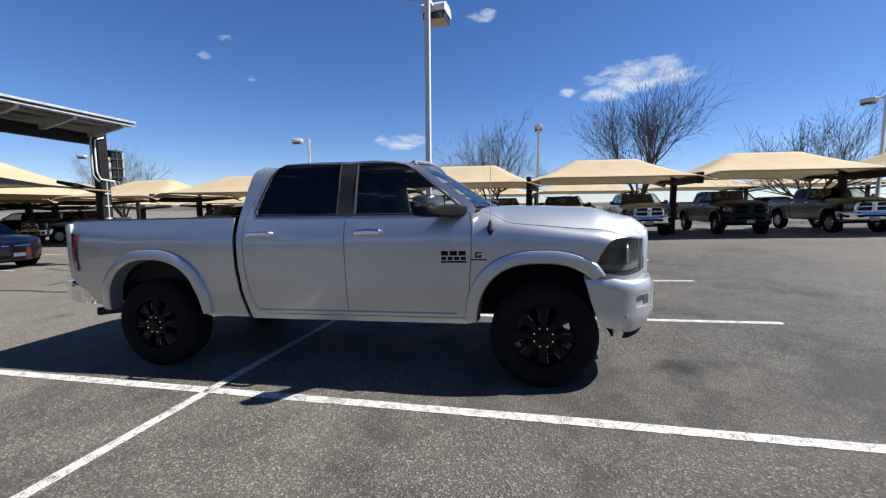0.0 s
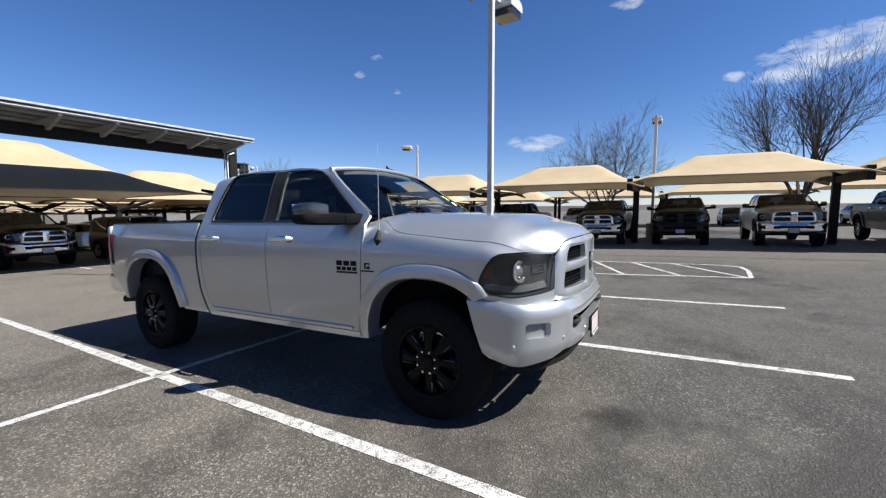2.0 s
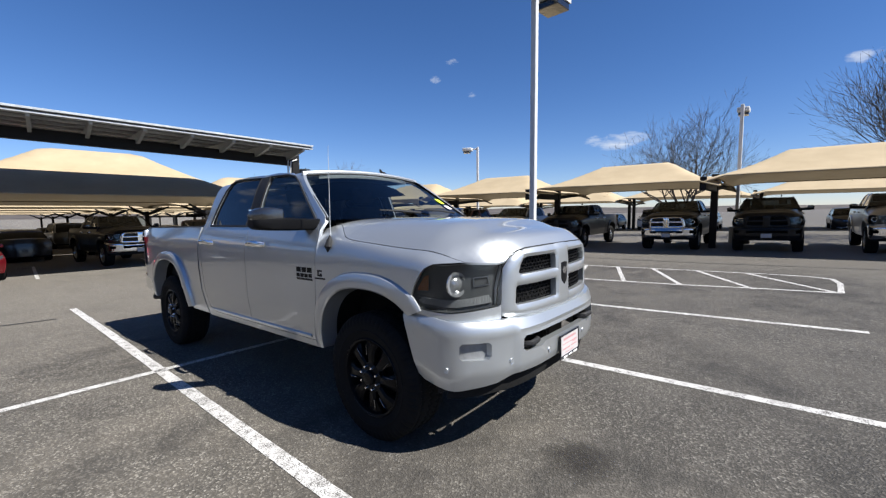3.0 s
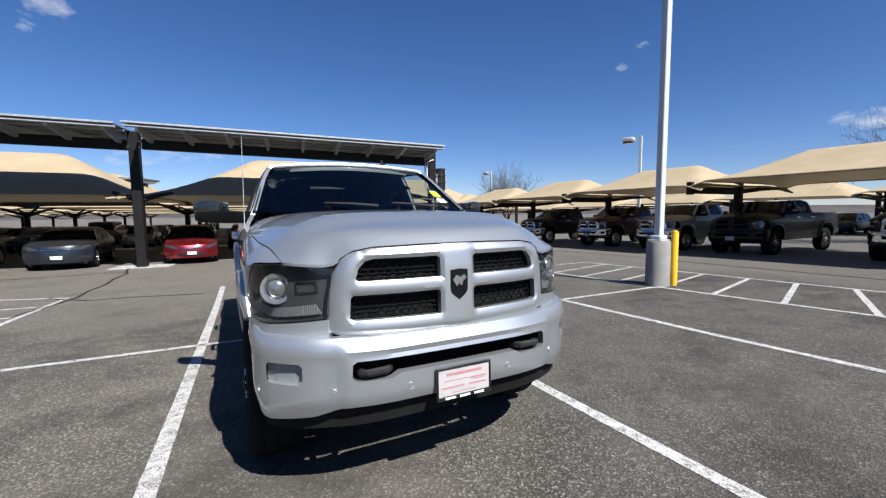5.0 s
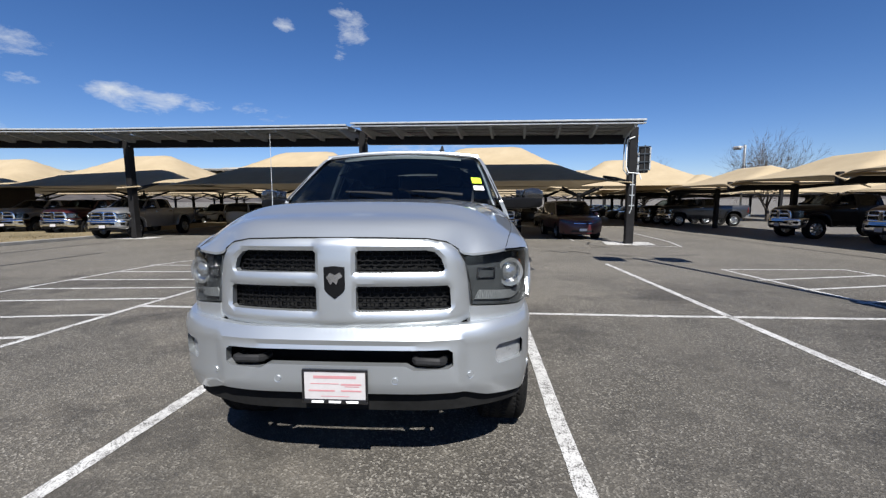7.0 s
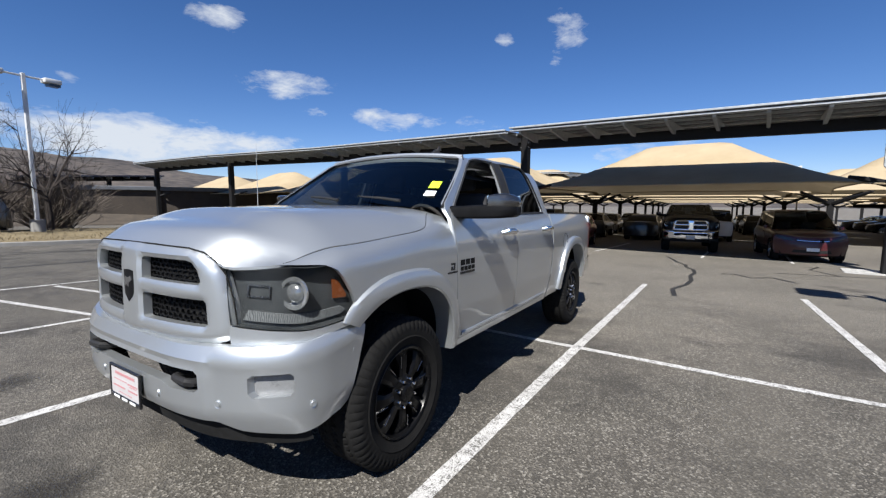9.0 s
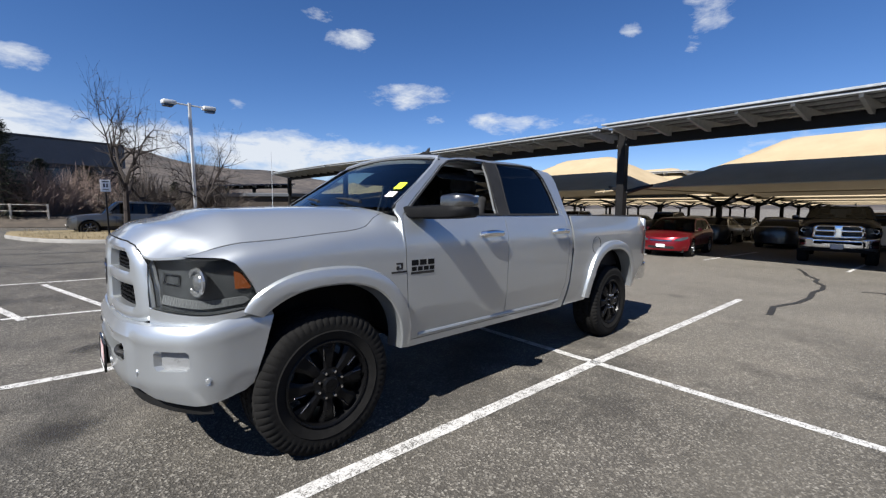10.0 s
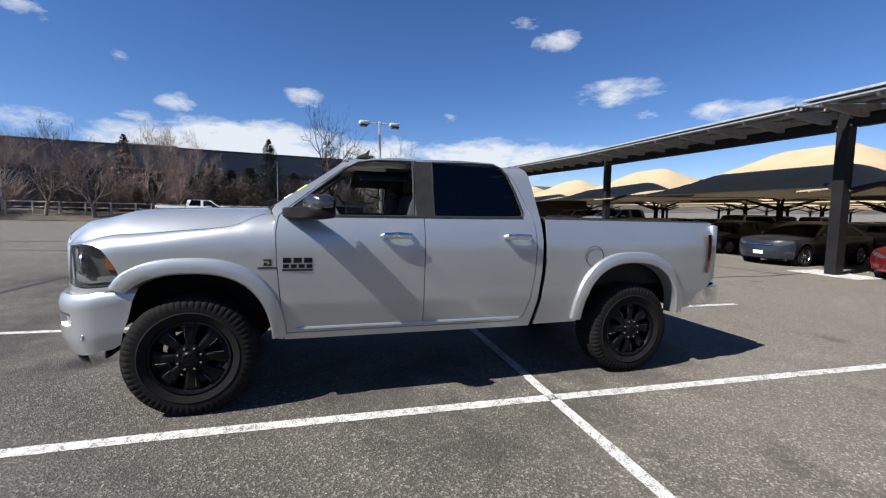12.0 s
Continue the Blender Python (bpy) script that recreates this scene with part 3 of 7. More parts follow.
def oil_stain(x, y, r, seed, yaw):
    """A thin irregular patch that fades into the asphalt."""
    n = 36
    bm = bmesh.new()
    uv = [(k / 6) for k in range(7)]
    rows = []
    for u in uv:
        rows.append([bm.verts.new(((1 + 0.22 * noise.noise(Vector((math.cos(6.283 * k / n) * 1.6 + seed, math.sin(6.283 * k / n) * 1.6, seed)))) * r * u * math.cos(6.283 * k / n) * 1.5,
                                   (1 + 0.22 * noise.noise(Vector((math.cos(6.283 * k / n) * 1.6 + seed, math.sin(6.283 * k / n) * 1.6, seed)))) * r * u * math.sin(6.283 * k / n), 0)) for k in range(n)])
    for p, q in zip(rows[1:], rows[2:]):
        for k in range(n):
            bm.faces.new((p[k], q[k], q[(k + 1) % n], p[(k + 1) % n]))
    bm.faces.new(rows[1])
    bmesh.ops.delete(bm, geom=rows[0], context="VERTS")
    ob = link_mesh("oil_stain", bm, M_OIL, smooth=False)
    ob.matrix_world = pose(x, y, gz(x) + 0.003, 0, -math.degrees(math.atan(SLOPE)), yaw)
    ob.scale = (r, r, 1)
    for v in ob.data.vertices:
        v.co.x /= r
        v.co.y /= r
    tagged(ob, "dark faded oil stain on the asphalt", "stain", "oil stains", "structure")


for k, (x, y, r, yaw) in enumerate(((1.22, -0.40, 0.26, 20), (0.95, -2.43, 0.27, 70))):
    oil_stain(x, y, r, 3.7 * k + 1.3, yaw)


# ---- lamp post beside the truck, with its bollard ----
def make_lamp_post():
    x, y = -2.82, 6.84
    z = gz(x)
    post = thing("street_lamp", "tall white square steel lamp post on a round concrete base", "street lamp", m=pose(x, y, z))
    bm = bmesh.new()
    add_lathe(bm, [(0.0, 0.0), (0.235, 0.0), (0.23, 0.90), (0.215, 0.935), (0.0, 0.94)], 40, "Z")
    part("concrete_base", bm, M_CONCRETE, post, "round grey cast concrete base")
    bm = bmesh.new()
    add_box(bm, (-0.15, -0.15, 0.94), (0.15, 0.15, 0.965), 0.006)
    add_box(bm, (-0.12, -0.12, 0.965), (0.12, 0.12, 1.05), 0.02)
    part("base_plate", bm, M_POLE, post)
    part("pole", box((-0.07, -0.07, 0.95), (0.07, 0.07, 7.35), 0.012), M_POLE, post)
    m = pose(0, 0, 7.0, 0, 0, 85)
    for q in (1, -1):
        part("arm", box((min(0.05 * q, 0.60 * q), -0.03, 0.02), (max(0.05 * q, 0.60 * q), 0.03, 0.12), 0.01, 1, m), M_POLE, post)
        bm = bmesh.new()
        prof = [(0.46, -0.06), (0.46, 0.10), (0.58, 0.19), (0.92, 0.21), (1.10, 0.16), (1.17, 0.06), (1.17, -0.06)]
        ends = [[bm.verts.new(m @ Vector((q * a, y, z))) for a, z in prof] for y in (-0.34, 0.34)]
        bm.faces.new(ends[0])
        bm.faces.new(ends[1][::-1])
        for k in range(len(prof)):
            e = (k + 1) % len(prof)
            bm.faces.new((ends[0][k], ends[1][k], ends[1][e], ends[0][e]))
        bmesh.ops.recalc_face_normals(bm, faces=bm.faces)
        part("lamp_head", bm, M_POLE, post, "white hood-shaped lamp head")
        part("lamp_lens", box((min(0.54 * q, 1.13 * q), -0.31, -0.24), (max(0.54 * q, 1.13 * q), 0.31, -0.05), 0.015, 1, m), M_GLOSSBLACK, post, "dark lens box under the lamp head")
    bol = thing("bollard", "yellow painted steel bollard beside a lamp base", "bollard", m=pose(-2.66, 7.13, gz(-2.66)))
    bm = bmesh.new()
    add_lathe(bm, [(0.0, 0.0), (0.07, 0.0), (0.07, 1.09), (0.058, 1.13), (0.0, 1.15)], 24, "Z")
    part("post", bm, M_YELLOW, bol)


make_lamp_post()


def make_far_lamp(x, y, h, yaw, heads=1, label="white lamp post with a box lamp head"):
    post = thing("street_lamp", label, "street lamp", "far lamp posts", m=pose(x, y, gz(x), 0, 0, yaw))
    bm = bmesh.new()
    add_lathe(bm, [(0.0, 0.0), (0.28, 0.0), (0.28, 0.75), (0.0, 0.76)], 20, "Z")
    part("concrete_base", bm, M_CONCRETE, post)
    part("pole", box((-0.07, -0.07, 0.7), (0.07, 0.07, h), 0.01), M_POLE, post)
    for s in ((1,) if heads == 1 else (1, -1)):
        far = 1.02 if heads == 1 else 1.36
        part("arm", box((0.05 * s, -0.03, h - 0.16), ((far - 0.57) * s, 0.03, h - 0.08), 0.01), M_POLE, post)
        part("lamp_head", box(((far - 0.66) * s, -0.24, h - 0.24), (far * s, 0.24, h - 0.02), 0.05, 2), M_POLE, post)
        part("lamp_lens", box(((far - 0.50) * s, -0.20, h - 0.36), ((far - 0.05) * s, 0.20, h - 0.235), 0.006), M_GLOSSBLACK, post)


make_far_lamp(0.45, 20.6, 6.25, 90)
make_far_lamp(-14.0, 20.6, 6.2, 200)
make_far_lamp(-38, 26.0, 7.0, 200)
make_far_lamp(17.5, 21.0, 6.6, 120)
make_far_lamp(-60, 12.0, 7.0, 180)
make_far_lamp(-4.84, -24.2, 7.42, 8, 2, "white lamp post with two box lamp heads on a grass strip")
make_far_lamp(25.5, -41.0, 9.4, 100)


# ---- solar canopy ----
ROW_DIR = Vector((-1.13, -11.15, 0))          # from one post to the next
POSTS = [Vector(p) for p in ((-13.85, 6.88, 0), (-15.15, -3.95, 0), (-16.4, -15.7, 0), (-16.1, -26.7, 0), (-16.2, -37.8, 0))]
LIFT = ((-0.14, 0.13), (0.10, 0.33), (0.33, 0.45), (0.45, 0.45))     # near and far end of each bay: the row climbs gently


def rafter_bm(y, m):
    """A cross rafter, deep over the beam and thin at its ends."""
    bm = bmesh.new()
    prof = [(-3.4, 0.02), (-3.4, -0.07), (-0.35, -0.30), (0.35, -0.30), (1.62, -0.06), (1.65, 0.02)]
    a = [bm.verts.new(m @ Vector((x, y - 0.045, z))) for x, z in prof]
    b = [bm.verts.new(m @ Vector((x, y + 0.045, z))) for x, z in prof]
    bm.faces.new(a)
    bm.faces.new(b[::-1])
    for k in range(len(prof)):
        bm.faces.new((a[k], b[k], b[(k + 1) % len(prof)], a[(k + 1) % len(prof)]))
    bmesh.ops.recalc_face_normals(bm, faces=bm.faces)
    return bm


def make_solar_bay(k, posts):
    a, b = POSTS[k], POSTS[k + 1]
    yaw = math.degrees(math.atan2(a.y - b.y, a.x - b.x)) - 90
    L = (a - b).length
    near, far = LIFT[k]
    m = pose(b.x, b.y, gz((a.x + b.x) / 2) + far, math.degrees(math.atan2(near - far, L)), 0, yaw)          # local y from the far post to the near one, local x towards the truck
    bay = thing("solar_canopy", "long dark steel carport roofed with tilted solar panels", "solar carport", "solar carport bays", m=m)
    part("main_beam", box((-0.11, 0.14, 4.00), (0.11, L - 0.14, 4.34), 0.015), M_STEEL_DARK, bay, "dark steel beam")
    tilt = pose(0, 0, 4.52, 0, 2.0, 0)
    for j in range(9):
        y = 0.45 + (L - 0.9) * j / 8
        part("rafter", rafter_bm(y, tilt), M_GALV, bay, "galvanised tapered cross rafter")
        for sx in (-0.55, 0.55):
            part("strut", tube([(sx * 0.2, y, 4.3), tilt @ Vector((sx * 2, y, -0.1))], 0.025, 6), M_GALV, bay)
    for x in (-3.2, -2.2, -1.2, -0.2, 0.7, 1.5):
        part("purlin", box((x - 0.03, 0.1, 0.02), (x + 0.03, L - 0.15, 0.10), 0.006, 1, tilt), M_GALV, bay)
    first = None
    n = 11
    w = (L - 0.3) / n
    for j in range(n):
        for r in range(3):
            bm = bmesh.new()
            x0, y0 = -3.42 + r * 1.72, 0.15 + j * w
            add_box(bm, (x0, y0, 0.105), (x0 + 1.714, y0 + w - 0.003, 0.145), 0.004, 1, tilt)
            for f in bm.faces:
                f.material_index = 1 if f.normal.z > 0.9 else 0
            part("solar_panel", bm, [M_BACKSHEET, M_PV], bay, smooth=False)
    part("gutter", box((1.66, 0.05, 0.02), (1.72, L - 0.12, 0.08), 0.01, 1, tilt), M_GALV, bay, "bright metal edge gutter")
    part("gutter", box((1.70, 0.05, 0.115), (1.77, L - 0.12, 0.18), 0.01, 1, tilt), M_GALV, bay, "bright metal edge gutter")
    for p, end in posts:
        c = a if end == "near" else b
        lift = near if end == "near" else far
        po = thing("steel_column", "dark steel column on a white painted foot", "column", "solar carport columns", m=pose(c.x, c.y, gz(c.x), 0, 0, yaw))
        part("shaft", box((-0.16, -0.15, 0.0), (0.16, 0.15, 4.60 + lift), 0.02), M_STEEL_DARK, po)
        for sy in (-1,) if k == 0 and end == "near" else (-1, 1):
            part("bracket", tube([(-0.12, sy * 0.12, 2.40), (-0.40, sy * 0.55, 2.56), (-0.62, sy * 0.92, 2.66)], [0.10, 0.08, 0.05], 6), M_STEEL_DARK, po, "dark tapered arm holding a canopy corner")
        part("foot", box((-0.6, -0.9, 0.002), (0.6, 0.9, 0.012), 0.0), M_LINE, po, "white painted ground patch")
        for sy in (-1, 1):
            for zz in (4.08 + lift, 4.27 + lift):
                for sx in (-0.09, 0.09):
                    part("bolt", box((sx - 0.025, sy * 0.16 - 0.02, zz - 0.025), (sx + 0.025, sy * 0.16 + 0.02, zz + 0.025), 0.006), M_GALV, po)
        if k == 0 and end == "near":
            bx = thing("switch_cabinet", "grey metal switch boxes on a dark column with conduit", "electrical box", m=po.matrix_world.copy())
            part("cabinet", box((-0.14, 0.24, 2.75), (0.16, 0.55, 3.75), 0.02), M_STEEL_DARK, bx)
            for zz in (2.85, 3.15, 3.45, 3.72):
                part("rail", box((0.165, 0.16, zz - 0.02), (0.20, 0.60, zz + 0.02), 0.005), M_HOUSING, bx)
            part("rail", box((0.165, 0.38, 2.75), (0.19, 0.42, 3.78), 0.005), M_HOUSING, bx)
            part("conduit", tube([(0.17, 0.02, 2.75), (0.17, 0.02, 1.4), (0.17, -0.05, 1.2)], 0.022), M_GALV, bx)
            for zz in (1.5, 1.9, 2.3):
                part("clip", box((0.15, -0.08, zz - 0.02), (0.20, 0.10, zz + 0.02), 0.004), M_GALV, bx)
            part("cabinet_door", box((-0.16, 0.57, 2.85), (0.18, 0.63, 3.70), 0.015), M_GALV, bx)
            part("cabinet", box((-0.20, 0.16, 2.72), (0.12, 0.24, 3.5), 0.01), M_GALV, bx)
            part("conduit", tube([(0.20, 0.02, 4.1), (0.20, -0.24, 4.0), (0.20, -0.26, 3.6), (0.20, -0.26, 3.0), (0.20, -0.16, 2.76), (0.20, 0.24, 2.72), (0.20, 0.30, 2.5)], 0.022), M_PLASTIC_WHITE, bx, "pale bent conduit")
            part("conduit", tube([(0.1, -0.05, 4.2), (0.1, -0.28, 4.15), (0.12, -0.33, 3.9), (0.12, -0.33, 2.9), (0.12, -0.2, 2.7), (0.12, 0.2, 2.7)], 0.03), M_GALV, bx)


    return bay


make_solar_bay(0, [(0, "near"), (1, "far")])
for kk in (1, 2, 3):
    ROW_BAY = make_solar_bay(kk, [(kk + 1, "far")])
    copy_thing(ROW_BAY, pose(-17.6, -2.2, -0.25 - 0.12 * kk) @ ROW_BAY.matrix_world)      # a second row stands behind the first tents


# ---- fabric shade canopies ----
def tent_bm(half_l, half_w, eave, ridge, ridge_half, tip=0.0, sag=0.3):
    """A hipped shade sail with drawn-in edges, ridge along local y."""
    def fn(u, v):
        x, y = u * half_w, v * half_l
        ex = 0.22 * (1 - v * v) * u ** 4 * (1 if u > 0 else -1)
        ey = 0.22 * (1 - u * u) * v ** 4 * (1 if v > 0 else -1)
        fx = 1 - abs(u)
        run = half_l - ridge_half
        fy = min(1.0, (half_l - abs(y)) / run)
        f = min(fx, fy)
        k = 0.16
        h = max(k - abs(fx - fy), 0) / k
        f = f - h * h * k * 0.25
        f = max(f, 0)
        f = f * (1 - sag * (1 - f))
        corner = (abs(u) * abs(v)) ** 6
        x += tip * max(0.0, u) ** 4 * abs(v) ** 8           # front corners drawn out to the columns
        return (x - ex, y - ey, eave + (ridge - eave) * f - 0.12 * corner + 0.10 * max(abs(u), abs(v)) ** 10 * (1 - corner))
    n = 26
    us = [2 * k / n - 1 for k in range(n + 1)]
    return grid_bm(fn, us, us, flip=False)


TENTS = {}


def make_tent(x, y, yaw, half_l, half_w, eave, ridge, ridge_half, posts=((0, -1), (0, 1)), group="tan shade canopies", base=None, tip=0.0):
    key = (half_l, half_w, eave, ridge, ridge_half, posts, tip)
    m = pose(x, y, gz(x) if base is None else base, 0, 0, yaw)
    if key in TENTS:
        return copy_thing(TENTS[key], m)
    t = thing("shade_canopy", "tan fabric shade canopy stretched over dark steel posts", "shade canopy", group, m=m)
    ob = part("fabric", tent_bm(half_l, half_w, eave, ridge, ridge_half, tip), M_FABRIC, t, "tan shade fabric")
    for sx in (-1, 1):
        pts = [(sx * (half_w - 0.22 * (1 - v * v)) + (tip * abs(v) ** 8 if sx > 0 else 0), v * half_l, eave + 0.09 * (1 - v ** 12) - 0.12 * v ** 12) for v in steps(-1, 1, 12)]
        part("hem", tube(pts, 0.03, 6), M_FABRIC, t)
    for sy in (-1, 1):
        pts = [(u * half_w + tip * max(0.0, u) ** 4, sy * (half_l - 0.22 * (1 - u * u)), eave + 0.09 * (1 - u ** 12) - 0.12 * u ** 12) for u in steps(-1, 1, 12)]
        part("hem", tube(pts, 0.03, 6), M_FABRIC, t)
    for px, py in posts:
        if px < 0:                                         # a corner post whose four arms spread to the canopies that meet over it
            c = Vector((px * half_w, py * half_l, 0))
            part("post", box((c.x - 0.13, c.y - 0.13, -2.0), (c.x + 0.13, c.y + 0.13, eave - 0.35), 0.015), M_STEEL_DARK, t)
            for sx, sy in ((1, 1), (1, -1), (-1, 1), (-1, -1)):
                part("arm", tube([c + Vector((0, 0, eave - 0.62)), c + Vector((sx * 0.55, sy * 0.55, eave - 0.36)), c + Vector((sx * 1.25, sy * 1.25, eave - 0.02))], [0.11, 0.10, 0.06], 6), M_STEEL_DARK, t)
            continue
        part("post", box((px * half_w - 0.12, py * half_l - 0.12, -0.3 if base is None else -2.0), (px * half_w + 0.12, py * half_l + 0.12, eave + 0.35), 0.015), M_STEEL_DARK, t)
        if len(posts) == 1:                                # a cantilevered box beam reaches forward to the front corners
            yy = py * half_l
            part("beam", box((-half_w + 0.05, yy - 0.09, eave - 0.36), (0.15, yy + 0.09, eave - 0.10), 0.015), M_STEEL_DARK, t, "dark steel cantilever beam")
            part("stub", box((-half_w, yy - 0.10, eave - 0.40), (-half_w + 0.18, yy + 0.10, eave + 0.06), 0.015), M_STEEL_DARK, t)
        for sx in ((1,) if len(posts) == 1 else (-1, 1)):
            end = (sx * half_w * 0.97, py * half_l * 0.97, eave - 0.06)
            part("arm", tube([(px * half_w, py * half_l, eave - 0.25), (end[0] * 0.5 + px * half_w * 0.5, end[1], eave - 0.12), end], [0.10, 0.08, 0.05], 6), M_STEEL_DARK, t)
    TENTS[key] = t
    return t


# rows behind the solar carport
for row, (xr, hw) in enumerate(((-21.4, 5.2), (-31.9, 5.2), (-42.4, 5.2), (-52.9, 5.2), (-63.4, 5.2), (-73.9, 5.2), (-84.4, 5.2))):
    for k in range(-1 if row else 0, 5):
        c = Vector((xr, 1.75, 0)) + ROW_DIR * k
        make_tent(c.x, c.y, math.degrees(math.atan2(-ROW_DIR.y, -ROW_DIR.x)) - 90, 5.78, hw, 2.66, 4.95, 1.6, ((-1, -1), (-1, 1)) if k == (-1 if row else 0) else ((-1, -1),), base=gz(-21.4) - 0.10 * max(0, row - 1), tip=0.0 if row else 2.2)
# row along the far side of the drive aisle
XP = [20.7, 13.9, 6.95, 0.18, -6.45, -12.75, -18.8, -25.1, -31.3, -37.6, -44]
for a, b in zip(XP, XP[1:]):
    make_tent((a + b) / 2, 17.1 + 0.02 * (a + b) / 2, 90, round((a - b) / 2 + 0.25, 2), 3.2, 2.54, 3.70, 1.4, posts=((0, 1),))
for k in range(9):
    make_tent(24 - k * 9.4, 38.5, 90, 4.9, 4.2, 2.6, 4.2, 1.7)
for k in range(7):
    make_tent(-40 - k * 9.4, 27.5, 90, 4.9, 4.2, 2.6, 4.2, 1.7)


# ---- the silver pickup truck: x forward from the front axle, y to its left ----
SIDE_T = [(0.40, 0.925), (0.52, 0.945), (0.62, 0.968), (0.80, 0.990), (1.0, 1.0), (1.2, 1.0), (1.30, 0.990), (1.38, 0.968), (1.46, 0.938),
          (1.52, 0.907), (1.70, 0.842), (1.85, 0.782), (1.95, 0.725)]


def side_y(x, z):
    y = interp(z, SIDE_T)
    if x > 0.25:
        y -= 0.115 * ((x - 0.25) / 0.75) ** 2
    if x < -4.2:
        y -= 0.05 * ((-4.2 - x) / 0.7) ** 2
    if -0.62 > x and z < 1.2:                       # soft crease low on the doors
        y += 0.006 * math.exp(-((z - 0.80) / 0.035) ** 2)
    return y


HOOD_Y = [(-0.62, 0.800), (-0.50, 0.803), (-0.40, 0.860), (-0.31, 0.915), (-0.20, 0.935), (0.0, 0.930), (0.3, 0.905), (0.55, 0.872), (0.80, 0.835), (0.95, 0.800)]
HOOD_E = [(-0.62, 1.482), (-0.50, 1.474), (-0.40, 1.440), (-0.31, 1.390), (-0.20, 1.366), (0.0, 1.346), (0.25, 1.320), (0.42, 1.308), (0.65, 1.305), (0.80, 1.284), (0.95, 1.270)]
HOOD_C = [(-0.62, 1.522), (-0.2, 1.521), (0.2, 1.503), (0.585, 1.481), (0.80, 1.457), (0.92, 1.432), (1.0, 1.408), (1.08, 1.38)]
DOME = [(0, 1.0), (0.3, 0.982), (0.50, 0.945), (0.64, 0.875), (0.76, 0.71), (0.88, 0.42), (1, 0.0)]


def bez(p, c, q, t):
    return tuple((1 - t) ** 2 * a + 2 * t * (1 - t) * b + t * t * d for a, b, d in zip(p, c, q))


def fender_fn(x, v):
    if v <= 1.2:
        return (x, side_y(x, v), v)
    t = (v - 1.2) / 0.3
    y0 = side_y(x, 1.2)
    q = (interp(x, HOOD_Y), interp(x, HOOD_E))
    y, z = bez((y0, 1.2), (y0 - 0.004, 1.2 + (q[1] - 1.2) * interp(x, [(0.0, 0.80), (0.5, 0.76), (0.8, 0.70)])), q, t)
    return (x, y, z)


def hood_fn(x, y):
    ye, ze, zc = interp(x, HOOD_Y), interp(x, HOOD_E), interp(x, HOOD_C)
    z = ze + (zc - ze) * interp(min(1, abs(y) / ye), DOME)
    # the leading edge runs down into the top of the grille surround
    front = interp(abs(y), [(0, 1.058), (0.12, 1.057), (0.30, 1.047), (0.45, 1.027), (0.555, 0.997), (0.62, 0.962), (0.668, 0.938), (0.735, 0.903), (0.835, 0.805)])
    w = max(0.0, 1 - max(0.0, front - x) / (0.12 + 0.10 * min(1, abs(y) / 0.65) ** 2)) ** 2.0
    lip = interp(abs(y), [(0, 1.352), (0.2, 1.351), (0.44, 1.345), (0.53, 1.328), (0.585, 1.300), (0.622, 1.276), (0.66, 1.268), (0.725, 1.272), (0.835, 1.284)])
    return (x, y, z * (1 - w) + lip * w)


def cab_fn(x, v):
    if v <= 1.88:
        return (x, side_y(x, v), v)
    t = (v - 1.88) / 0.32
    zr = interp(x, [(-1.08, 1.925), (-1.16, 1.965), (-1.3, 1.992), (-1.6, 2.010), (-2.1, 2.012), (-2.5, 2.0), (-2.75, 1.965)])
    y, z = bez((side_y(x, 1.88), 1.88), (0.705, 1.985), (0.56, zr), t)
    return (x, y, z)


def roof_fn(x, y):
    zr = cab_fn(x, 2.2)[2]
    return (x, y, zr + 0.024 * (1 - (y / 0.56) ** 2))


def arch(cx, cz, a, b, t0, t1, n=28, e=2.5):
    out = []
    for k in range(n + 1):
        t = radians(t0 + (t1 - t0) * k / n)
        c, s = math.cos(t), math.sin(t)
        out.append((cx + a * math.copysign(abs(c) ** (2 / e), c), cz + b * math.copysign(abs(s) ** (2 / e), s)))
    return out


def both(name, outline, fn, mat, parent, label="", step=0.05, holes=(), depth=0.02, inward=None):
    return [part(name, panel_bm(outline, fn, step, holes, depth, s, inward), mat, parent, label) for s in (1, -1)]


def along(curve):
    """A plan curve of (x, y) points as a function of the share of its length."""
    d = [0.0]
    for a, b in zip(curve, curve[1:]):
        d.append(d[-1] + math.hypot(b[0] - a[0], b[1] - a[1]))
    tx = [(s / d[-1], p[0]) for s, p in zip(d, curve)]
    ty = [(s / d[-1], p[1]) for s, p in zip(d, curve)]
    return lambda s: (interp(s, tx), interp(s, ty)), d[-1]


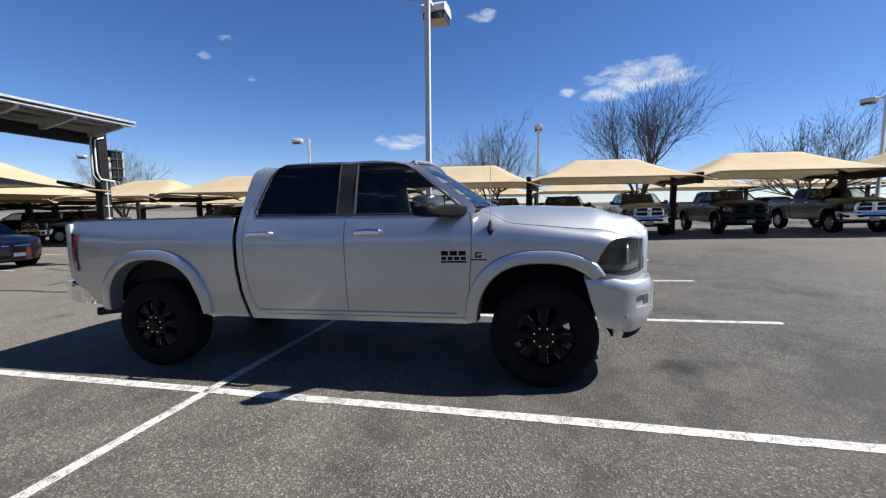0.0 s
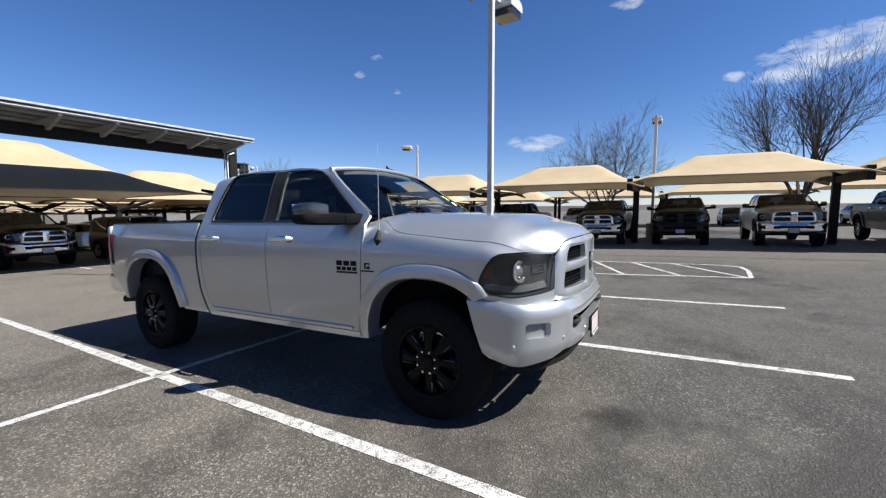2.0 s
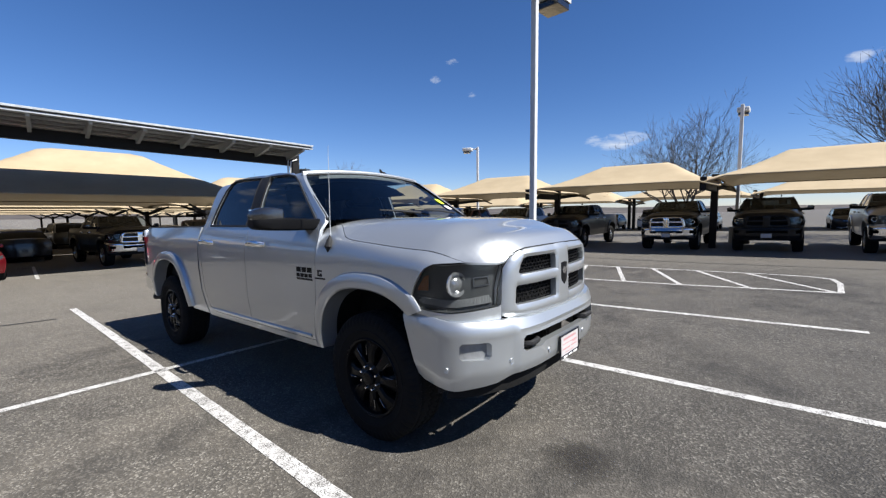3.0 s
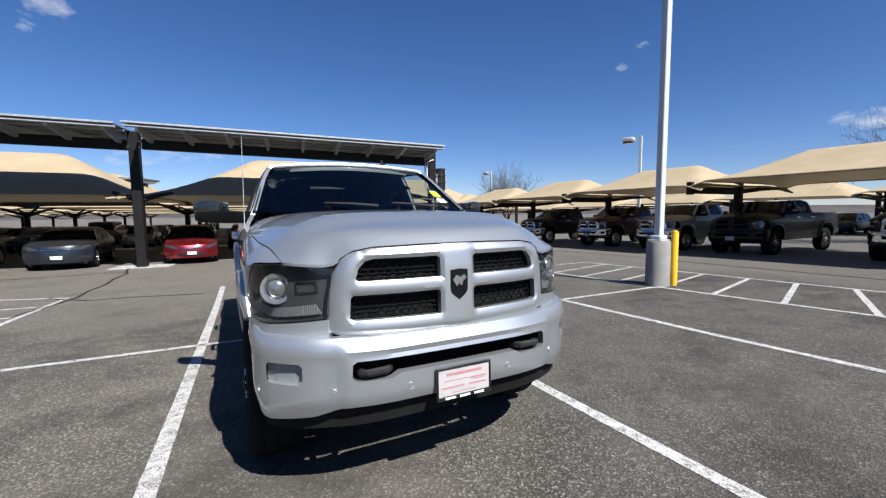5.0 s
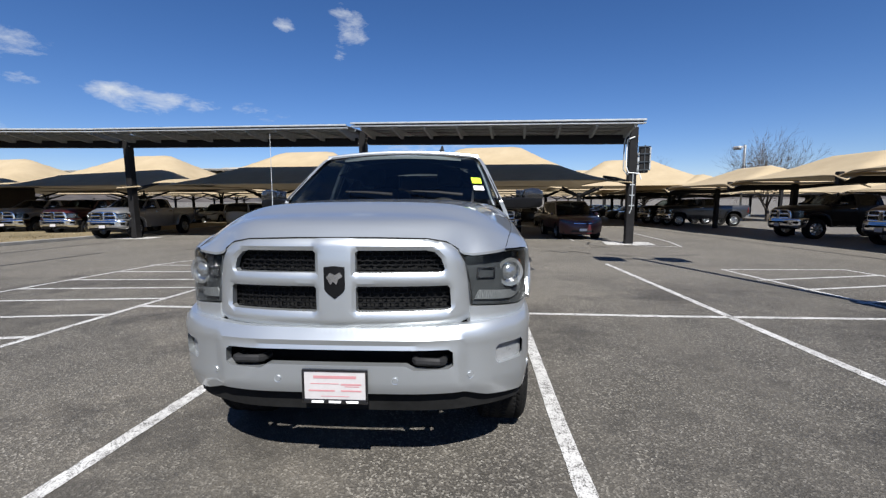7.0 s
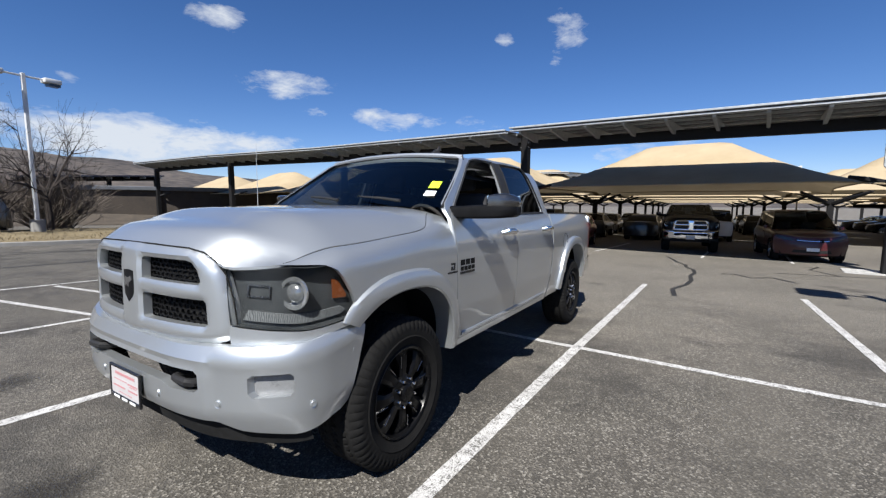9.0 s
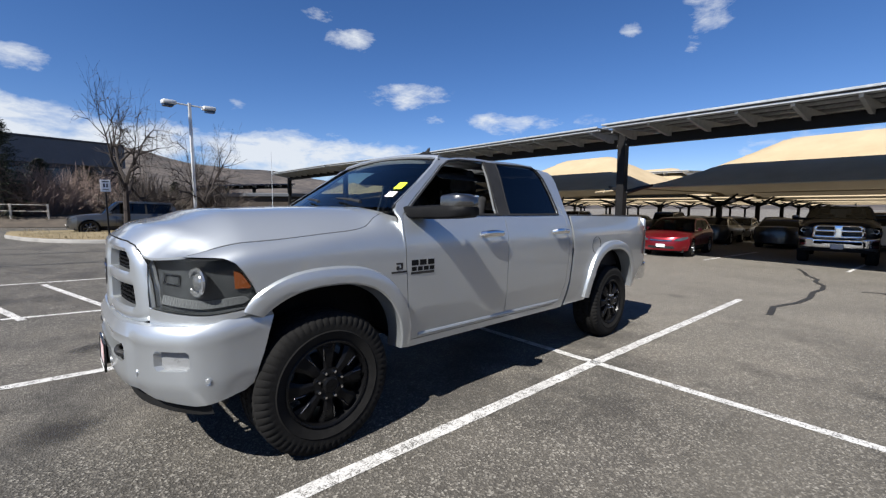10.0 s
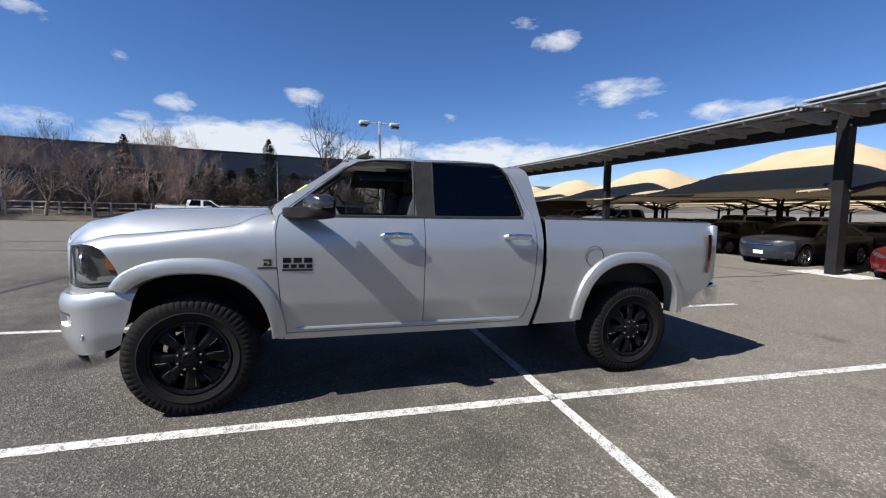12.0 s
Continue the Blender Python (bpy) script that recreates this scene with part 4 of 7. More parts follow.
def flare_bm(cx, cz, a, b, t0, t1, s, width=0.10, lift=0.040, e=2.5, end=None):
    """A rounded lip round a wheel opening."""
    n = 44
    bm = bmesh.new()
    rows = []
    for k, ((xi, zi), (xo, zo)) in enumerate(zip(arch(cx, cz, a, b, t0, t1, n, e), arch(cx, cz, a + width, b + width * 1.05, t0, t1 if end is None else end, n, e))):
        row = []
        swell = 1.0 if end is None else min(1.0, 0.25 + (n - k) / 14)         # the front end runs out flush with the bumper
        for u, h in ((-0.14, -0.10), (-0.02, -0.035), (0.0, lift * 0.72), (0.10, lift * 0.98), (0.35, lift), (0.66, lift * 0.92), (0.9, lift * 0.62), (1.0, 0.0), (1.0, -0.01)):
            x, z = xi + (xo - xi) * u, zi + (zo - zi) * u
            row.append(bm.verts.new((x, s * (side_y(x, max(z, 0.45)) + (h * swell if h > 0 else h)), z)))
        rows.append(row)
    for p, q in zip(rows, rows[1:]):
        for j in range(len(p) - 1):
            bm.faces.new((p[j], q[j], q[j + 1], p[j + 1]) if s > 0 else (p[j + 1], q[j + 1], q[j], p[j]))
    for r in (rows[0], rows[-1]):
        bm.faces.new(r)
    bmesh.ops.recalc_face_normals(bm, faces=bm.faces)
    return bm


def spoke_rim_bm(rim_r, spokes, face_y):
    """The spoked face of a wheel, outer side at +y."""
    bm = bmesh.new()
    for k in range(spokes):
        a = 2 * math.pi * k / spokes
        m = Matrix.Rotation(a, 4, "Y")
        pts = [(0.055, 0.030, face_y - 0.018), (0.10, 0.030, face_y - 0.004), (0.165, 0.036, face_y - 0.002), (rim_r * 0.955, 0.070, face_y - 0.022)]
        top, bot = [], []
        for r, w, y in pts:
            top.append([bm.verts.new(m @ Vector((r, y - 0.012, -w))), bm.verts.new(m @ Vector((r, y, -w * 0.5))), bm.verts.new(m @ Vector((r, y, w * 0.5))), bm.verts.new(m @ Vector((r, y - 0.012, w)))])
            bot.append([bm.verts.new(m @ Vector((r, y - 0.05, -w))), bm.verts.new(m @ Vector((r, y - 0.05, w)))])
        for i in range(3):
            for j in range(3):
                bm.faces.new((top[i][j], top[i + 1][j], top[i + 1][j + 1], top[i][j + 1]))
            bm.faces.new((bot[i][0], bot[i + 1][0], top[i + 1][0], top[i][0]))
            bm.faces.new((top[i][3], top[i + 1][3], bot[i + 1][1], bot[i][1]))
    bmesh.ops.recalc_face_normals(bm, faces=bm.faces)
    return bm


def tread_bm(bm, r, rim_r, w):
    """A tyre in one skin, its tread cut by zigzag grooves."""
    n = 240
    prof = [(rim_r + 0.004, -0.018, 0), (rim_r + 0.03, -0.004, 0), (rim_r + 0.06, 0.004, 0), (rim_r + 0.065, 0.007, 0), (rim_r + 0.072, 0.003, 0), (r - 0.075, 0.004, 0), (r - 0.055, 0.004, 3), (r - 0.034, -0.002, 3), (r - 0.016, -0.014, 2), (r - 0.003, -0.030, 1)]
    m = 22
    for k in range(m + 1):
        y = -0.036 - (w - 0.072) * k / m
        prof.append((r - 0.001 * abs(k - m / 2) / m, y, 1))
    prof += [(r - 0.003, -w + 0.030, 1), (r - 0.016, -w + 0.014, 2), (r - 0.045, -w, 0), (r - 0.08, -w - 0.004, 0), (rim_r + 0.004, -w + 0.018, 0)]

    def cut(a, y, kind):
        u = (y + w) / w
        pitch = a / (2 * math.pi) * 60
        if kind == 3:
            return 0.006 if (pitch + 0.15) % 1 < 0.28 else 0.0
        if kind == 2:
            return 0.010 if (pitch + 0.15) % 1 < 0.24 else 0.0
        if kind == 1:
            for c, amp in ((0.22, 0.020), (0.5, 0.026), (0.78, 0.020)):
                if abs(u - c - amp * math.sin(2 * math.pi * pitch)) < 0.026:
                    return 0.010
            band = int(u * 4)
            if (pitch + (0.5 if band % 2 else 0.1) + 0.6 * (u - 0.5)) % 1 < 0.15:
                return 0.009
        return 0.0
    rings = []
    for rr, y, kind in prof:
        ring = []
        for j in range(n):
            a = 2 * math.pi * j / n
            q = rr - cut(a, y, kind) if kind < 3 else rr
            yy = y - cut(a, y, kind) if kind == 3 else y
            ring.append(bm.verts.new((q * math.cos(a), yy, q * math.sin(a))))
        rings.append(ring)
    for p, q in zip(rings, rings[1:]):
        for j in range(n):
            bm.faces.new((p[j], p[(j + 1) % n], q[(j + 1) % n], q[j]))


def build_wheel(parent, x, side, r=0.44, width=0.30, rim_r=0.262, y_out=1.0, spokes=8, rim_mat=None, chunky=True, rad=None):
    """A wheel with tyre, rim, hub cap and lug nuts, its outer face at y_out."""
    w = new("wheel")
    w.parent = parent
    w.matrix_local = pose(x, side * y_out, r * 0.985, 0, 0, 0 if side > 0 else 180)
    bm = bmesh.new()
    hw = width
    prof = [(rim_r + 0.004, -0.018), (rim_r + 0.03, -0.004), (rim_r + 0.09, 0.006), (r - 0.07, 0.002), (r - 0.028, -0.012), (r - 0.008, -0.035), (r - 0.004, -hw * 0.3),
            (r - 0.002, -hw * 0.5), (r - 0.004, -hw * 0.7), (r - 0.008, -hw + 0.035), (r - 0.028, -hw + 0.012), (r - 0.07, -hw), (rim_r + 0.004, -hw + 0.018)]
    if chunky:
        tread_bm(bm, r, rim_r, hw)
    else:
        add_lathe(bm, prof, 56)
    tyre = part("tyre", bm, M_RUBBER, w, crease=28)
    bm = bmesh.new()
    add_lathe(bm, [(rim_r + 0.010, -0.012), (rim_r + 0.004, -0.006), (rim_r - 0.008, -0.012), (rim_r - 0.016, -0.035), (rim_r - 0.03, -0.09), (rim_r - 0.035, -0.20), (rim_r - 0.012, -0.26)], 48)
    rim = part("rim", bm, rim_mat or M_RIM, w)
    part("spokes_face", spoke_rim_bm(rim_r, spokes, -0.012), rim_mat or M_RIM, w, crease=25)
    bm = bmesh.new()
    add_lathe(bm, [(0.0, 0.020), (0.040, 0.018), (0.052, 0.008), (0.054, -0.01), (0.10, -0.018), (0.105, -0.06)], 28)
    part("hub_cap", bm, rim_mat or M_RIM, w)
    bm = bmesh.new()
    add_lathe(bm, [(0.0, -0.10), (0.17, -0.10), (0.18, -0.13)], 32)
    part("brake_disc", bm, M_DARK, w)
    for k in range(spokes if chunky and rim_mat is None else 0):
        bm = bmesh.new()
        s = 1 if k % 2 else -1
        add_box(bm, (0.150, -0.021, s * 0.026 - 0.003), (0.222, -0.012, s * 0.026 + 0.003), 0.002, 1, Matrix.Rotation(2 * math.pi * k / spokes - s * 0.035, 4, "Y"))
        part("milled_accent", bm, M_MILLED, w, "thin bright milled slot")
    for k in range(8 if chunky else 0):
        a = 2 * math.pi * (k + 0.5) / 8
        bm = bmesh.new()
        add_lathe(bm, [(0.0, 0.016), (0.008, 0.015), (0.011, 0.008), (0.012, -0.02)], 8)
        bmesh.ops.translate(bm, verts=bm.verts, vec=(0.080 * math.cos(a), -0.006, 0.080 * math.sin(a)))
        part("lug_nut", bm, M_CHROME, w)
    return w


def blunt(p):
    """Ends of the truck: a short front overhang, a longer rear one."""
    x, y, z = p
    if x > 0.42:
        t = min(1.0, (x - 0.42) / 0.33)
        return Vector((0.42 + (x - 0.42) * 0.79, y, z - 0.042 * t * t * (3 - 2 * t)))
    if x < -4.3:
        t = min(1.0, (-4.3 - x) / 0.4)
        return Vector((x - 0.055 * t * t * (3 - 2 * t), y, z))
    return Vector(p)


def build_pickup(m):
    root = thing("pickup_truck", "silver crew-cab pickup with black wheels and open driver window", "pickup truck", m=m)
    P = M_SILVER
    F = dict(cx=-0.015, cz=0.46, a=0.535, b=0.585)
    R = dict(cx=-3.775, cz=0.47, a=0.545, b=0.615)

    # front fenders
    fend = [(-0.625, 0.515)]
    fend += arch(F["cx"], F["cz"], F["a"] + 0.02, F["b"] + 0.02, 176, 46)
    fend += [(0.455, 0.950), (0.425, 0.975), (0.407, 1.030), (0.44, 1.10), (0.495, 1.175), (0.535, 1.24), (0.60, 1.33), (0.70, 1.41), (0.795, 1.497)]
    fend += [(x, 1.497) for x in (0.5, 0.0, -0.2, -0.31, -0.40, -0.50, -0.53)]
    fend += [(-0.585, 1.44), (-0.57, 1.36), (-0.575, 1.15), (-0.605, 0.8)]
    both("front_fender", fend, fender_fn, P, root, step=0.045)
    for s in (1, -1):
        part("wheel_arch_flare", flare_bm(F["cx"], F["cz"], F["a"], F["b"], 175.5, 46, s, 0.105, end=41), P, root)
        part("wheel_arch_flare", flare_bm(R["cx"], R["cz"], R["a"], R["b"], 174, 4.5, s), P, root)

    # hood
    hood = [(x, interp(x, HOOD_Y) - 0.006) for x in (-0.53, -0.46, -0.40, -0.35, -0.30, -0.25, -0.20, -0.1, 0.0, 0.2, 0.4, 0.6, 0.72, 0.795)]
    hood += [(0.858, 0.790), (0.901, 0.735), (0.936, 0.668), (0.960, 0.622), (0.997, 0.555), (1.027, 0.45), (1.047, 0.30), (1.057, 0.12)]
    hood = hood + [(x, -y) for x, y in hood[::-1]]
    hood += [(-0.50, -0.6), (-0.455, -0.3), (-0.44, 0), (-0.455, 0.3), (-0.50, 0.6)]
    part("hood", panel_bm(hood, hood_fn, 0.04, (), 0.012, 1, (0, 0, -1)), P, root)
    for s in (1, -1):
        gap = [(x, s * (interp(x, HOOD_Y) - 0.003), interp(x, HOOD_E) - 0.0005) for x in steps(-0.50, 0.775, 40)]
        part("hood_gap", tube(gap, 0.002, 5), M_DARK, root, "dark gap between hood and fender")
    bm = grid_bm(lambda x, y: (x, y, 1.505 - 0.03 * abs(y)), (-0.70, -0.44), steps(-0.73, 0.73, 12))
    part("cowl", bm, M_TRIM, root, "black plastic cowl")

    # cab shell with the door openings
    d_front = [(-0.612, 0.80), (-0.642, 0.572), (-1.712, 0.572), (-1.714, 1.45), (-1.745, 1.965), (-1.50, 1.968), (-1.30, 1.950), (-1.13, 1.895), (-0.90, 1.715), (-0.69, 1.545), (-0.60, 1.462), (-0.583, 1.36), (-0.585, 1.15)]
    d_rear = [(-1.718, 0.572), (-2.54, 0.572), (-2.635, 0.62), (-2.69, 0.76), (-2.725, 1.0), (-2.735, 1.25), (-2.725, 1.45), (-2.665, 1.60), (-2.585, 1.80), (-2.50, 1.925), (-2.40, 1.972), (-2.1, 1.978), (-1.751, 1.968), (-1.720, 1.45)]

    def grow(poly, g):
        cx, cz = sum(p[0] for p in poly) / len(poly), sum(p[1] for p in poly) / len(poly)
        out = []
        for k, p in enumerate(poly):
            a, b = poly[k - 1], poly[(k + 1) % len(poly)]
            t = Vector((b[0] - a[0], b[1] - a[1])).normalized()
            n = Vector((-t.y, t.x))
            if n.dot(Vector((p[0] - cx, p[1] - cz))) < 0:
                n = -n
            out.append((p[0] + n.x * g, p[1] + n.y * g))
        return out
    opening = [(-0.606, 0.80), (-0.636, 0.566), (-2.54, 0.566), (-2.640, 0.615), (-2.696, 0.76), (-2.731, 1.0), (-2.741, 1.25), (-2.731, 1.452), (-2.671, 1.603), (-2.590, 1.803), (-2.503, 1.931),
               (-2.40, 1.978), (-2.1, 1.984), (-1.748, 1.974), (-1.50, 1.974), (-1.30, 1.956), (-1.127, 1.901), (-0.895, 1.720), (-0.684, 1.550), (-0.594, 1.465), (-0.577, 1.36), (-0.579, 1.15)]
    cab = [(-0.632, 0.515), (-2.71, 0.515), (-2.765, 0.75), (-2.795, 1.0), (-2.80, 1.30), (-2.79, 1.52), (-2.755, 1.75), (-2.725, 1.92), (-2.70, 2.05), (-2.66, 2.2), (-1.12, 2.2), (-1.115, 2.08), (-1.10, 1.955), (-1.02, 1.865),
           (-0.80, 1.705), (-0.57, 1.545), (-0.545, 1.50), (-0.572, 1.44), (-0.565, 1.36), (-0.567, 1.15), (-0.598, 0.8)]
    both("cab_side", cab, cab_fn, P, root, step=0.05, holes=(opening,), depth=0.03)
    roof = [(-1.12, 0.56), (-2.66, 0.56), (-2.66, -0.56), (-1.12, -0.56), (-1.095, -0.3), (-1.085, 0), (-1.095, 0.3)]
    part("roof", panel_bm(roof, roof_fn, 0.07, (), 0.03, 1, (0, 0, -1)), P, root)
    part("headliner", grid_bm(lambda x, y: (x, y, roof_fn(max(min(x, -1.25), -2.6), y * 0.56 / 0.66)[2] - 0.05 - 0.10 * abs(y / 0.66) ** 3), steps(-2.66, -1.22, 6), steps(-0.66, 0.66, 8)), M_SEAT, root)

    # doors with window openings
    w_front = [(-0.625, 1.472), (-0.72, 1.545), (-0.90, 1.690), (-1.09, 1.843), (-1.20, 1.905), (-1.34, 1.930), (-1.645, 1.940), (-1.640, 1.70), (-1.632, 1.482)]
    w_rear = [(-1.825, 1.940), (-1.815, 1.70), (-1.810, 1.482), (-2.615, 1.500), (-2.625, 1.53), (-2.575, 1.70), (-2.515, 1.86), (-2.465, 1.928), (-2.40, 1.950), (-2.2, 1.952)]
    for name, out, win, glass in (("front_door", d_front, w_front, M_GLASS), ("rear_door", d_rear, w_rear, M_TINT)):
        doors = both(name, out, lambda x, z: (x, side_y(x, z), z), P, root, step=0.05, holes=(win,), depth=0.03)
        for d, s in zip(doors, (1, -1)):
            hx = -1.48 if name == "front_door" else -2.54
            if name == "rear_door" or s < 0:                 # the driver's window is wound down
                part("window_glass", panel_bm(grow(win, 0.012), lambda x, z: (x, side_y(x, z) - 0.014, z), 0.09, (), 0, s), glass, d, "dark tinted side glass" if glass is M_TINT else "clear side glass")
            rim = [Vector((x, s * (side_y(x, z) - 0.002), z)) for x, z in refine(grow(win, 0.006), 0.06)]
            part("window_seal", tube(rim + rim[:1], 0.009, 6), M_TRIM, d, "black rubber window seal")
            bm = bmesh.new()
            yy = side_y(hx, 1.32)
            add_tube(bm, [(hx - 0.125, s * (yy + 0.004), 1.318), (hx - 0.115, s * (yy + 0.040), 1.322), (hx, s * (yy + 0.050), 1.326), (hx + 0.10, s * (yy + 0.042), 1.322), (hx + 0.115, s * (yy + 0.004), 1.318)], [0.016, 0.019, 0.020, 0.019, 0.016], 10)
            for v in bm.verts:
                v.co.z = 1.322 + (v.co.z - 1.322) * 1.35
            part("door_handle", bm, M_CHROME, d, "bright chrome door handle")
            bm = bmesh.new()
            add_lathe(bm, [(0.0, 0.004), (0.045, 0.004), (0.055, 0.0)], 20)
            bmesh.ops.transform(bm, matrix=Matrix.Translation((hx, s * (yy - 0.002), 1.318)) @ Matrix.Diagonal((1.5, s, 0.75, 1)), verts=bm.verts)
            part("handle_cup", bm, P, d)
            if name == "front_door":
                bm = bmesh.new()
                add_tube(bm, [(x, s * (side_y(x, 0.600) + 0.001), 0.600) for x in steps(-0.72, -2.60, 12)], 0.013, 6)
                for v in bm.verts:
                    v.co.z = 0.600 + (v.co.z - 0.600) * 1.1
                part("side_molding", bm, P, d, "painted lower door molding")
    # black pillar between the doors
    both("pillar_trim", [(-1.652, 1.484), (-1.66, 1.955), (-1.812, 1.955), (-1.802, 1.484)], lambda x, z: (x, side_y(x, z) + 0.003, z), M_TRIM, root, "black pillar trim", 0.08, (), 0.004)
    both("belt_trim", [(-0.64, 1.462), (-0.64, 1.478), (-2.62, 1.497), (-2.62, 1.481)], lambda x, z: (x, side_y(x, z) + 0.006, z), M_TRIM, root, "black window belt strip", 0.08, (), 0.006)

    # windscreen
    edge = [(0.0, (-0.545, 1.515)), (0.4, (-0.80, 1.690)), (0.8, (-1.00, 1.830)), (1.0, (-1.115, 1.912))]

    def ws(s, t):
        x = interp(t, [(k, p[0]) for k, p in edge])
        z = interp(t, [(k, p[1]) for k, p in edge])
        y = (side_y(x, z) - 0.025) if z < 1.88 else side_y(x, 1.88) - 0.03 - (z - 1.88) * 0.5
        return (x + (0.11 * (1 - t) + 0.015 * t) * (1 - s * s), s * y, z + (0.008 + 0.035 * t) * (1 - s * s))
    part("windscreen", grid_bm(ws, steps(-1, 1, 16), steps(0.0, 1, 10)), M_GLASS_WS, root, "clear windscreen").visible_shadow = False
    rim = [Vector(ws(s, 1.0)) for s in steps(-1, 1, 12)]
    part("windscreen_seal", tube([p + Vector((0, 0, 0.003)) for p in rim], 0.007, 6), M_TRIM, root)
    part("roof_header", tube([p + Vector((-0.012, 0, 0.022)) for p in rim], 0.019, 8), P, root, "painted leading edge of the roof")
    for s in (-1, 1):
        part("windscreen_seal", tube([Vector(ws(s, t)) + Vector((0, s * 0.008, 0.003)) for t in steps(0, 1, 8)], 0.012, 6), M_TRIM, root)
    for y0, s in ((0.42, 1), (-0.22, 1)):
        a, b = Vector(ws(y0 + 0.25, 0.02)), Vector(ws(y0 - 0.22, 0.10))
        part("wiper", tube([a + Vector((0.03, 0, 0.03)), (a + b) / 2 + Vector((0.02, 0, 0.03)), b + Vector((0.01, 0, 0.02))], [0.012, 0.010, 0.006], 6), M_TRIM, root, "black wiper arm")
    for s0, t0, mat, hh, lab in ((0.85, 0.30, M_STICKER_Y, 0.13, "yellow-green price sticker"), (0.85, 0.165, M_STICKER_W, 0.085, "small white sticker")):
        part("sticker", grid_bm(lambda u, v: tuple(Vector(ws(s0 - 0.05 + 0.1 * u, t0 + hh * v)) + Vector((0.006, 0, 0.006))), steps(0, 1, 2), steps(0, 1, 2)), mat, root, lab)
    # rear wall of the cab and its window
    def back(y, z):
        return (interp(z, [(0.5, -2.70), (0.75, -2.755), (1.0, -2.79), (1.3, -2.795), (1.52, -2.785), (1.75, -2.75), (1.92, -2.72), (2.0, -2.68)]), y, z)
    part("cab_back", panel_bm([(-0.93, 0.55), (0.93, 0.55), (0.96, 1.0), (0.95, 1.4), (0.84, 1.68), (0.73, 1.92), (0.6, 1.975), (-0.6, 1.975), (-0.73, 1.92), (-0.84, 1.68), (-0.95, 1.4), (-0.96, 1.0)], back, 0.09,
                              ([(-0.70, 1.53), (0.70, 1.53), (0.64, 1.87), (-0.64, 1.87)],), 0.02, 1, (1, 0, 0)), P, root)
    part("rear_window", panel_bm([(-0.71, 1.52), (0.71, 1.52), (0.65, 1.88), (-0.65, 1.88)], lambda y, z: (back(y, z)[0] + 0.012, y, z), 0.2, (), 0), M_TINT, root, "tinted rear cab window")

    # bed
    bed = [(-2.755, 0.525), (-3.205, 0.53)] + arch(R["cx"], R["cz"], R["a"] + 0.02, R["b"] + 0.02, 6, 165) + [(-4.36, 0.60), (-4.50, 0.62), (-4.72, 0.86), (-4.765, 0.90), (-4.775, 1.10), (-4.772, 1.38), (-4.76, 1.455), (-4.74, 1.478),
           (-2.850, 1.478), (-2.842, 1.30), (-2.838, 1.0), (-2.805, 0.75)]
    both("bed_side", bed, lambda x, z: (x, side_y(x, min(z, 1.40)) - max(0, z - 1.40) * 0.35 - 0.004, z), P, root, step=0.055)
    for s in (1, -1):
        part("bed_rail", box((-4.74, s * 0.80 - 0.10 * (s < 0), 1.455), (-2.85, s * 0.80 + 0.10 * (s > 0) + 0.0, 1.492), 0.012), M_TRIM, root, "black plastic bed rail cap")
        part("bed_inner_wall", box((-4.75, s * 0.80 - 0.01, 0.85), (-2.85, s * 0.80 + 0.01, 1.46)), M_TRIM, root)
        bm = bmesh.new()
        for zlo, zhi in ((0.97, 1.36),):
            g = grid_bm(lambda u, v: (-4.63 - 0.175 * u - 0.012 * math.sin(v * 3.14), s * (0.980 - 0.14 * u ** 2.2 + 0.010 * (1 - u)), zlo + (zhi - zlo) * v), steps(0, 1, 6), steps(0, 1, 6), flip=s > 0)
            tmp = bpy.data.meshes.new("t")
            g.to_mesh(tmp)
            g.free()
            bm.from_mesh(tmp)
            bpy.data.meshes.remove(tmp)
        part("tail_lamp", bm, M_REDLAMP, root, "red tail lamp")
    part("bed_floor", box((-4.75, -0.80, 0.84), (-2.85, 0.80, 0.87)), M_TRIM, root)
    part("bed_front_wall", box((-2.87, -0.80, 0.85), (-2.845, 0.80, 1.46)), P, root)
    part("tailgate", box((-4.815, -0.83, 0.86), (-4.755, 0.83, 1.478), 0.02, 2), P, root, "silver tailgate")
    part("bed_corner", box((-4.80, 0.83, 0.88), (-4.72, 0.955, 1.46), 0.03, 2), P, root)
    part("bed_corner", box((-4.80, -0.955, 0.88), (-4.72, -0.83, 1.46), 0.03, 2), P, root)
    rb_at, rb_len = along([(-4.53, 0.962), (-4.68, 0.972), (-4.81, 0.962), (-4.90, 0.905), (-4.94, 0.76), (-4.95, 0.4), (-4.95, 0.0)])
    for s in (1, -1):
        rb = [(0.0, 0.66), (0.05, 0.625), (0.20, 0.655), (0.5, 0.65), (1.0, 0.65), (1.0, 0.845), (0.3, 0.845), (0.20, 0.84), (0.10, 0.79), (0.0, 0.69)]
        part("rear_bumper", panel_bm([(u * rb_len, z) for u, z in rb], lambda u, z: (rb_at(u / rb_len)[0], rb_at(u / rb_len)[1] - 0.3 * max(0, z - 0.84), z), 0.05, (), 0.05, s, (1, 0, 0)), M_CHROME, root, "chrome rear bumper")
    # a solid dark block stands for the shade between bed and bumper
    part("bumper_gap", box((-4.80, -0.90, 0.70), (-4.62, 0.90, 0.885), 0.01), M_DARK, root, "dark gap above the rear bumper")
    bm = bmesh.new()
    add_tube(bm, [(-4.2, -0.80, 0.55), (-4.40, -0.90, 0.545), (-4.50, -0.95, 0.54)], [0.038, 0.040, 0.043], 14, cap=False)
    part("exhaust_tip", bm, M_TRIM, root, "black exhaust pipe")
    bm = bmesh.new()
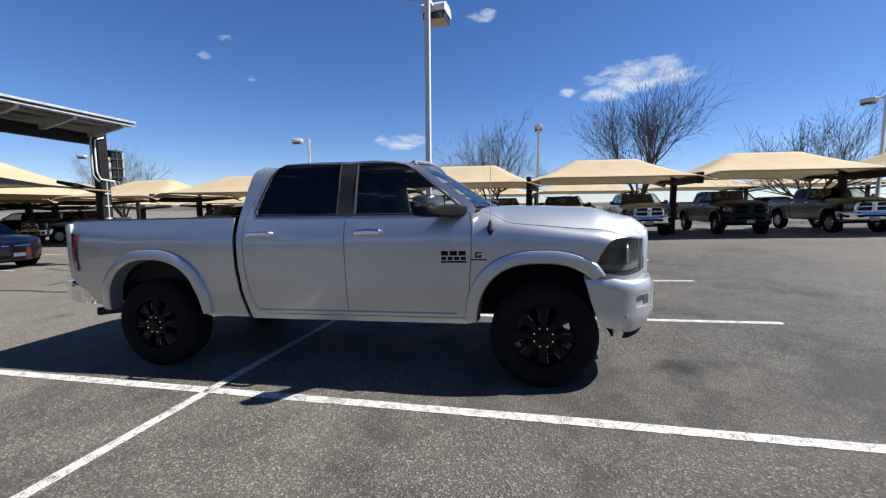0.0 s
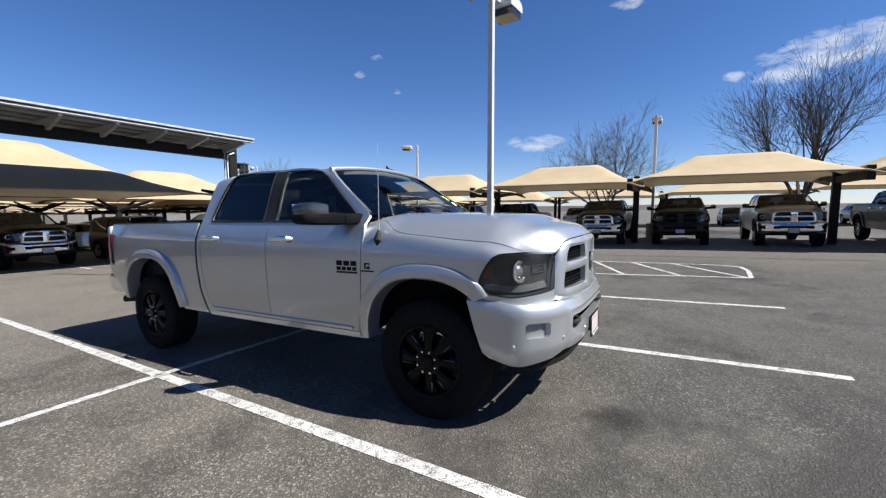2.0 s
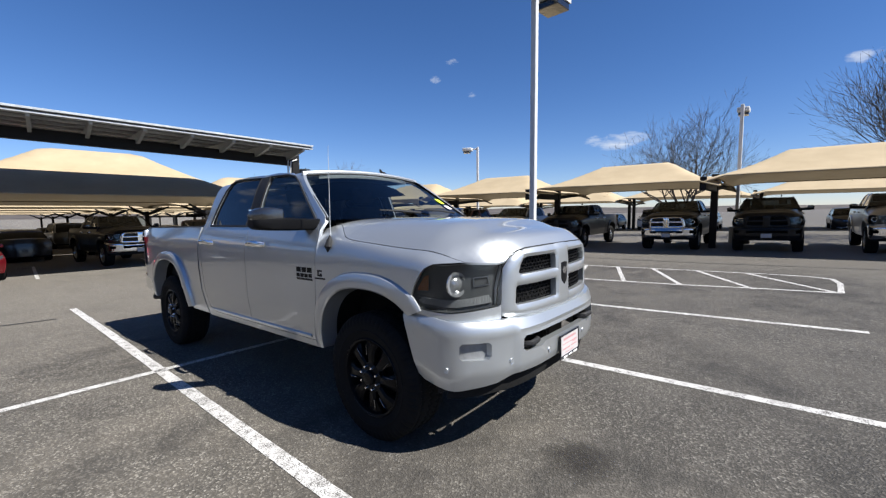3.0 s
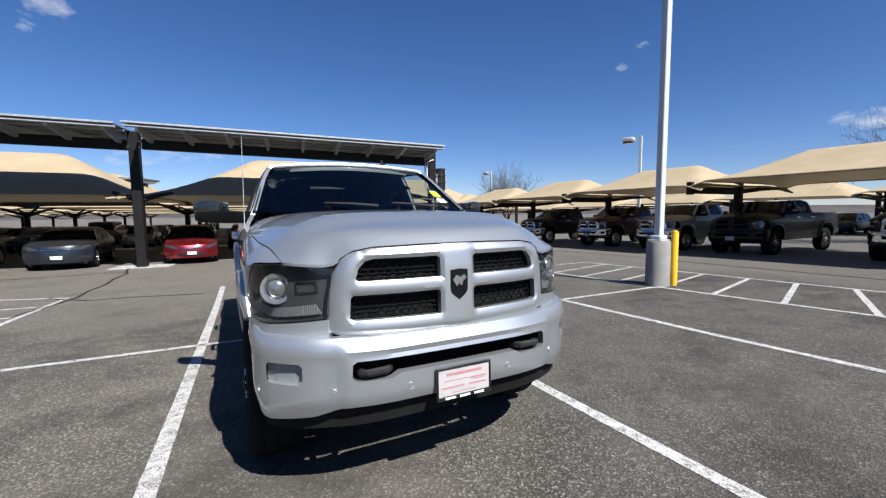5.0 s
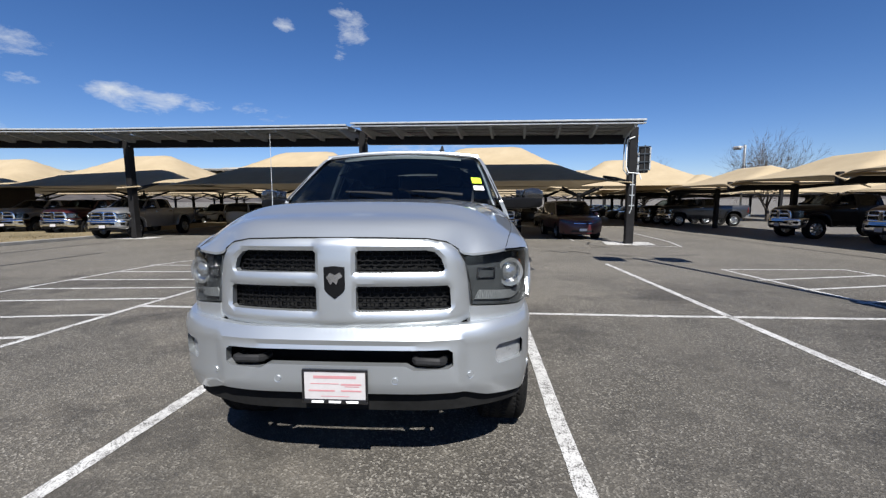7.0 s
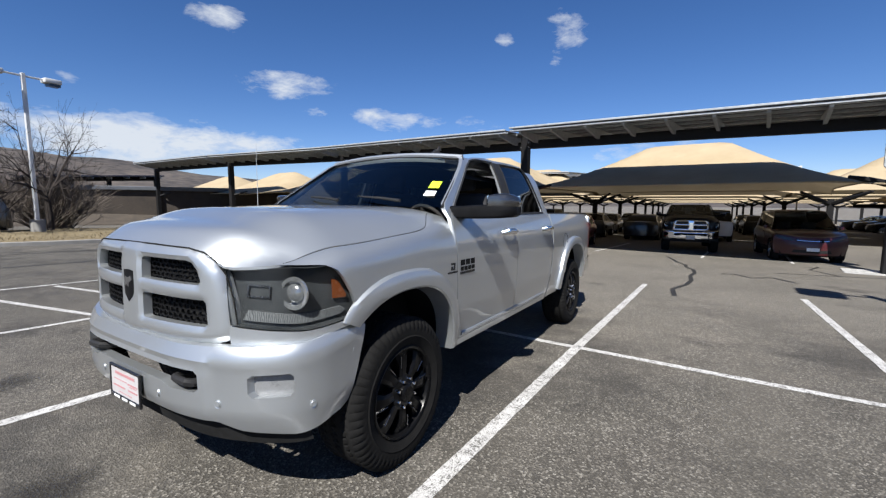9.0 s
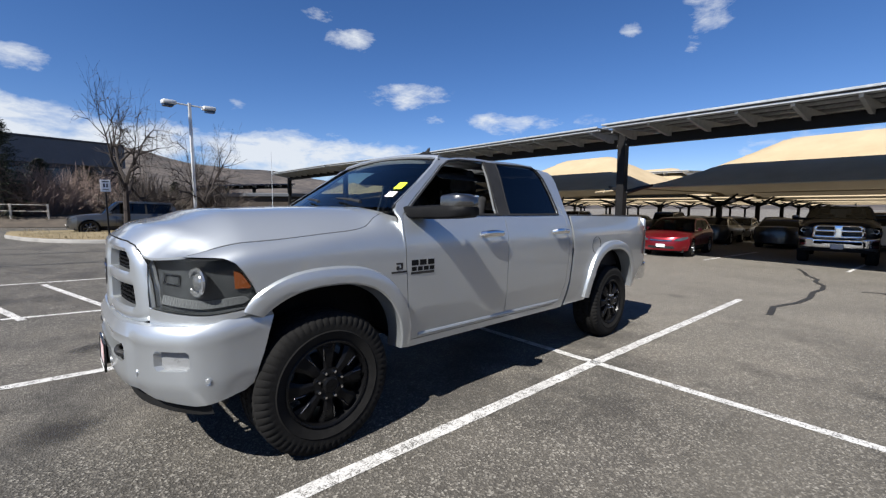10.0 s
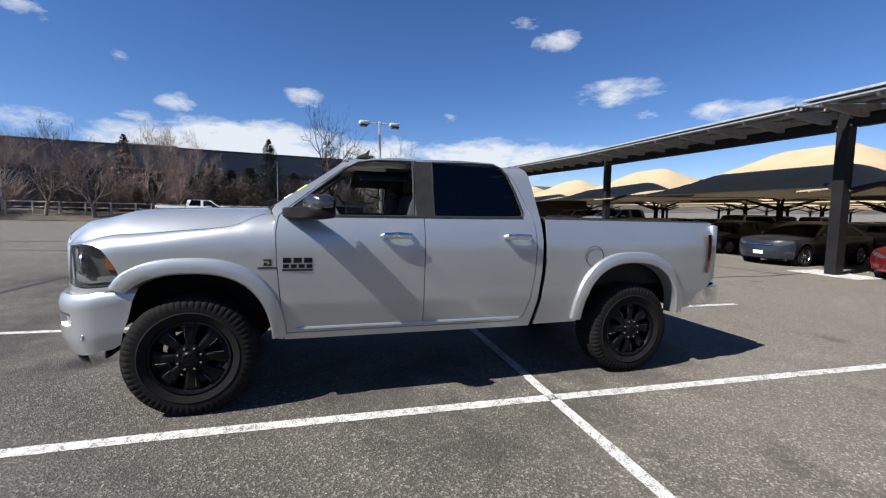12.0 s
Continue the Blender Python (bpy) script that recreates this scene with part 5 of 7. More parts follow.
    add_lathe(bm, [(0.097, 0.0), (0.097, 0.003), (0.093, 0.003), (0.093, 0.0)], 36)
    bmesh.ops.translate(bm, verts=bm.verts, vec=(-3.335, side_y(-3.335, 1.15) - 0.002, 1.15))
    part("fuel_door", bm, M_HOUSING, root, "round fuel filler door outline")

    # grille shell
    def gx(y, z):
        return (interp(abs(y), [(0, 1.092), (0.1, 1.09), (0.3, 1.078), (0.48, 1.045), (0.58, 1.005), (0.66, 0.945)]) - 0.12 * max(0, z - 1.24) ** 1.0 - 0.0, y, z)
    shell = [(0, 0.912), (0.40, 0.915), (0.60, 0.925), (0.648, 0.94), (0.660, 0.98), (0.645, 1.12), (0.622, 1.23), (0.585, 1.295), (0.53, 1.33), (0.44, 1.346), (0.2, 1.352)]
    shell = shell + [(0, 1.353)] + [(-y, z) for y, z in shell[:0:-1]]
    up = [(0.098, 1.185), (0.515, 1.185), (0.528, 1.20), (0.512, 1.25), (0.48, 1.283), (0.44, 1.292), (0.112, 1.292), (0.098, 1.28)]
    lo = [(0.105, 0.992), (0.545, 0.998), (0.558, 1.01), (0.552, 1.105), (0.54, 1.118), (0.108, 1.118), (0.098, 1.108), (0.098, 1.0)]
    holes = [up, lo, [(-y, z) for y, z in up], [(-y, z) for y, z in lo]]
    def gap_to(poly, y, z):
        best = 9.0
        for (ya, za), (yb, zb) in zip(poly, poly[1:] + poly[:1]):
            L2 = (yb - ya) ** 2 + (zb - za) ** 2
            t = max(0, min(1, ((y - ya) * (yb - ya) + (z - za) * (zb - za)) / L2)) if L2 else 0
            best = min(best, math.hypot(y - ya - t * (yb - ya), z - za - t * (zb - za)))
        return best

    def shell_fn(y, z):
        x = gx(y, z)[0]
        d = min(gap_to(h, y, z) for h in holes)
        x -= 0.014 * max(0.0, 1 - d / 0.020) ** 1.6
        e = gap_to(shell, y, z)
        x -= 0.026 * max(0.0, 1 - e / 0.034) ** 2
        if abs(y) < 0.10:                                # the raised upright in the middle
            x += 0.008 * (1 - (abs(y) / 0.10) ** 4)
        return (x + 0.008, y, z)
    part("grille_shell", panel_bm(shell, shell_fn, 0.02, holes, 0.05, 1, (-1, 0, 0)), P, root, "painted grille surround with a cross bar")
    for h in holes:
        bm = bmesh.new()
        ys, zs = [p[0] for p in h], [p[1] for p in h]
        y0, y1, z0, z1 = min(ys) - 0.012, max(ys) + 0.012, min(zs) - 0.012, max(zs) + 0.012
        for k in range(7):
            z = z0 + (z1 - z0) * k / 6
            pts = [(gx(y, z)[0] - 0.060 - 0.004 * math.cos(y * 90 + k * 3.1), y, z + 0.003 * math.cos(y * 150 + k * 3.14)) for y in steps(y0, y1, 40)]
            add_tube(bm, pts, 0.0042, 5)
        for k in range(6):
            za, zb = z0 + (z1 - z0) * k / 6, z0 + (z1 - z0) * (k + 1) / 6
            for j in range(12):
                y = y0 + (y1 - y0) * (j + (0.5 if k % 2 else 0.0) + 0.25) / 12
                add_box(bm, (gx(y, za)[0] - 0.072, y - 0.002, za), (gx(y, za)[0] - 0.060, y + 0.002, zb))
        part("grille_insert", bm, M_MESH, root, "black honeycomb grille mesh")
        part("grille_backing", panel_bm([(y0, z0), (y1, z0), (y1, z1), (y0, z1)], lambda y, z: (gx(y, z)[0] - 0.095, y, z), 0.1, (), 0, 1, (-1, 0, 0)), M_DARK, root)
    seam = [Vector((gx(y * 1.006, z)[0] - (0.016 if z > 1.25 else 0.030), y * 1.006, z + (0.001 if z > 1.25 else 0))) for y, z in refine(shell[2:-2], 0.04)[:-1]]
    part("grille_seam", tube(seam, 0.0045, 5), M_DARK, root, "dark gap round the grille")
    # emblem as a plain dark shield with a bright blot
    sh = [(0, 1.075), (0.035, 1.10), (0.058, 1.14), (0.060, 1.185), (0.045, 1.202), (0, 1.207), (-0.045, 1.202), (-0.060, 1.185), (-0.058, 1.14), (-0.035, 1.10)]
    sh = [(y * 1.18, 1.145 + (z - 1.145) * 1.22) for y, z in sh]
    em = part("emblem", panel_bm(sh, lambda y, z: (1.112 - 2.0 * y * y, y, z), 0.02, (), 0.02, 1, (-1, 0, 0)), M_MESH, root, "black shield-shaped emblem")
    part("emblem_relief", panel_bm([(-0.038, 1.165), (-0.02, 1.188), (0.005, 1.178), (0.03, 1.19), (0.042, 1.17), (0.02, 1.155), (0.012, 1.13), (-0.004, 1.145), (-0.018, 1.13)], lambda y, z: (1.117 - 2.0 * y * y, y, z), 0.02, (), 0.006, 1, (-1, 0, 0)), M_CHROME, em, "bright relief")

    # headlamps
    hl_at, _ = along([(0.955, 0.655), (0.915, 0.735), (0.845, 0.825), (0.745, 0.900), (0.62, 0.950), (0.51, 0.974), (0.405, 0.988)])

    def hl(d, tilt=0.10):
        def fn(s, z):
            x, y = hl_at(max(0.0, s))
            if s < 0:                                     # the inner end follows the grille
                x, y = x - 0.30 * s, y + 0.60 * s
            return (x - d * 0.8 - tilt * max(0, z - 1.05) * 0.9, y - d * 0.6, z)
        return fn
    lens = [(0.004, 1.013), (0.5, 0.990), (0.80, 0.974), (0.89, 0.972), (0.965, 0.995), (1.0, 1.030), (0.93, 1.11), (0.82, 1.195), (0.77, 1.230), (0.70, 1.252), (0.50, 1.268), (0.40, 1.274), (0.25, 1.268), (0.1, 1.262), (-0.045, 1.256), (-0.022, 1.13)]
    for s in (1, -1):
        lamp = part("headlamp", panel_bm([(a, z) for a, z in lens], hl(0.062), 0.05, (), 0.0, s, (-1, -1, 0)), M_HOUSING, root, "grey headlamp housing with projector")
        lip = [hl(0.0)(a, z) for a, z in refine(lens, 0.05)]
        bm = bmesh.new()
        n = len(lip)
        inner = [hl(0.062)(a, z) for a, z in refine(lens, 0.05)]
        vo = [bm.verts.new((p[0], p[1] * s, p[2])) for p in lip]
        vi = [bm.verts.new((p[0], p[1] * s, p[2])) for p in inner]
        for k in range(n):
            bm.faces.new((vo[k], vo[(k + 1) % n], vi[(k + 1) % n], vi[k]))
        part("bezel", bm, M_HOUSING, lamp)
        part("lens", panel_bm(lens, hl(0.0), 0.06, (), 0.0, s, (-1, -1, 0)), M_LENS, lamp, "clear headlamp lens").visible_shadow = False
        c = Vector(hl(0.040)(0.44, 1.150))
        aim = Vector((0.94, 0.34, 0)).normalized()
        rot = Vector((0, 1, 0)).rotation_difference(aim).to_matrix().to_4x4()
        flip = Matrix.Diagonal((1, s, 1, 1))
        for nm, prof, mat, lb in (("projector_ring", [(0.058, -0.03), (0.078, 0.002), (0.074, 0.012), (0.058, 0.010), (0.050, -0.02)], M_RING, "bright projector ring"),
                                  ("projector", [(0.0, 0.016), (0.025, 0.012), (0.042, 0.0), (0.050, -0.02)], M_RING, "bright projector lens"),
                                  ("projector_bowl", [(0.0, -0.014), (0.040, -0.016), (0.056, -0.004)], M_CHROME, "")):
            bm = bmesh.new()
            add_lathe(bm, prof, 28)
            bmesh.ops.transform(bm, matrix=flip @ Matrix.Translation(c) @ rot, verts=bm.verts)
            bmesh.ops.recalc_face_normals(bm, faces=bm.faces)
            part(nm, bm, mat, lamp, lb)
        part("amber_reflector", panel_bm([(0.76, 1.080), (0.89, 1.068), (0.90, 1.080), (0.80, 1.160), (0.74, 1.175)], hl(0.045), 0.04, (), 0.008, s, (-1, -1, 0)), M_ORANGE, lamp, "amber side reflector")
        part("light_strip", panel_bm([(0.08, 1.030), (0.5, 1.008), (0.84, 0.992), (0.89, 1.008), (0.84, 1.030), (0.5, 1.052), (0.12, 1.076)], hl(0.046), 0.04, (), 0.006, s, (-1, -1, 0)), M_LENS2, lamp, "pale daytime light strip")
        part("reflector_block", panel_bm([(0.10, 1.135), (0.27, 1.130), (0.27, 1.185), (0.11, 1.190)], hl(0.050), 0.04, ([(0.112, 1.140), (0.262, 1.135), (0.262, 1.180), (0.120, 1.184)],), 0.004, s, (-1, -1, 0)), M_MILLED, lamp, "thin reflector frame")
        part("lamp_sill", panel_bm([(0.0, 0.925), (0.6, 0.925), (0.97, 0.935), (1.0, 0.955), (0.97, 0.985), (0.89, 0.964), (0.80, 0.966), (0.5, 0.982), (0.0, 1.006)], hl(0.004), 0.05, (), 0.02, s, (-1, -1, 0)), P, root, "painted strip below the headlamp")

    # front bumper
    half = [(1.135, 0.0), (1.132, 0.2), (1.12, 0.42), (1.075, 0.60), (1.01, 0.745), (0.91, 0.86), (0.80, 0.94), (0.66, 0.983), (0.50, 0.995), (0.39, 0.996)]
    b_at, b_len = along(half)

    def bump(u, z):
        x, y = b_at(min(1, abs(u) / b_len))
        back_off = interp(z, [(0.50, 0.075), (0.56, 0.035), (0.612, 0.008), (0.63, 0.001), (0.70, -0.002), (0.855, -0.004), (0.866, 0.0), (0.876, 0.009), (0.912, 0.026), (0.93, 0.050), (0.94, 0.080)])
        groove = 0.010 * math.exp(-((z - 0.835) / 0.016) ** 2) * max(0.0, 1 - (abs(u) / 0.66) ** 6)
        c = min(1.0, max(0.0, (abs(u) - 0.60) / 0.05))
        back_off += 0.020 * c * c * (3 - 2 * c) * interp(z, [(0.50, 0.6), (0.62, 1.0), (0.82, 1.0), (0.885, 0.15), (0.94, 0.0)])
        k = max(0.0, 1 - abs(u) / b_len)
        nx = 0.35 + 0.65 * min(1, k * 3)
        return (x - (back_off + groove) * nx, math.copysign(y - (back_off + groove) * (1 - nx) * 1.2, u), z)
    top = [(0, 0.915), (0.45, 0.918), (0.75, 0.930), (1.05, 0.938), (b_len * 0.985, 0.940)]
    low = [(b_len, 0.91), (b_len - 0.02, 0.84), (b_len - 0.055, 0.72), (b_len - 0.10, 0.60), (b_len - 0.13, 0.55), (b_len - 0.20, 0.525), (1.0, 0.522), (0.75, 0.55), (0.62, 0.590), (0, 0.592)]
    bout = top + low
    bout = bout + [(-u, z) for u, z in bout[::-1] if u > 0]
    slot = [(-0.575, 0.735), (-0.55, 0.718), (-0.38, 0.716), (-0.34, 0.738), (0.34, 0.738), (0.38, 0.716), (0.55, 0.718), (0.575, 0.735), (0.572, 0.80), (0.55, 0.815), (-0.55, 0.815), (-0.572, 0.80)]
    fog = [(0.83, 0.71), (1.01, 0.715), (1.03, 0.735), (1.03, 0.80), (1.01, 0.815), (0.83, 0.812), (0.81, 0.795), (0.81, 0.73)]
    part("front_bumper", panel_bm(bout, bump, 0.026, [slot, fog, [(-u, z) for u, z in fog]], 0.06, 1, (-1, 0, 0)), P, root, "silver painted front bumper")
    for s in (1, -1):
        part("fog_lamp", panel_bm([(s * u, z) for u, z in grow(fog, 0.03)], lambda u, z: tuple(Vector(bump(u, z)) - Vector((0.030, s * 0.018, 0))), 0.04, (), 0, 1, (-1, 0, 0)), M_FOG, root, "pale fog lamp pocket")
        bm = bmesh.new()
        hook = [(1.02, s * 0.52, 0.745), (1.11, s * 0.52, 0.752), (1.135, s * 0.50, 0.755), (1.14, s * 0.45, 0.757), (1.13, s * 0.40, 0.755), (1.10, s * 0.385, 0.752), (1.02, s * 0.385, 0.745)]
        add_tube(bm, [(p[0] - 0.030, p[1], p[2]) for p in hook], 0.020, 8)
        part("tow_hook", bm, M_TRIM, root, "black steel tow hook")
        for u, z in ((0.29, 0.665), (0.66, 0.675), (1.13, 0.655)):
            p = Vector(bump(s * u, z))
            bm = bmesh.new()
            add_lathe(bm, [(0.0, 0.006), (0.013, 0.006), (0.016, 0.0), (0.020, 0.002), (0.022, -0.004)], 14, "X")
            d = Vector((1, 0, 0)).rotation_difference(Vector((1, 0, 0)) if u < 0.5 else Vector((0.92, s * 0.4, 0)) if u < 0.9 else Vector((0.35, s * 0.94, 0)))
            bmesh.ops.transform(bm, matrix=Matrix.Translation(p) @ d.to_matrix().to_4x4(), verts=bm.verts)
            part("parking_sensor", bm, P, root)
    part("bumper_grille", grid_bm(lambda y, z: (0.86, y, z), steps(-0.6, 0.6, 2), (0.68, 0.88)), M_DARK, root)
    part("skid_plate", grid_bm(lambda u, z: (bump(u, 0.60)[0] - 0.05 - (0.60 - z) * 0.35, bump(u, 0.6)[1] * 0.99, z - 0.03 * (abs(u) / b_len) ** 2), steps(-1.06, 1.06, 24), (0.475, 0.51, 0.56, 0.615)), M_DARK, root, "black lower air dam")
    for s in (1, -1):
        part("air_dam_end", box((0.565, s * 0.76 - 0.16, 0.45), (0.595, s * 0.76 + 0.13, 0.56), 0.012), M_TRIM, root, "black rubber air deflector")
    plate = part("licence_plate", box((1.150, -0.152, 0.545), (1.156, 0.152, 0.690), 0.002), M_PLATE, root, "white dealer plate with red bars in a black frame")
    bm = bmesh.new()
    for lo3, hi3 in (((1.146, -0.162, 0.686), (1.162, 0.162, 0.700)), ((1.146, -0.162, 0.528), (1.162, 0.162, 0.550)), ((1.146, -0.162, 0.54), (1.162, -0.150, 0.69)), ((1.146, 0.150, 0.54), (1.162, 0.162, 0.69))):
        add_box(bm, lo3, hi3, 0.003)
    part("plate_frame", bm, M_GLOSSBLACK, plate)
    part("plate_bracket", box((1.085, -0.10, 0.56), (1.150, 0.10, 0.67), 0.01), M_TRIM, plate)
    for y0, y1, z0, z1 in ((-0.105, 0.105, 0.653, 0.667), (-0.12, 0.02, 0.625, 0.629), (0.03, 0.13, 0.620, 0.628), (0.05, 0.12, 0.612, 0.616), (-0.13, 0.0, 0.588, 0.596), (0.03, 0.13, 0.588, 0.596), (-0.07, 0.07, 0.563, 0.566)):
        part("print_bar", box((1.1555, y0, z0), (1.1575, y1, z1)), M_PINK, plate)
    for k in range(3):
        part("print_bar", box((1.1615, -0.115 + 0.085 * k, 0.533), (1.1635, -0.055 + 0.085 * k, 0.544)), M_STICKER_W, plate)

    # side badges as plain bars
    for s in (1, -1):
        def tile(name, x0, x1, z0, z1, mat, par, slant=0.0, lift=0.0025):
            return part(name, panel_bm([(x0, z0), (x1, z0), (x1 + slant, z1), (x0 + slant, z1)], lambda x, z: (x, side_y(x, z) + lift, z), 0.05, (), 0.006, s), mat, par)
        # x runs forward, so the bars are set out from the rear edge
        bd = tile("side_badge", -0.840, -0.622, 1.052, 1.068, M_TRIM, root)
        bd["label"] = "black door badge of plain bars"
        for k in range(3):
            x0 = -0.838 + k * 0.075
            tile("badge_bar", x0, x0 + 0.060, 1.114, 1.153, M_MESH, bd)
        for k in range(4):
            x0 = -0.838 + k * 0.0555
            tile("badge_bar", x0, x0 + 0.043, 1.075, 1.104, M_MESH, bd)
        tile("badge_bar", -0.836, -0.70, 1.057, 1.062, M_DKCHROME, bd, lift=0.005)
        eb = tile("engine_badge", -0.585, -0.455, 1.072, 1.084, M_TRIM, root)
        for a in ((-0.545, -0.495, 1.094, 1.106), (-0.550, -0.534, 1.094, 1.142), (-0.545, -0.495, 1.130, 1.142), (-0.520, -0.497, 1.106, 1.118)):
            tile("badge_bar", *a, M_TRIM, eb)
    # mirrors, aerial, fin
    for s in (1, -1):
        mir = new("door_mirror")
        mir.parent = root
        mir["label"] = "large door mirror with dark chrome cap and black base"

        def loft(rows, sides=14):
            bm = bmesh.new()
            rs = []
            for y, x, z, rx, rz in rows:
                rs.append([bm.verts.new((x + rx * math.copysign(abs(math.cos(a)) ** 0.5, math.cos(a)), s * y, z + rz * math.copysign(abs(math.sin(a)) ** 0.42, math.sin(a))))
                           for a in [2 * math.pi * k / sides for k in range(sides)]])
            for p, q in zip(rs, rs[1:]):
                for k in range(sides):
                    bm.faces.new((p[k], p[(k + 1) % sides], q[(k + 1) % sides], q[k]))
            bm.faces.new(rs[0][::-1])
            bm.faces.new(rs[-1])
            bmesh.ops.recalc_face_normals(bm, faces=bm.faces)
            return bm
        part("base", loft([(0.90, -0.70, 1.485, 0.09, 0.045), (0.97, -0.73, 1.485, 0.085, 0.045), (1.05, -0.80, 1.49, 0.085, 0.05), (1.18, -0.87, 1.495, 0.085, 0.05), (1.27, -0.925, 1.50, 0.075, 0.045), (1.295, -0.94, 1.50, 0.05, 0.03)]), M_MESH, mir, "black mirror base")
        part("cap", loft([(1.11, -0.84, 1.56, 0.05, 0.025), (1.125, -0.85, 1.563, 0.075, 0.048), (1.19, -0.88, 1.568, 0.08, 0.055), (1.25, -0.91, 1.568, 0.078, 0.052), (1.29, -0.93, 1.562, 0.055, 0.038), (1.305, -0.94, 1.558, 0.03, 0.018)]), M_DKCHROME, mir, "dark chrome mirror cap")
        part("mirror_glass", panel_bm([(1.06, 1.47), (1.27, 1.47), (1.28, 1.61), (1.06, 1.61)], lambda y, z: (-0.895 - (y - 1.05) * 0.45, y, z), 0.2, (), 0, s, (1, 0, 0)), M_CHROME, mir, "mirror glass")
    aerial = part("aerial", tube([(-0.42, -0.965, 1.38), (-0.42, -0.962, 1.45), (-0.41, -0.955, 2.05)], [0.006, 0.003, 0.0016], 6), M_GALV, root, "thin steel aerial mast")
    bm = bmesh.new()
    add_tube(bm, [(-0.425, -0.985, 1.27), (-0.42, -0.985, 1.32), (-0.42, -0.972, 1.37), (-0.42, -0.965, 1.40)], [0.004, 0.030, 0.020, 0.006], 10)
    part("aerial_base", bm, M_TRIM, aerial, "black teardrop aerial base")
    bm = bmesh.new()
    add_tube(bm, [(-1.36, 0.37, 2.0), (-1.26, 0.37, 2.0), (-1.21, 0.37, 1.99)], [0.02, 0.03, 0.012], 8)
    add_tube(bm, [(-1.29, 0.37, 2.01), (-1.32, 0.37, 2.055), (-1.33, 0.37, 2.07)], [0.022, 0.012, 0.004], 6)
    part("roof_fin", bm, M_TRIM, root, "black roof aerial fin")

    # cabin
    part("dashboard", box((-0.98, -0.80, 1.10), (-0.62, 0.80, 1.42), 0.06, 3), M_DASH, root)
    part("cabin_floor", box((-2.72, -0.90, 0.62), (-0.70, 0.90, 0.70)), M_DARK, root)
    part("firewall", box((-0.70, -0.88, 0.60), (-0.62, 0.88, 1.45)), M_DARK, root)
    for s in (1, -1):
        part("door_lining", grid_bm(lambda x, z: (x, s * (side_y(x, z) - 0.06), z), steps(-2.70, -0.66, 6), steps(0.66, 1.462, 5)), M_DASH, root)
        part("door_lining_top", grid_bm(lambda x, u: (x, s * (side_y(x, 1.462) - 0.06 * (1 - u)), 1.462), steps(-2.70, -0.66, 6), (0, 0.85)), M_DASH, root)
    bm = bmesh.new()
    pts = [(0.185 * math.cos(a), 0.185 * math.sin(a), 0) for a in steps(0, 2 * math.pi, 24)]
    add_tube(bm, pts, 0.016, 8, cap=False)
    add_tube(bm, [(-0.18, 0, 0), (0, 0, -0.02), (0.18, 0, 0)], [0.015, 0.04, 0.015], 6)
    add_tube(bm, [(0, 0, -0.02), (0, -0.18, 0)], [0.03, 0.015], 6)
    bmesh.ops.transform(bm, matrix=pose(-1.10, 0.40, 1.37, 0, -62, 0) @ pose(0, 0, 0, 0, 0, 90), verts=bm.verts)
    part("steering_wheel", bm, M_DASH, root)
    for y, x in ((0.42, -1.55), (-0.42, -1.55), (0.42, -2.50), (-0.42, -2.50)):
        seat = new("seat")
        seat.parent = root
        seat.matrix_local = pose(x, y, 0.70)
        part("cushion", box((-0.05, -0.27, 0.25), (0.50, 0.27, 0.42), 0.06, 3), M_SEAT, seat)
        part("backrest", box((-0.09, -0.27, 0.30), (0.07, 0.27, 0.98), 0.06, 3, pose(0, 0, 0, 0, -10, 0)), M_SEAT, seat)
        part("headrest", box((-0.05, -0.13, 1.00), (0.05, 0.13, 1.20), 0.04, 3, pose(0, 0, 0, 0, -8, 0)), M_SEAT, seat)
    # underside
    part("chassis", box((-4.6, -0.45, 0.48), (0.55, 0.45, 0.66), 0.03), M_DARK, root)
    part("engine_bay", box((-0.6, -0.62, 0.62), (0.62, 0.62, 1.15), 0.05), M_DARK, root)
    for ax in (0.0, -3.797):
        part("axle", tube([(ax, -0.75, 0.43), (ax, -0.12, 0.43), (ax, 0.12, 0.43), (ax, 0.75, 0.43)], [0.06, 0.06, 0.06, 0.06], 10), M_DARK, root)
    for s in (1, -1):
        for A in (F, R):
            bm = bmesh.new()
            pts = arch(A["cx"], A["cz"], A["a"] + 0.03, A["b"] + 0.03, 10, 170, 24)
            g = [[bm.verts.new((x, s * y, z)) for y in (0.55, 0.75, 0.945)] for x, z in pts]
            for p, q in zip(g, g[1:]):
                for k in range(2):
                    bm.faces.new((p[k], p[k + 1], q[k + 1], q[k]))
            bm.faces.new([r[0] for r in g])
            part("wheel_well", bm, M_DARK, root)
        part("rocker_under", grid_bm(lambda x, y: (x, s * y, 0.515 + (0.94 - y) * 0.15), steps(-2.72, -0.62, 2), (0.5, 0.94)), M_DARK, root)
        for wx in (0.0, -3.797):
            build_wheel(root, wx, s, y_out=1.005 if wx == 0 else 0.995)
    # the nose is blunt and dips a little, the tail runs out past the bed
    for o in root.children_recursive:
        if o.type != "MESH" or o.parent.name.split(".")[0] in ("wheel", "seat"):
            continue
        plated = "licence_plate" in (o.name, o.parent.name)
        for v in o.data.vertices:
            v.co = blunt(v.co)
            if plated:
                v.co.z += 0.025
    return root


truck = build_pickup(on_lot(0, 0, 0))


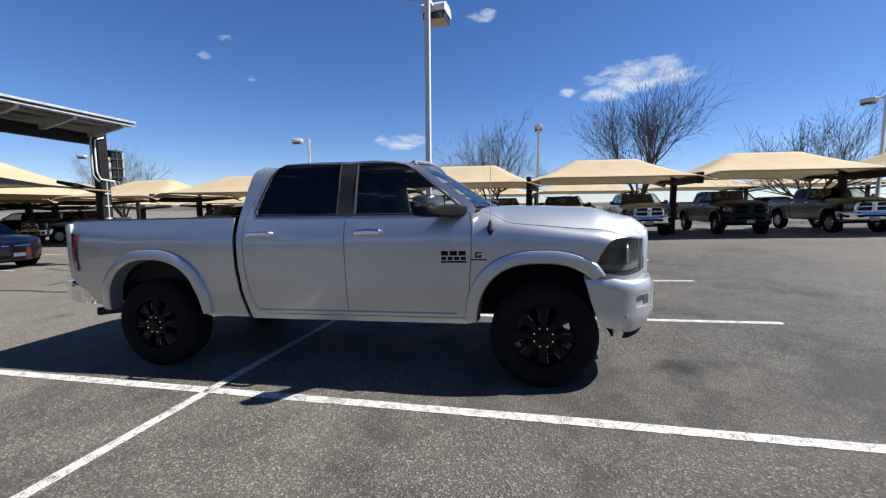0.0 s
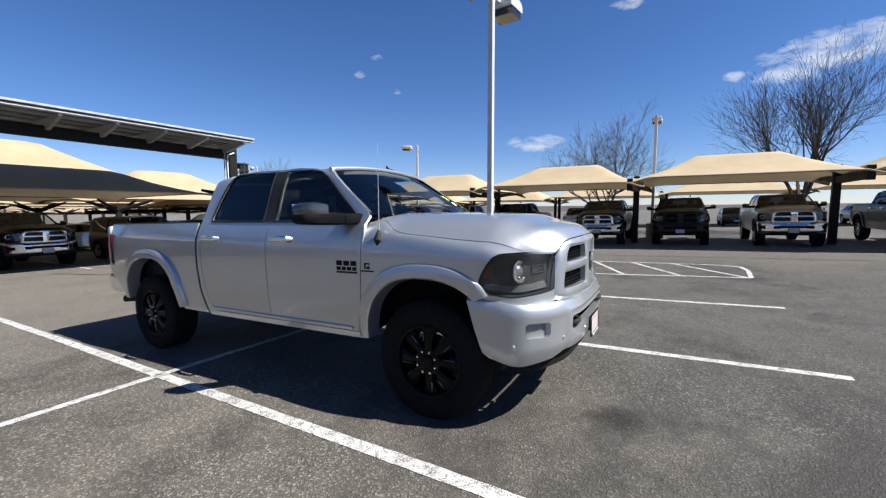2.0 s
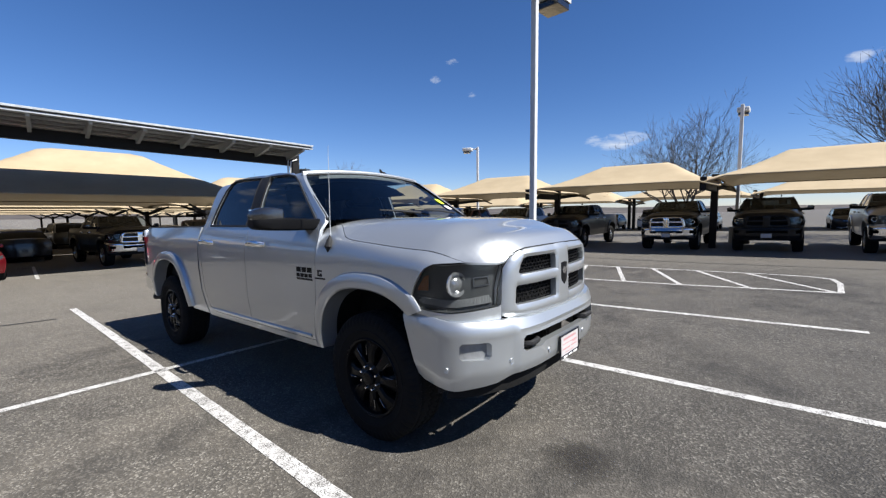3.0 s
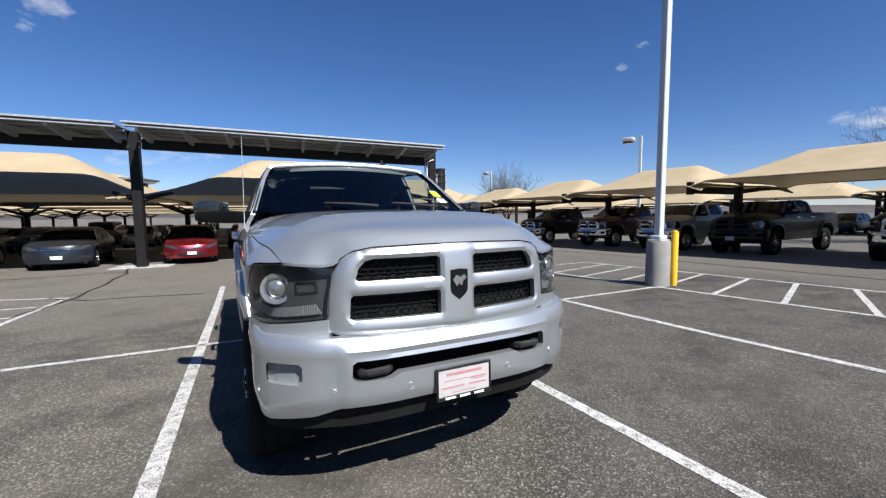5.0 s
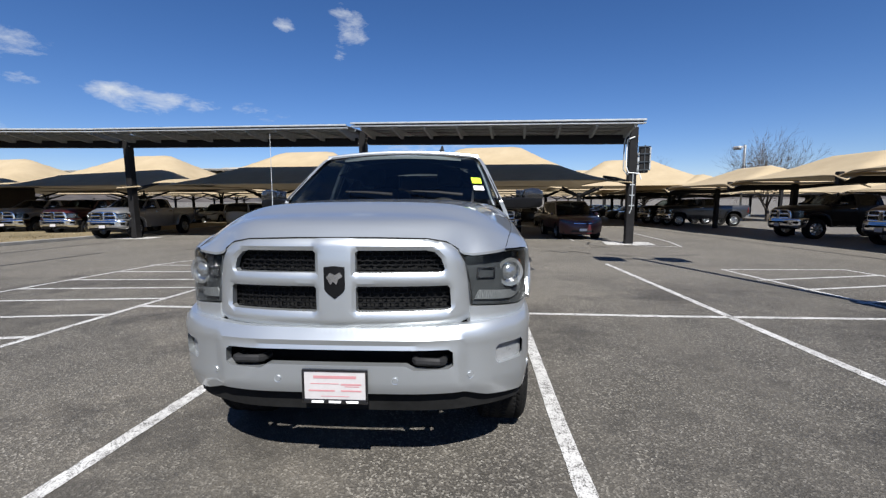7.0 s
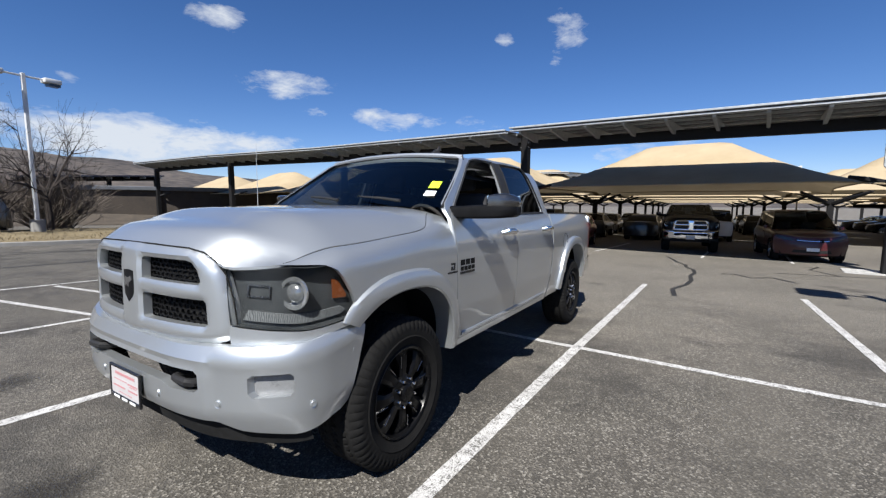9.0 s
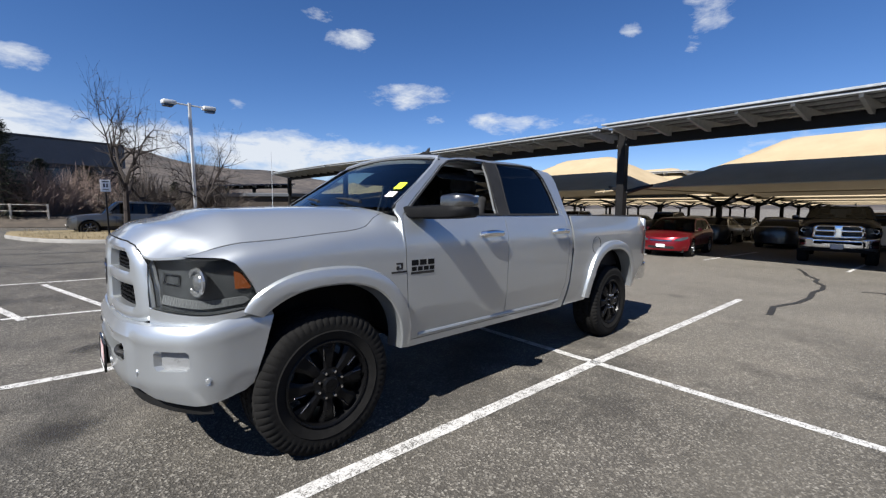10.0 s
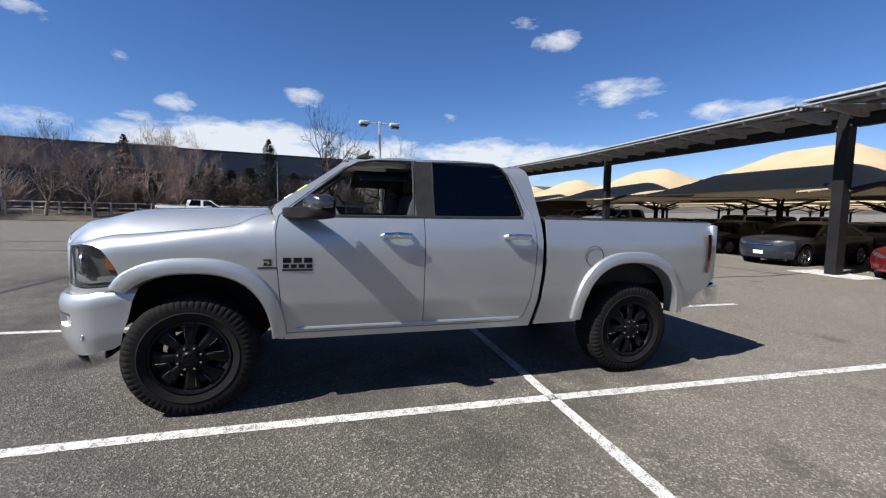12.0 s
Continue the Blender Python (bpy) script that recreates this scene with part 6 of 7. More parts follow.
# ---- parked vehicles ----
SKIP = ("side_badge", "engine_badge", "badge_bar", "aerial", "aerial_base", "sticker", "parking_sensor", "fuel_door", "emblem", "emblem_relief", "print_bar", "hood_gap", "roof_header", "light_strip", "reflector_block", "milled_accent", "lug_nut", "window_seal", "handle_cup", "headliner", "dashboard", "steering_wheel", "cabin_floor", "firewall", "door_lining_top", "axle", "brake_disc", "rocker_under", "wiper", "windscreen_seal", "tow_hook", "belt_trim", "side_molding", "projector_bowl", "bezel", "exhaust_tip", "bed_corner", "air_dam_end", "pillar_trim", "chassis", "fog_lamp", "bed_floor", "bed_inner_wall", "bed_front_wall", "plate_bracket", "mirror_glass", "grille_seam", "projector", "cushion", "grille_backing")


def clone_pickup(m, label, swap, group="pickups under the canopies"):
    """A parked pickup of the same build in another finish."""
    made = {}
    for o in (truck, *truck.children_recursive):
        base = o.name.split(".")[0]
        if base in SKIP or (o.parent and o.parent not in made and o.parent is not None and o is not truck):
            continue
        c = o.copy()
        for key in [k for k in c.keys() if k == "label"]:
            del c[key]
        scene.collection.objects.link(c)
        made[o] = c
        if o is not truck:
            c.parent = made[o.parent]
            c.matrix_parent_inverse = o.matrix_parent_inverse
        if c.type == "MESH":
            for sl in c.material_slots:
                new_mat = swap.get(base) or swap.get(sl.material.name)
                if new_mat:
                    sl.link = "OBJECT"
                    sl.material = new_mat
    root = made[truck]
    root.matrix_world = m
    return tagged(root, label, "pickup truck", group)


def finish(paint_mat, bright):
    d = {"silver_paint": paint_mat, "rim": M_ALLOY, "spokes_face": M_ALLOY, "hub_cap": M_ALLOY, "grille_shell": M_CHROME if bright else paint_mat, "front_bumper": M_CHROME if bright else paint_mat}
    if bright:
        d["grille_insert"] = M_GLOSSBLACK
    else:
        d.update({"rim": M_GLOSSBLACK, "spokes_face": M_GLOSSBLACK})
    return d


M_DKGREY = paint("graphite_paint", (0.05, 0.052, 0.056), 0.4, 0.08)
M_DKBROWN = paint("dark_maroon_paint", (0.050, 0.008, 0.011), 0.0, 0.02, 0.2)
M_LTGREY = paint("pale_silver_paint", (0.33, 0.33, 0.335), 0.5, 0.10)
ROW_Y = [(13.7, M_DKGREY, True, "dark grey pickup with chrome front under a tan canopy"), (9.2, M_BLACKPAINT, False, "black pickup truck parked under a tan canopy"),
         (5.2, M_LTGREY, True, "silver heavy pickup with tow mirrors under a tan canopy"), (1.7, M_BLACKPAINT, False, "black pickup with blacked-out front under a tan canopy"),
         (-1.4, M_BLACKPAINT, True, "black pickup with chrome grille and bumper"), (-5.9, M_BLACKPAINT, False, "black crew-cab pickup parked beside the aisle"),
         (-9.1, M_LTGREY, True, "silver pickup with chrome bumper beside the aisle"), (-12.65, M_MAROON, True, "maroon pickup with chrome bumper beside the aisle"),
         (-17.4, M_BLACKPAINT, True, "black pickup with chrome bumper beside the aisle"), (-29.0, M_DKGREY, True, "dark grey pickup with chrome grille"),
         (-32.4, M_BLACKPAINT, True, "black pickup with chrome grille")]
for x, mat, bright, lab in ROW_Y:
    clone_pickup(on_lot(x, 16.25 + 0.02 * x, -90), lab, finish(mat, bright))
clone_pickup(on_lot(-18.2, 2.15, 3), "dark pickup with bright chrome grille under the canopy", finish(M_BLACKPAINT, True))
clone_pickup(on_lot(-16.6, -16.8, 4), "silver pickup truck behind a dark steel column", finish(M_LTGREY, True))
clone_pickup(on_lot(-18.2, -21.0, 4), "maroon pickup truck under a tan canopy", finish(M_MAROON, True))
clone_pickup(on_lot(-18.8, -24.6, 4), "pale silver pickup truck under a tan canopy", finish(M_LTGREY, True))
clone_pickup(on_lot(6.5, -33.7, 186), "white pickup truck parked beyond the grass strip", finish(M_WHITEPAINT, True), "vehicles beyond the grass strip")


def build_car(name, label, category, paint_mat, W=0.90, front=0.92, wb=2.70, rear=1.0, r=0.33, z0=0.22, shoulder=((-3.6, 0.98), (-2.7, 0.98), (-0.6, 0.93), (0.4, 0.82), (0.9, 0.68)),
              ws=(-0.30, -1.15), rg=(-2.75, -3.35), roof=1.45, roof_w=0.56, suv=False, m=None, group="cars under the canopies", alloy=True):
    """A parked car: x forward from the front axle. ws and rg: where windscreen and rear glass meet body and roof."""
    root = thing(name, label, category, group, m=m)
    xf, xr = front, -wb - rear
    xn, xt = front - 0.42, xr + 0.36
    sh = list(shoulder)

    def zs(x):
        return interp(x, sh)

    def sy(x, z):
        t = (z - z0) / max(0.2, zs(x) - z0)
        y = W * interp(t, [(-0.1, 0.90), (0.0, 0.93), (0.35, 0.99), (0.62, 1.0), (0.88, 0.975), (1.0, 0.93)])
        if x > 0.2:
            y -= W * 0.10 * ((x - 0.2) / (xf - 0.2)) ** 2
        if x < -wb:
            y -= W * 0.08 * ((-wb - x) / rear) ** 2
        return y
    ar = r + 0.055
    out = [(xn, z0 + 0.03)]
    out += arch(0, r, ar, ar, 12, 168, 16, 2.0) + arch(-wb, r, ar, ar, 12, 168, 16, 2.0)
    out += [(xt, z0 + 0.06)] + [(x, zs(x)) for x in steps(xt, xn, 18)]
    for s in (1, -1):
        part("body_side", panel_bm(out, lambda x, z: (x, sy(x, z), z), 0.09, (), 0.02, s), paint_mat, root)
        for xx in (ws[1] + 0.12, ):
            pts = [Vector((xx + 0.02 * math.sin(k), s * (sy(xx, z) + 0.001), z)) for k, z in enumerate(steps(z0 + 0.06, zs(xx) - 0.02, 5))]
            part("door_seam", tube(pts, 0.006, 4), M_DARK, root)
        part("door_handle", box((ws[1] - 0.28, s * (sy(-1.2, 0.8)) - 0.02, zs(-1.2) - 0.13), (ws[1] - 0.10, s * sy(-1.2, 0.8) + 0.02, zs(-1.2) - 0.095), 0.01), paint_mat, root)

    def nose(u, z):
        t = (z - z0) / (zs(xn) - z0)
        return (xn + (xf - xn) * (1 - abs(u) ** 2.6) - 0.10 * t ** 3 * (1 - abs(u) ** 2) - 0.05 * (1 - t) ** 2, u * sy(xn, z), z - (zs(xn) - zs(xf)) * max(0, t) * (1 - abs(u) ** 2) * 0.8)

    def tail(u, z):
        t = (z - z0) / (zs(xt) - z0)
        return (xt - (xt - xr) * (1 - abs(u) ** 3) + 0.06 * t ** 3, u * sy(xt, z), z)
    us = steps(-1, 1, 20)
    part("nose", grid_bm(nose, us, steps(z0 + 0.02, zs(xn), 8), True), paint_mat, root)
    part("tail", grid_bm(tail, us, steps(z0 + 0.04, zs(xt), 6)), paint_mat, root)

    def deck(xa, end):
        def fn(u, t):
            e = end(u)
            x = xa + (e[0] - xa) * t
            y = u * (sy(xa, zs(xa)) * (1 - t) + abs(e[1] / u if u else sy(xn, zs(xn))) * t)
            c = 0.055 * (1 - u * u) * (1 - t ** 3)
            z = zs(x) * (1 - t ** 6) + e[2] * t ** 6 + c
            return (x, y, z)
        return fn
    part("hood", grid_bm(deck(ws[0] - 0.05, lambda u: nose(u, zs(xn))), us, steps(0, 1, 12)), paint_mat, root)
    part("boot_lid", grid_bm(deck(rg[1] + 0.02 if not suv else xt + 0.1, lambda u: tail(u, zs(xt))), us, steps(0, 1, 6), True), paint_mat, root)
    # cabin
    za = zs(-1.2) - 0.02
    def gy(x, z):
        t = min(1, max(0, (z - za) / (roof - 0.06 - za)))
        return sy(x, zs(x)) * (1 - t) * 0.985 + (roof_w + 0.10) * t
    prof = [(ws[0], zs(ws[0]) - 0.01), ((ws[0] + ws[1]) / 2, (zs(ws[0]) + roof) / 2 + 0.01), (ws[1], roof - 0.05), (ws[1] - 0.3, roof - 0.015), ((ws[1] + rg[0]) / 2, roof), (rg[0], roof - 0.045), ((rg[0] + rg[1]) / 2, (roof + zs(rg[1])) / 2 + 0.02), (rg[1], zs(rg[1]) - 0.01)]
    win = [(ws[0] - 0.22, za + 0.04), (ws[1] - 0.04, roof - 0.11), (ws[1] - 0.35, roof - 0.085), (rg[0] + 0.05, roof - 0.11), (rg[1] + 0.32, za + 0.06)]
    for s in (1, -1):
        part("cabin_side", panel_bm(prof, lambda x, z: (x, gy(x, z), z), 0.09, (win,), 0.02, s), paint_mat, root)
        part("side_glass", panel_bm(win, lambda x, z: (x, gy(x, z) - 0.012, z), 0.15, (), 0, s), M_TINT if suv else M_GLASS, root)
        mid = (ws[1] + rg[0]) / 2
        part("door_pillar", panel_bm([(mid - 0.05, za + 0.02), (mid + 0.05, za + 0.02), (mid + 0.04, roof - 0.07), (mid - 0.04, roof - 0.07)], lambda x, z: (x, gy(x, z) + 0.002, z), 0.1, (), 0, s), M_TRIM, root)
        bm = bmesh.new()
        add_box(bm, (ws[0] - 0.42, s * (sy(-0.7, 0.9) + 0.02) - 0.10 * (s < 0), za + 0.02), (ws[0] - 0.28, s * (sy(-0.7, 0.9) + 0.02) + 0.12 * (s > 0), za + 0.14), 0.03, 2)
        part("door_mirror", bm, paint_mat, root)

    def top(u, t):
        x = interp(t, [(k / 7, p[0]) for k, p in enumerate(prof)])
        z = interp(t, [(k / 7, p[1]) for k, p in enumerate(prof)])
        return (x + 0.06 * (1 - u * u) * (1 if t < 0.3 else 0), u * gy(x, z) * 0.995, z + 0.03 * (1 - u * u))
    part("windscreen", grid_bm(top, steps(-1, 1, 8), steps(0.0, 2 / 7, 5)), M_GLASS, root)
    part("roof", grid_bm(top, steps(-1, 1, 10), steps(2 / 7, 5 / 7, 8)), paint_mat, root)
    part("rear_glass", grid_bm(top, steps(-1, 1, 8), steps(5 / 7, 1, 5)), M_TINT, root)
    part("cabin_floor", box((rg[0], -W * 0.85, z0 + 0.05), (ws[0] - 0.3, W * 0.85, za - 0.25)), M_DASH, root)
    for y in (0.36, -0.36):
        part("seat", box((-1.60, y - 0.22, za - 0.3), (-1.45, y + 0.22, za + 0.28), 0.06, 2), M_SEAT, root)
    # nose details
    def on_nose(name, pts, mat, s, off=0.006, lab=""):
        return part(name, panel_bm([(a, z) for a, z in pts], lambda a, z: tuple(Vector(nose(a, z)) + Vector((off, off * 0.6, 0))), 0.06, (), 0.012, s, (-1, 0, 0)), mat, root, lab)
    h = zs(xn)
    for s in (1, -1):
        on_nose("headlamp", [(0.50, h - 0.16), (0.72, h - 0.17), (0.96, h - 0.10), (0.99, h - 0.03), (0.80, h - 0.035), (0.52, h - 0.09)], M_HOUSING, s)
    on_nose("upper_grille", [(-0.42, h - 0.17), (0.42, h - 0.17), (0.46, h - 0.09), (-0.46, h - 0.09)], M_GLOSSBLACK, 1)
    on_nose("grille_bar", [(-0.42, h - 0.140), (0.42, h - 0.140), (0.43, h - 0.118), (-0.43, h - 0.118)], M_CHROME if alloy else M_TRIM, 1, 0.02)
    on_nose("lower_intake", [(-0.55, z0 + 0.10), (0.55, z0 + 0.10), (0.48, z0 + 0.21), (-0.48, z0 + 0.21)], M_TRIM, 1)
    on_nose("licence_plate", [(-0.17, z0 + 0.17), (0.17, z0 + 0.17), (0.17, z0 + 0.30), (-0.17, z0 + 0.30)], M_STICKER_W, 1, 0.03)
    part("underbody", box((xr + 0.3, -W * 0.8, z0 - 0.04), (xf - 0.3, W * 0.8, z0 + 0.14)), M_DARK, root)
    for s in (1, -1):
        for wx in (0.0, -wb):
            bm = bmesh.new()
            add_lathe(bm, [(0.0, s * (W - 0.25)), (ar + 0.02, s * (W - 0.25)), (ar + 0.02, s * (W - 0.06))], 28)
            bmesh.ops.translate(bm, verts=bm.verts, vec=(wx, 0, r))
            part("wheel_well", bm, M_DARK, root)
            build_wheel(root, wx, s, r=r, width=0.21, rim_r=r * 0.68, y_out=W - 0.01, spokes=7, rim_mat=M_ALLOY if alloy else M_GLOSSBLACK, chunky=False)
    return root


SEDAN = dict()
MUSCLE = dict(W=0.95, front=0.95, wb=3.05, rear=1.05, r=0.36, roof=1.46, shoulder=((-4.1, 1.05), (-3.0, 1.03), (-0.6, 0.98), (0.4, 0.90), (0.95, 0.80)), ws=(-0.45, -1.35), rg=(-2.85, -3.6))
VAN = dict(W=0.98, front=0.95, wb=3.05, rear=1.1, r=0.36, z0=0.24, roof=1.74, roof_w=0.62, suv=True, shoulder=((-4.2, 1.10), (-2.7, 1.08), (-0.6, 1.05), (0.4, 0.96), (0.95, 0.80)), ws=(-0.25, -1.15), rg=(-3.75, -4.0))
SUV = dict(W=0.96, front=0.90, wb=3.04, rear=1.1, r=0.39, z0=0.30, roof=1.80, roof_w=0.64, suv=True, shoulder=((-4.2, 1.16), (-2.7, 1.14), (-0.6, 1.10), (0.4, 1.03), (0.90, 0.93)), ws=(-0.50, -1.20), rg=(-3.65, -3.95))
red_car = build_car("sedan_car", "red four-door sedan parked under a tan canopy", "car", M_REDPAINT, m=on_lot(-16.1, -2.5, 3), **SEDAN)
blue_car = build_car("muscle_car", "dark blue four-door muscle car with silver wheels", "car", M_NAVY, m=on_lot(-16.4, -6.45, 3), **MUSCLE)
van_car = build_car("minivan", "very dark maroon minivan with chrome grille strip", "minivan", M_DKBROWN, m=on_lot(-16.7, 5.6, 2), **VAN)
black_car = build_car("sedan_car", "black sedan in the shade of a canopy", "car", M_BLACKPAINT, m=on_lot(-18.0, -10.4, 3), **SEDAN)
grey_suv = build_car("sport_utility_car", "dark grey sport utility car beyond the grass strip", "car", M_GREYPAINT, m=on_lot(-0.10, -25.6, 0), group="vehicles beyond the grass strip", alloy=False, **SUV)
grey_car = build_car("sedan_car", "pale silver sedan far off on the lot", "car", M_LTGREY, m=on_lot(-29.5, 6.5, 180), **SEDAN)
white_suv = build_car("sport_utility_car", "white sport utility car far off on the lot", "car", M_WHITEPAINT, m=on_lot(-30.0, 3.2, 180), **SUV)
rnd = random.Random(5)
kinds = [black_car, blue_car, grey_suv, grey_car, white_suv, black_car, van_car, red_car]
spots = []
for xx, face in ((-27.6, 180), (-30.0, 0), (-39.5, 180), (-42.5, 0)):
    for k in range(13):
        spots.append((xx + (-0.10 * (3.2 * k)) * 1.0, 9.5 - 3.25 * k, face))
for xx in range(12):
    spots.append((22 - 4.1 * xx, 36.5, -90))
for k in range(9):
    spots.append((-40 - 3.2 * k, 17.2 + 0.02 * (-40 - 3.2 * k), -90))
for x, y, face in spots:
    if rnd.random() < (0.15 if x > -35 else 0.35) or abs(x + 29.5) < 3.0 and y > 1.5:
        continue
    k = rnd.choice([0, 0, 1, 1, 2, 3, 4, 5, 6, 0, 1])
    c = copy_thing(kinds[k], on_lot(x + rnd.uniform(-0.4, 0.4), y, face + rnd.uniform(-2, 2)))
    c["group"] = "cars on the far lot"


# ---- trees ----
def tree_meshes(seed, height, trunk_r, spread, levels, twigs, up=0.35, trunk_share=0.28, fork=3, thin=0.006, taper=(0.50, 0.72)):
    """Trunk and limbs, and the fine twigs, of a bare tree as two meshes."""
    rng = random.Random(seed)
    limbs, fine = bmesh.new(), bmesh.new()

    def grow(p, d, length, r, depth):
        n = 5 if depth < 2 else 4 if depth < 4 else 3
        pts, rad = [p.copy()], [r]
        for k in range(n):
            d = (d + Vector((rng.uniform(-1, 1), rng.uniform(-1, 1), rng.uniform(-0.5, 1.0) if up > 0.1 else rng.uniform(-0.8, 0.8))) * (0.10 if depth == 0 else 0.17) + Vector((0, 0, 0.03 * up))).normalized()
            p = p + d * length / n
            pts.append(p.copy())
            rad.append(max(r * (1 - (0.32 if depth == 0 else 0.55) * (k + 1) / n), thin))
        add_tube(limbs if depth < levels - 1 else fine, pts, rad, 8 if depth == 0 else 5 if depth < 3 else 3, cap=depth == 0)
        if depth >= levels:
            return
        kids = fork + 1 if depth == 0 else (fork + 1 if depth < levels - 1 else twigs)
        for j in range(kids):
            t = 1.0 if j == 0 and depth < levels - 1 else rng.uniform(0.35 if depth else 0.72, 1.0)
            k = min(n - 1, int(t * n))
            q = pts[k].lerp(pts[k + 1], t * n - k)
            ang = rng.uniform(0.35, 0.85) * spread
            axis = d.orthogonal().normalized()
            axis.rotate(Matrix.Rotation(rng.uniform(0, 2 * math.pi) if depth else 2 * math.pi * j / kids + rng.uniform(-0.4, 0.4), 3, d))
            nd = d.copy()
            nd.rotate(Matrix.Rotation(ang if j or depth == 0 else ang * 0.4, 3, axis))
            nd = (nd + Vector((0, 0, up * 0.5))).normalized()
            grow(q, nd, length * rng.uniform(0.62, 0.86) if depth else height * rng.uniform(0.28, 0.36), rad[k] * rng.uniform(*taper), depth + 1)
    grow(Vector((0, 0, -0.1)), Vector((0, 0, 1)), height * trunk_share, trunk_r, 0)
    return limbs, fine


def make_tree(x, y, seed, height, width, trunk_r=0.16, spread=1.0, levels=5, twigs=4, bark=None, label="bare leafless tree with fine upright twigs", up=0.35, share=0.28, yaw=0, dz=0.0, fork=3, taper=(0.50, 0.72)):
    t = thing("tree", label, "tree", "bare trees", m=pose(x, y, gz(x) + dz, 0, 0, yaw))
    a, b = tree_meshes(seed, height, trunk_r, spread, levels, twigs, up, share, fork, taper=taper)
    top = max(v.co.z for q in (a, b) for v in q.verts)
    rad = sorted(math.hypot(v.co.x, v.co.y) for v in b.verts)[int(len(b.verts) * 0.97)]
    for q in (a, b):
        for v in q.verts:
            v.co.x *= width / 2 / rad
            v.co.y *= width / 2 / rad
            v.co.z *= height / top
    part("trunk", a, bark or M_BARK, t)
    part("crown", b, bark or M_BARK, t)
    return t


tree_a = make_tree(-2.5, 27.0, 3, 8.8, 9.0, 0.24, 1.12, 5, 3, bark=M_BARK_GREY, share=0.20, up=0.16, fork=4, taper=(0.55, 0.70))
tree_b = make_tree(7.6, 27.0, 8, 10.6, 10.0, 0.32, 1.12, 5, 3, bark=M_BARK_GREY, share=0.17, up=0.16, fork=4, taper=(0.55, 0.70))
tree_c = make_tree(18.2, 27.0, 12, 8.7, 9.4, 0.26, 1.12, 5, 3, bark=M_BARK_GREY, share=0.19, up=0.16, fork=4, taper=(0.55, 0.70))
copy_thing(tree_a, pose(-36.5, 27.5, gz(-36.5), 0, 0, 140))
copy_thing(tree_c, pose(-62, 27.0, gz(-62), 0, 0, 60))
copy_thing(tree_c, pose(28.5, 27.0, gz(28), 0, 0, 200))
young_a = make_tree(-1.57, -24.0, 21, 8.6, 6.4, 0.32, 1.45, 5, 3, M_BARK_DARK, label="young bare tree on a dry grass strip", share=0.37, up=0.05, taper=(0.62, 0.80))
young_b = make_tree(-5.66, -25.6, 33, 7.0, 6.6, 0.27, 1.5, 5, 3, M_BARK_DARK, label="young bare tree beside a lamp post", share=0.30, up=0.0, taper=(0.62, 0.80))
red_a = make_tree(17.6, -38.0, 41, 7.2, 7.6, 0.20, 1.25, 5, 7, M_BARK_RED, "bare tree with reddish twigs before a dark building", 0.3, 0.22)
red_b = make_tree(13.6, -38.5, 47, 8.8, 7.6, 0.22, 1.2, 5, 7, M_BARK_RED, "bare tree with reddish twigs before a dark building", 0.35, 0.22)
for k, (x, y, yaw) in enumerate(((21.2, -38.5, 30), (28.5, -38.5, 120), (24.6, -39.0, 220), (33.5, -39.5, 10), (11.6, -39.0, 300))):
    copy_thing(red_a if k % 2 else red_b, pose(x, y, gz(x), 0, 0, yaw))


def make_shrub(x, y, seed, h, bark, label):
    t = thing("shrub", label, "shrub", "bare shrubs", m=pose(x, y, gz(x)))
    rng = random.Random(seed)
    bm = bmesh.new()
    for k in range(330):
        a, tilt = rng.uniform(0, 2 * math.pi), rng.uniform(0.0, 1.15)
        d = Vector((math.cos(a) * math.sin(tilt), math.sin(a) * math.sin(tilt), math.cos(tilt)))
        L = h * rng.uniform(0.5, 1.0)
        p = Vector((rng.uniform(-0.5, 0.5) * h * 0.4, rng.uniform(-0.5, 0.5) * h * 0.4, 0))
        mid = p + d * L * 0.5 + Vector((rng.uniform(-0.1, 0.1), rng.uniform(-0.1, 0.1), 0.05)) * h * 0.4
        end = p + d * L + Vector((rng.uniform(-0.1, 0.1), rng.uniform(-0.1, 0.1), 0.12)) * h * 0.6
        add_tube(bm, [p, mid, end], [0.024, 0.015, 0.007], 3, cap=False)
        for j in range(4):
            q = mid.lerp(end, rng.uniform(0, 0.8))
            e = q + (d + Vector((rng.uniform(-1, 1), rng.uniform(-1, 1), rng.uniform(-0.2, 0.8))) * 0.8).normalized() * h * rng.uniform(0.12, 0.28)
            add_tube(bm, [q, e], [0.010, 0.006], 3, cap=False)
    part("crown", bm, bark, t)
    return t


shrub_a = make_shrub(-3.2, -28.5, 7, 3.6, M_BARK, "tangled bare shrub behind a grass strip")
shrub_b = make_shrub(2.0, -41.0, 9, 4.8, M_BARK_RED, "brownish bare shrub before a dark building")
for k, (x, y, s) in enumerate(((-6.5, -28.5, 0), (-0.5, -44, 1), (4.5, -42.5, 1), (7.5, -43, 1), (10.0, -45, 0), (-3.5, -46, 1), (-7.5, -47, 0), (-11, -46, 1), (12.5, -44.5, 1), (-15, -48, 0), (16.5, -43, 1), (20, -42, 0), (27, -41, 1))):
    copy_thing((shrub_a, shrub_b)[s], pose(x, y, gz(x), 0, 0, 67 * k))


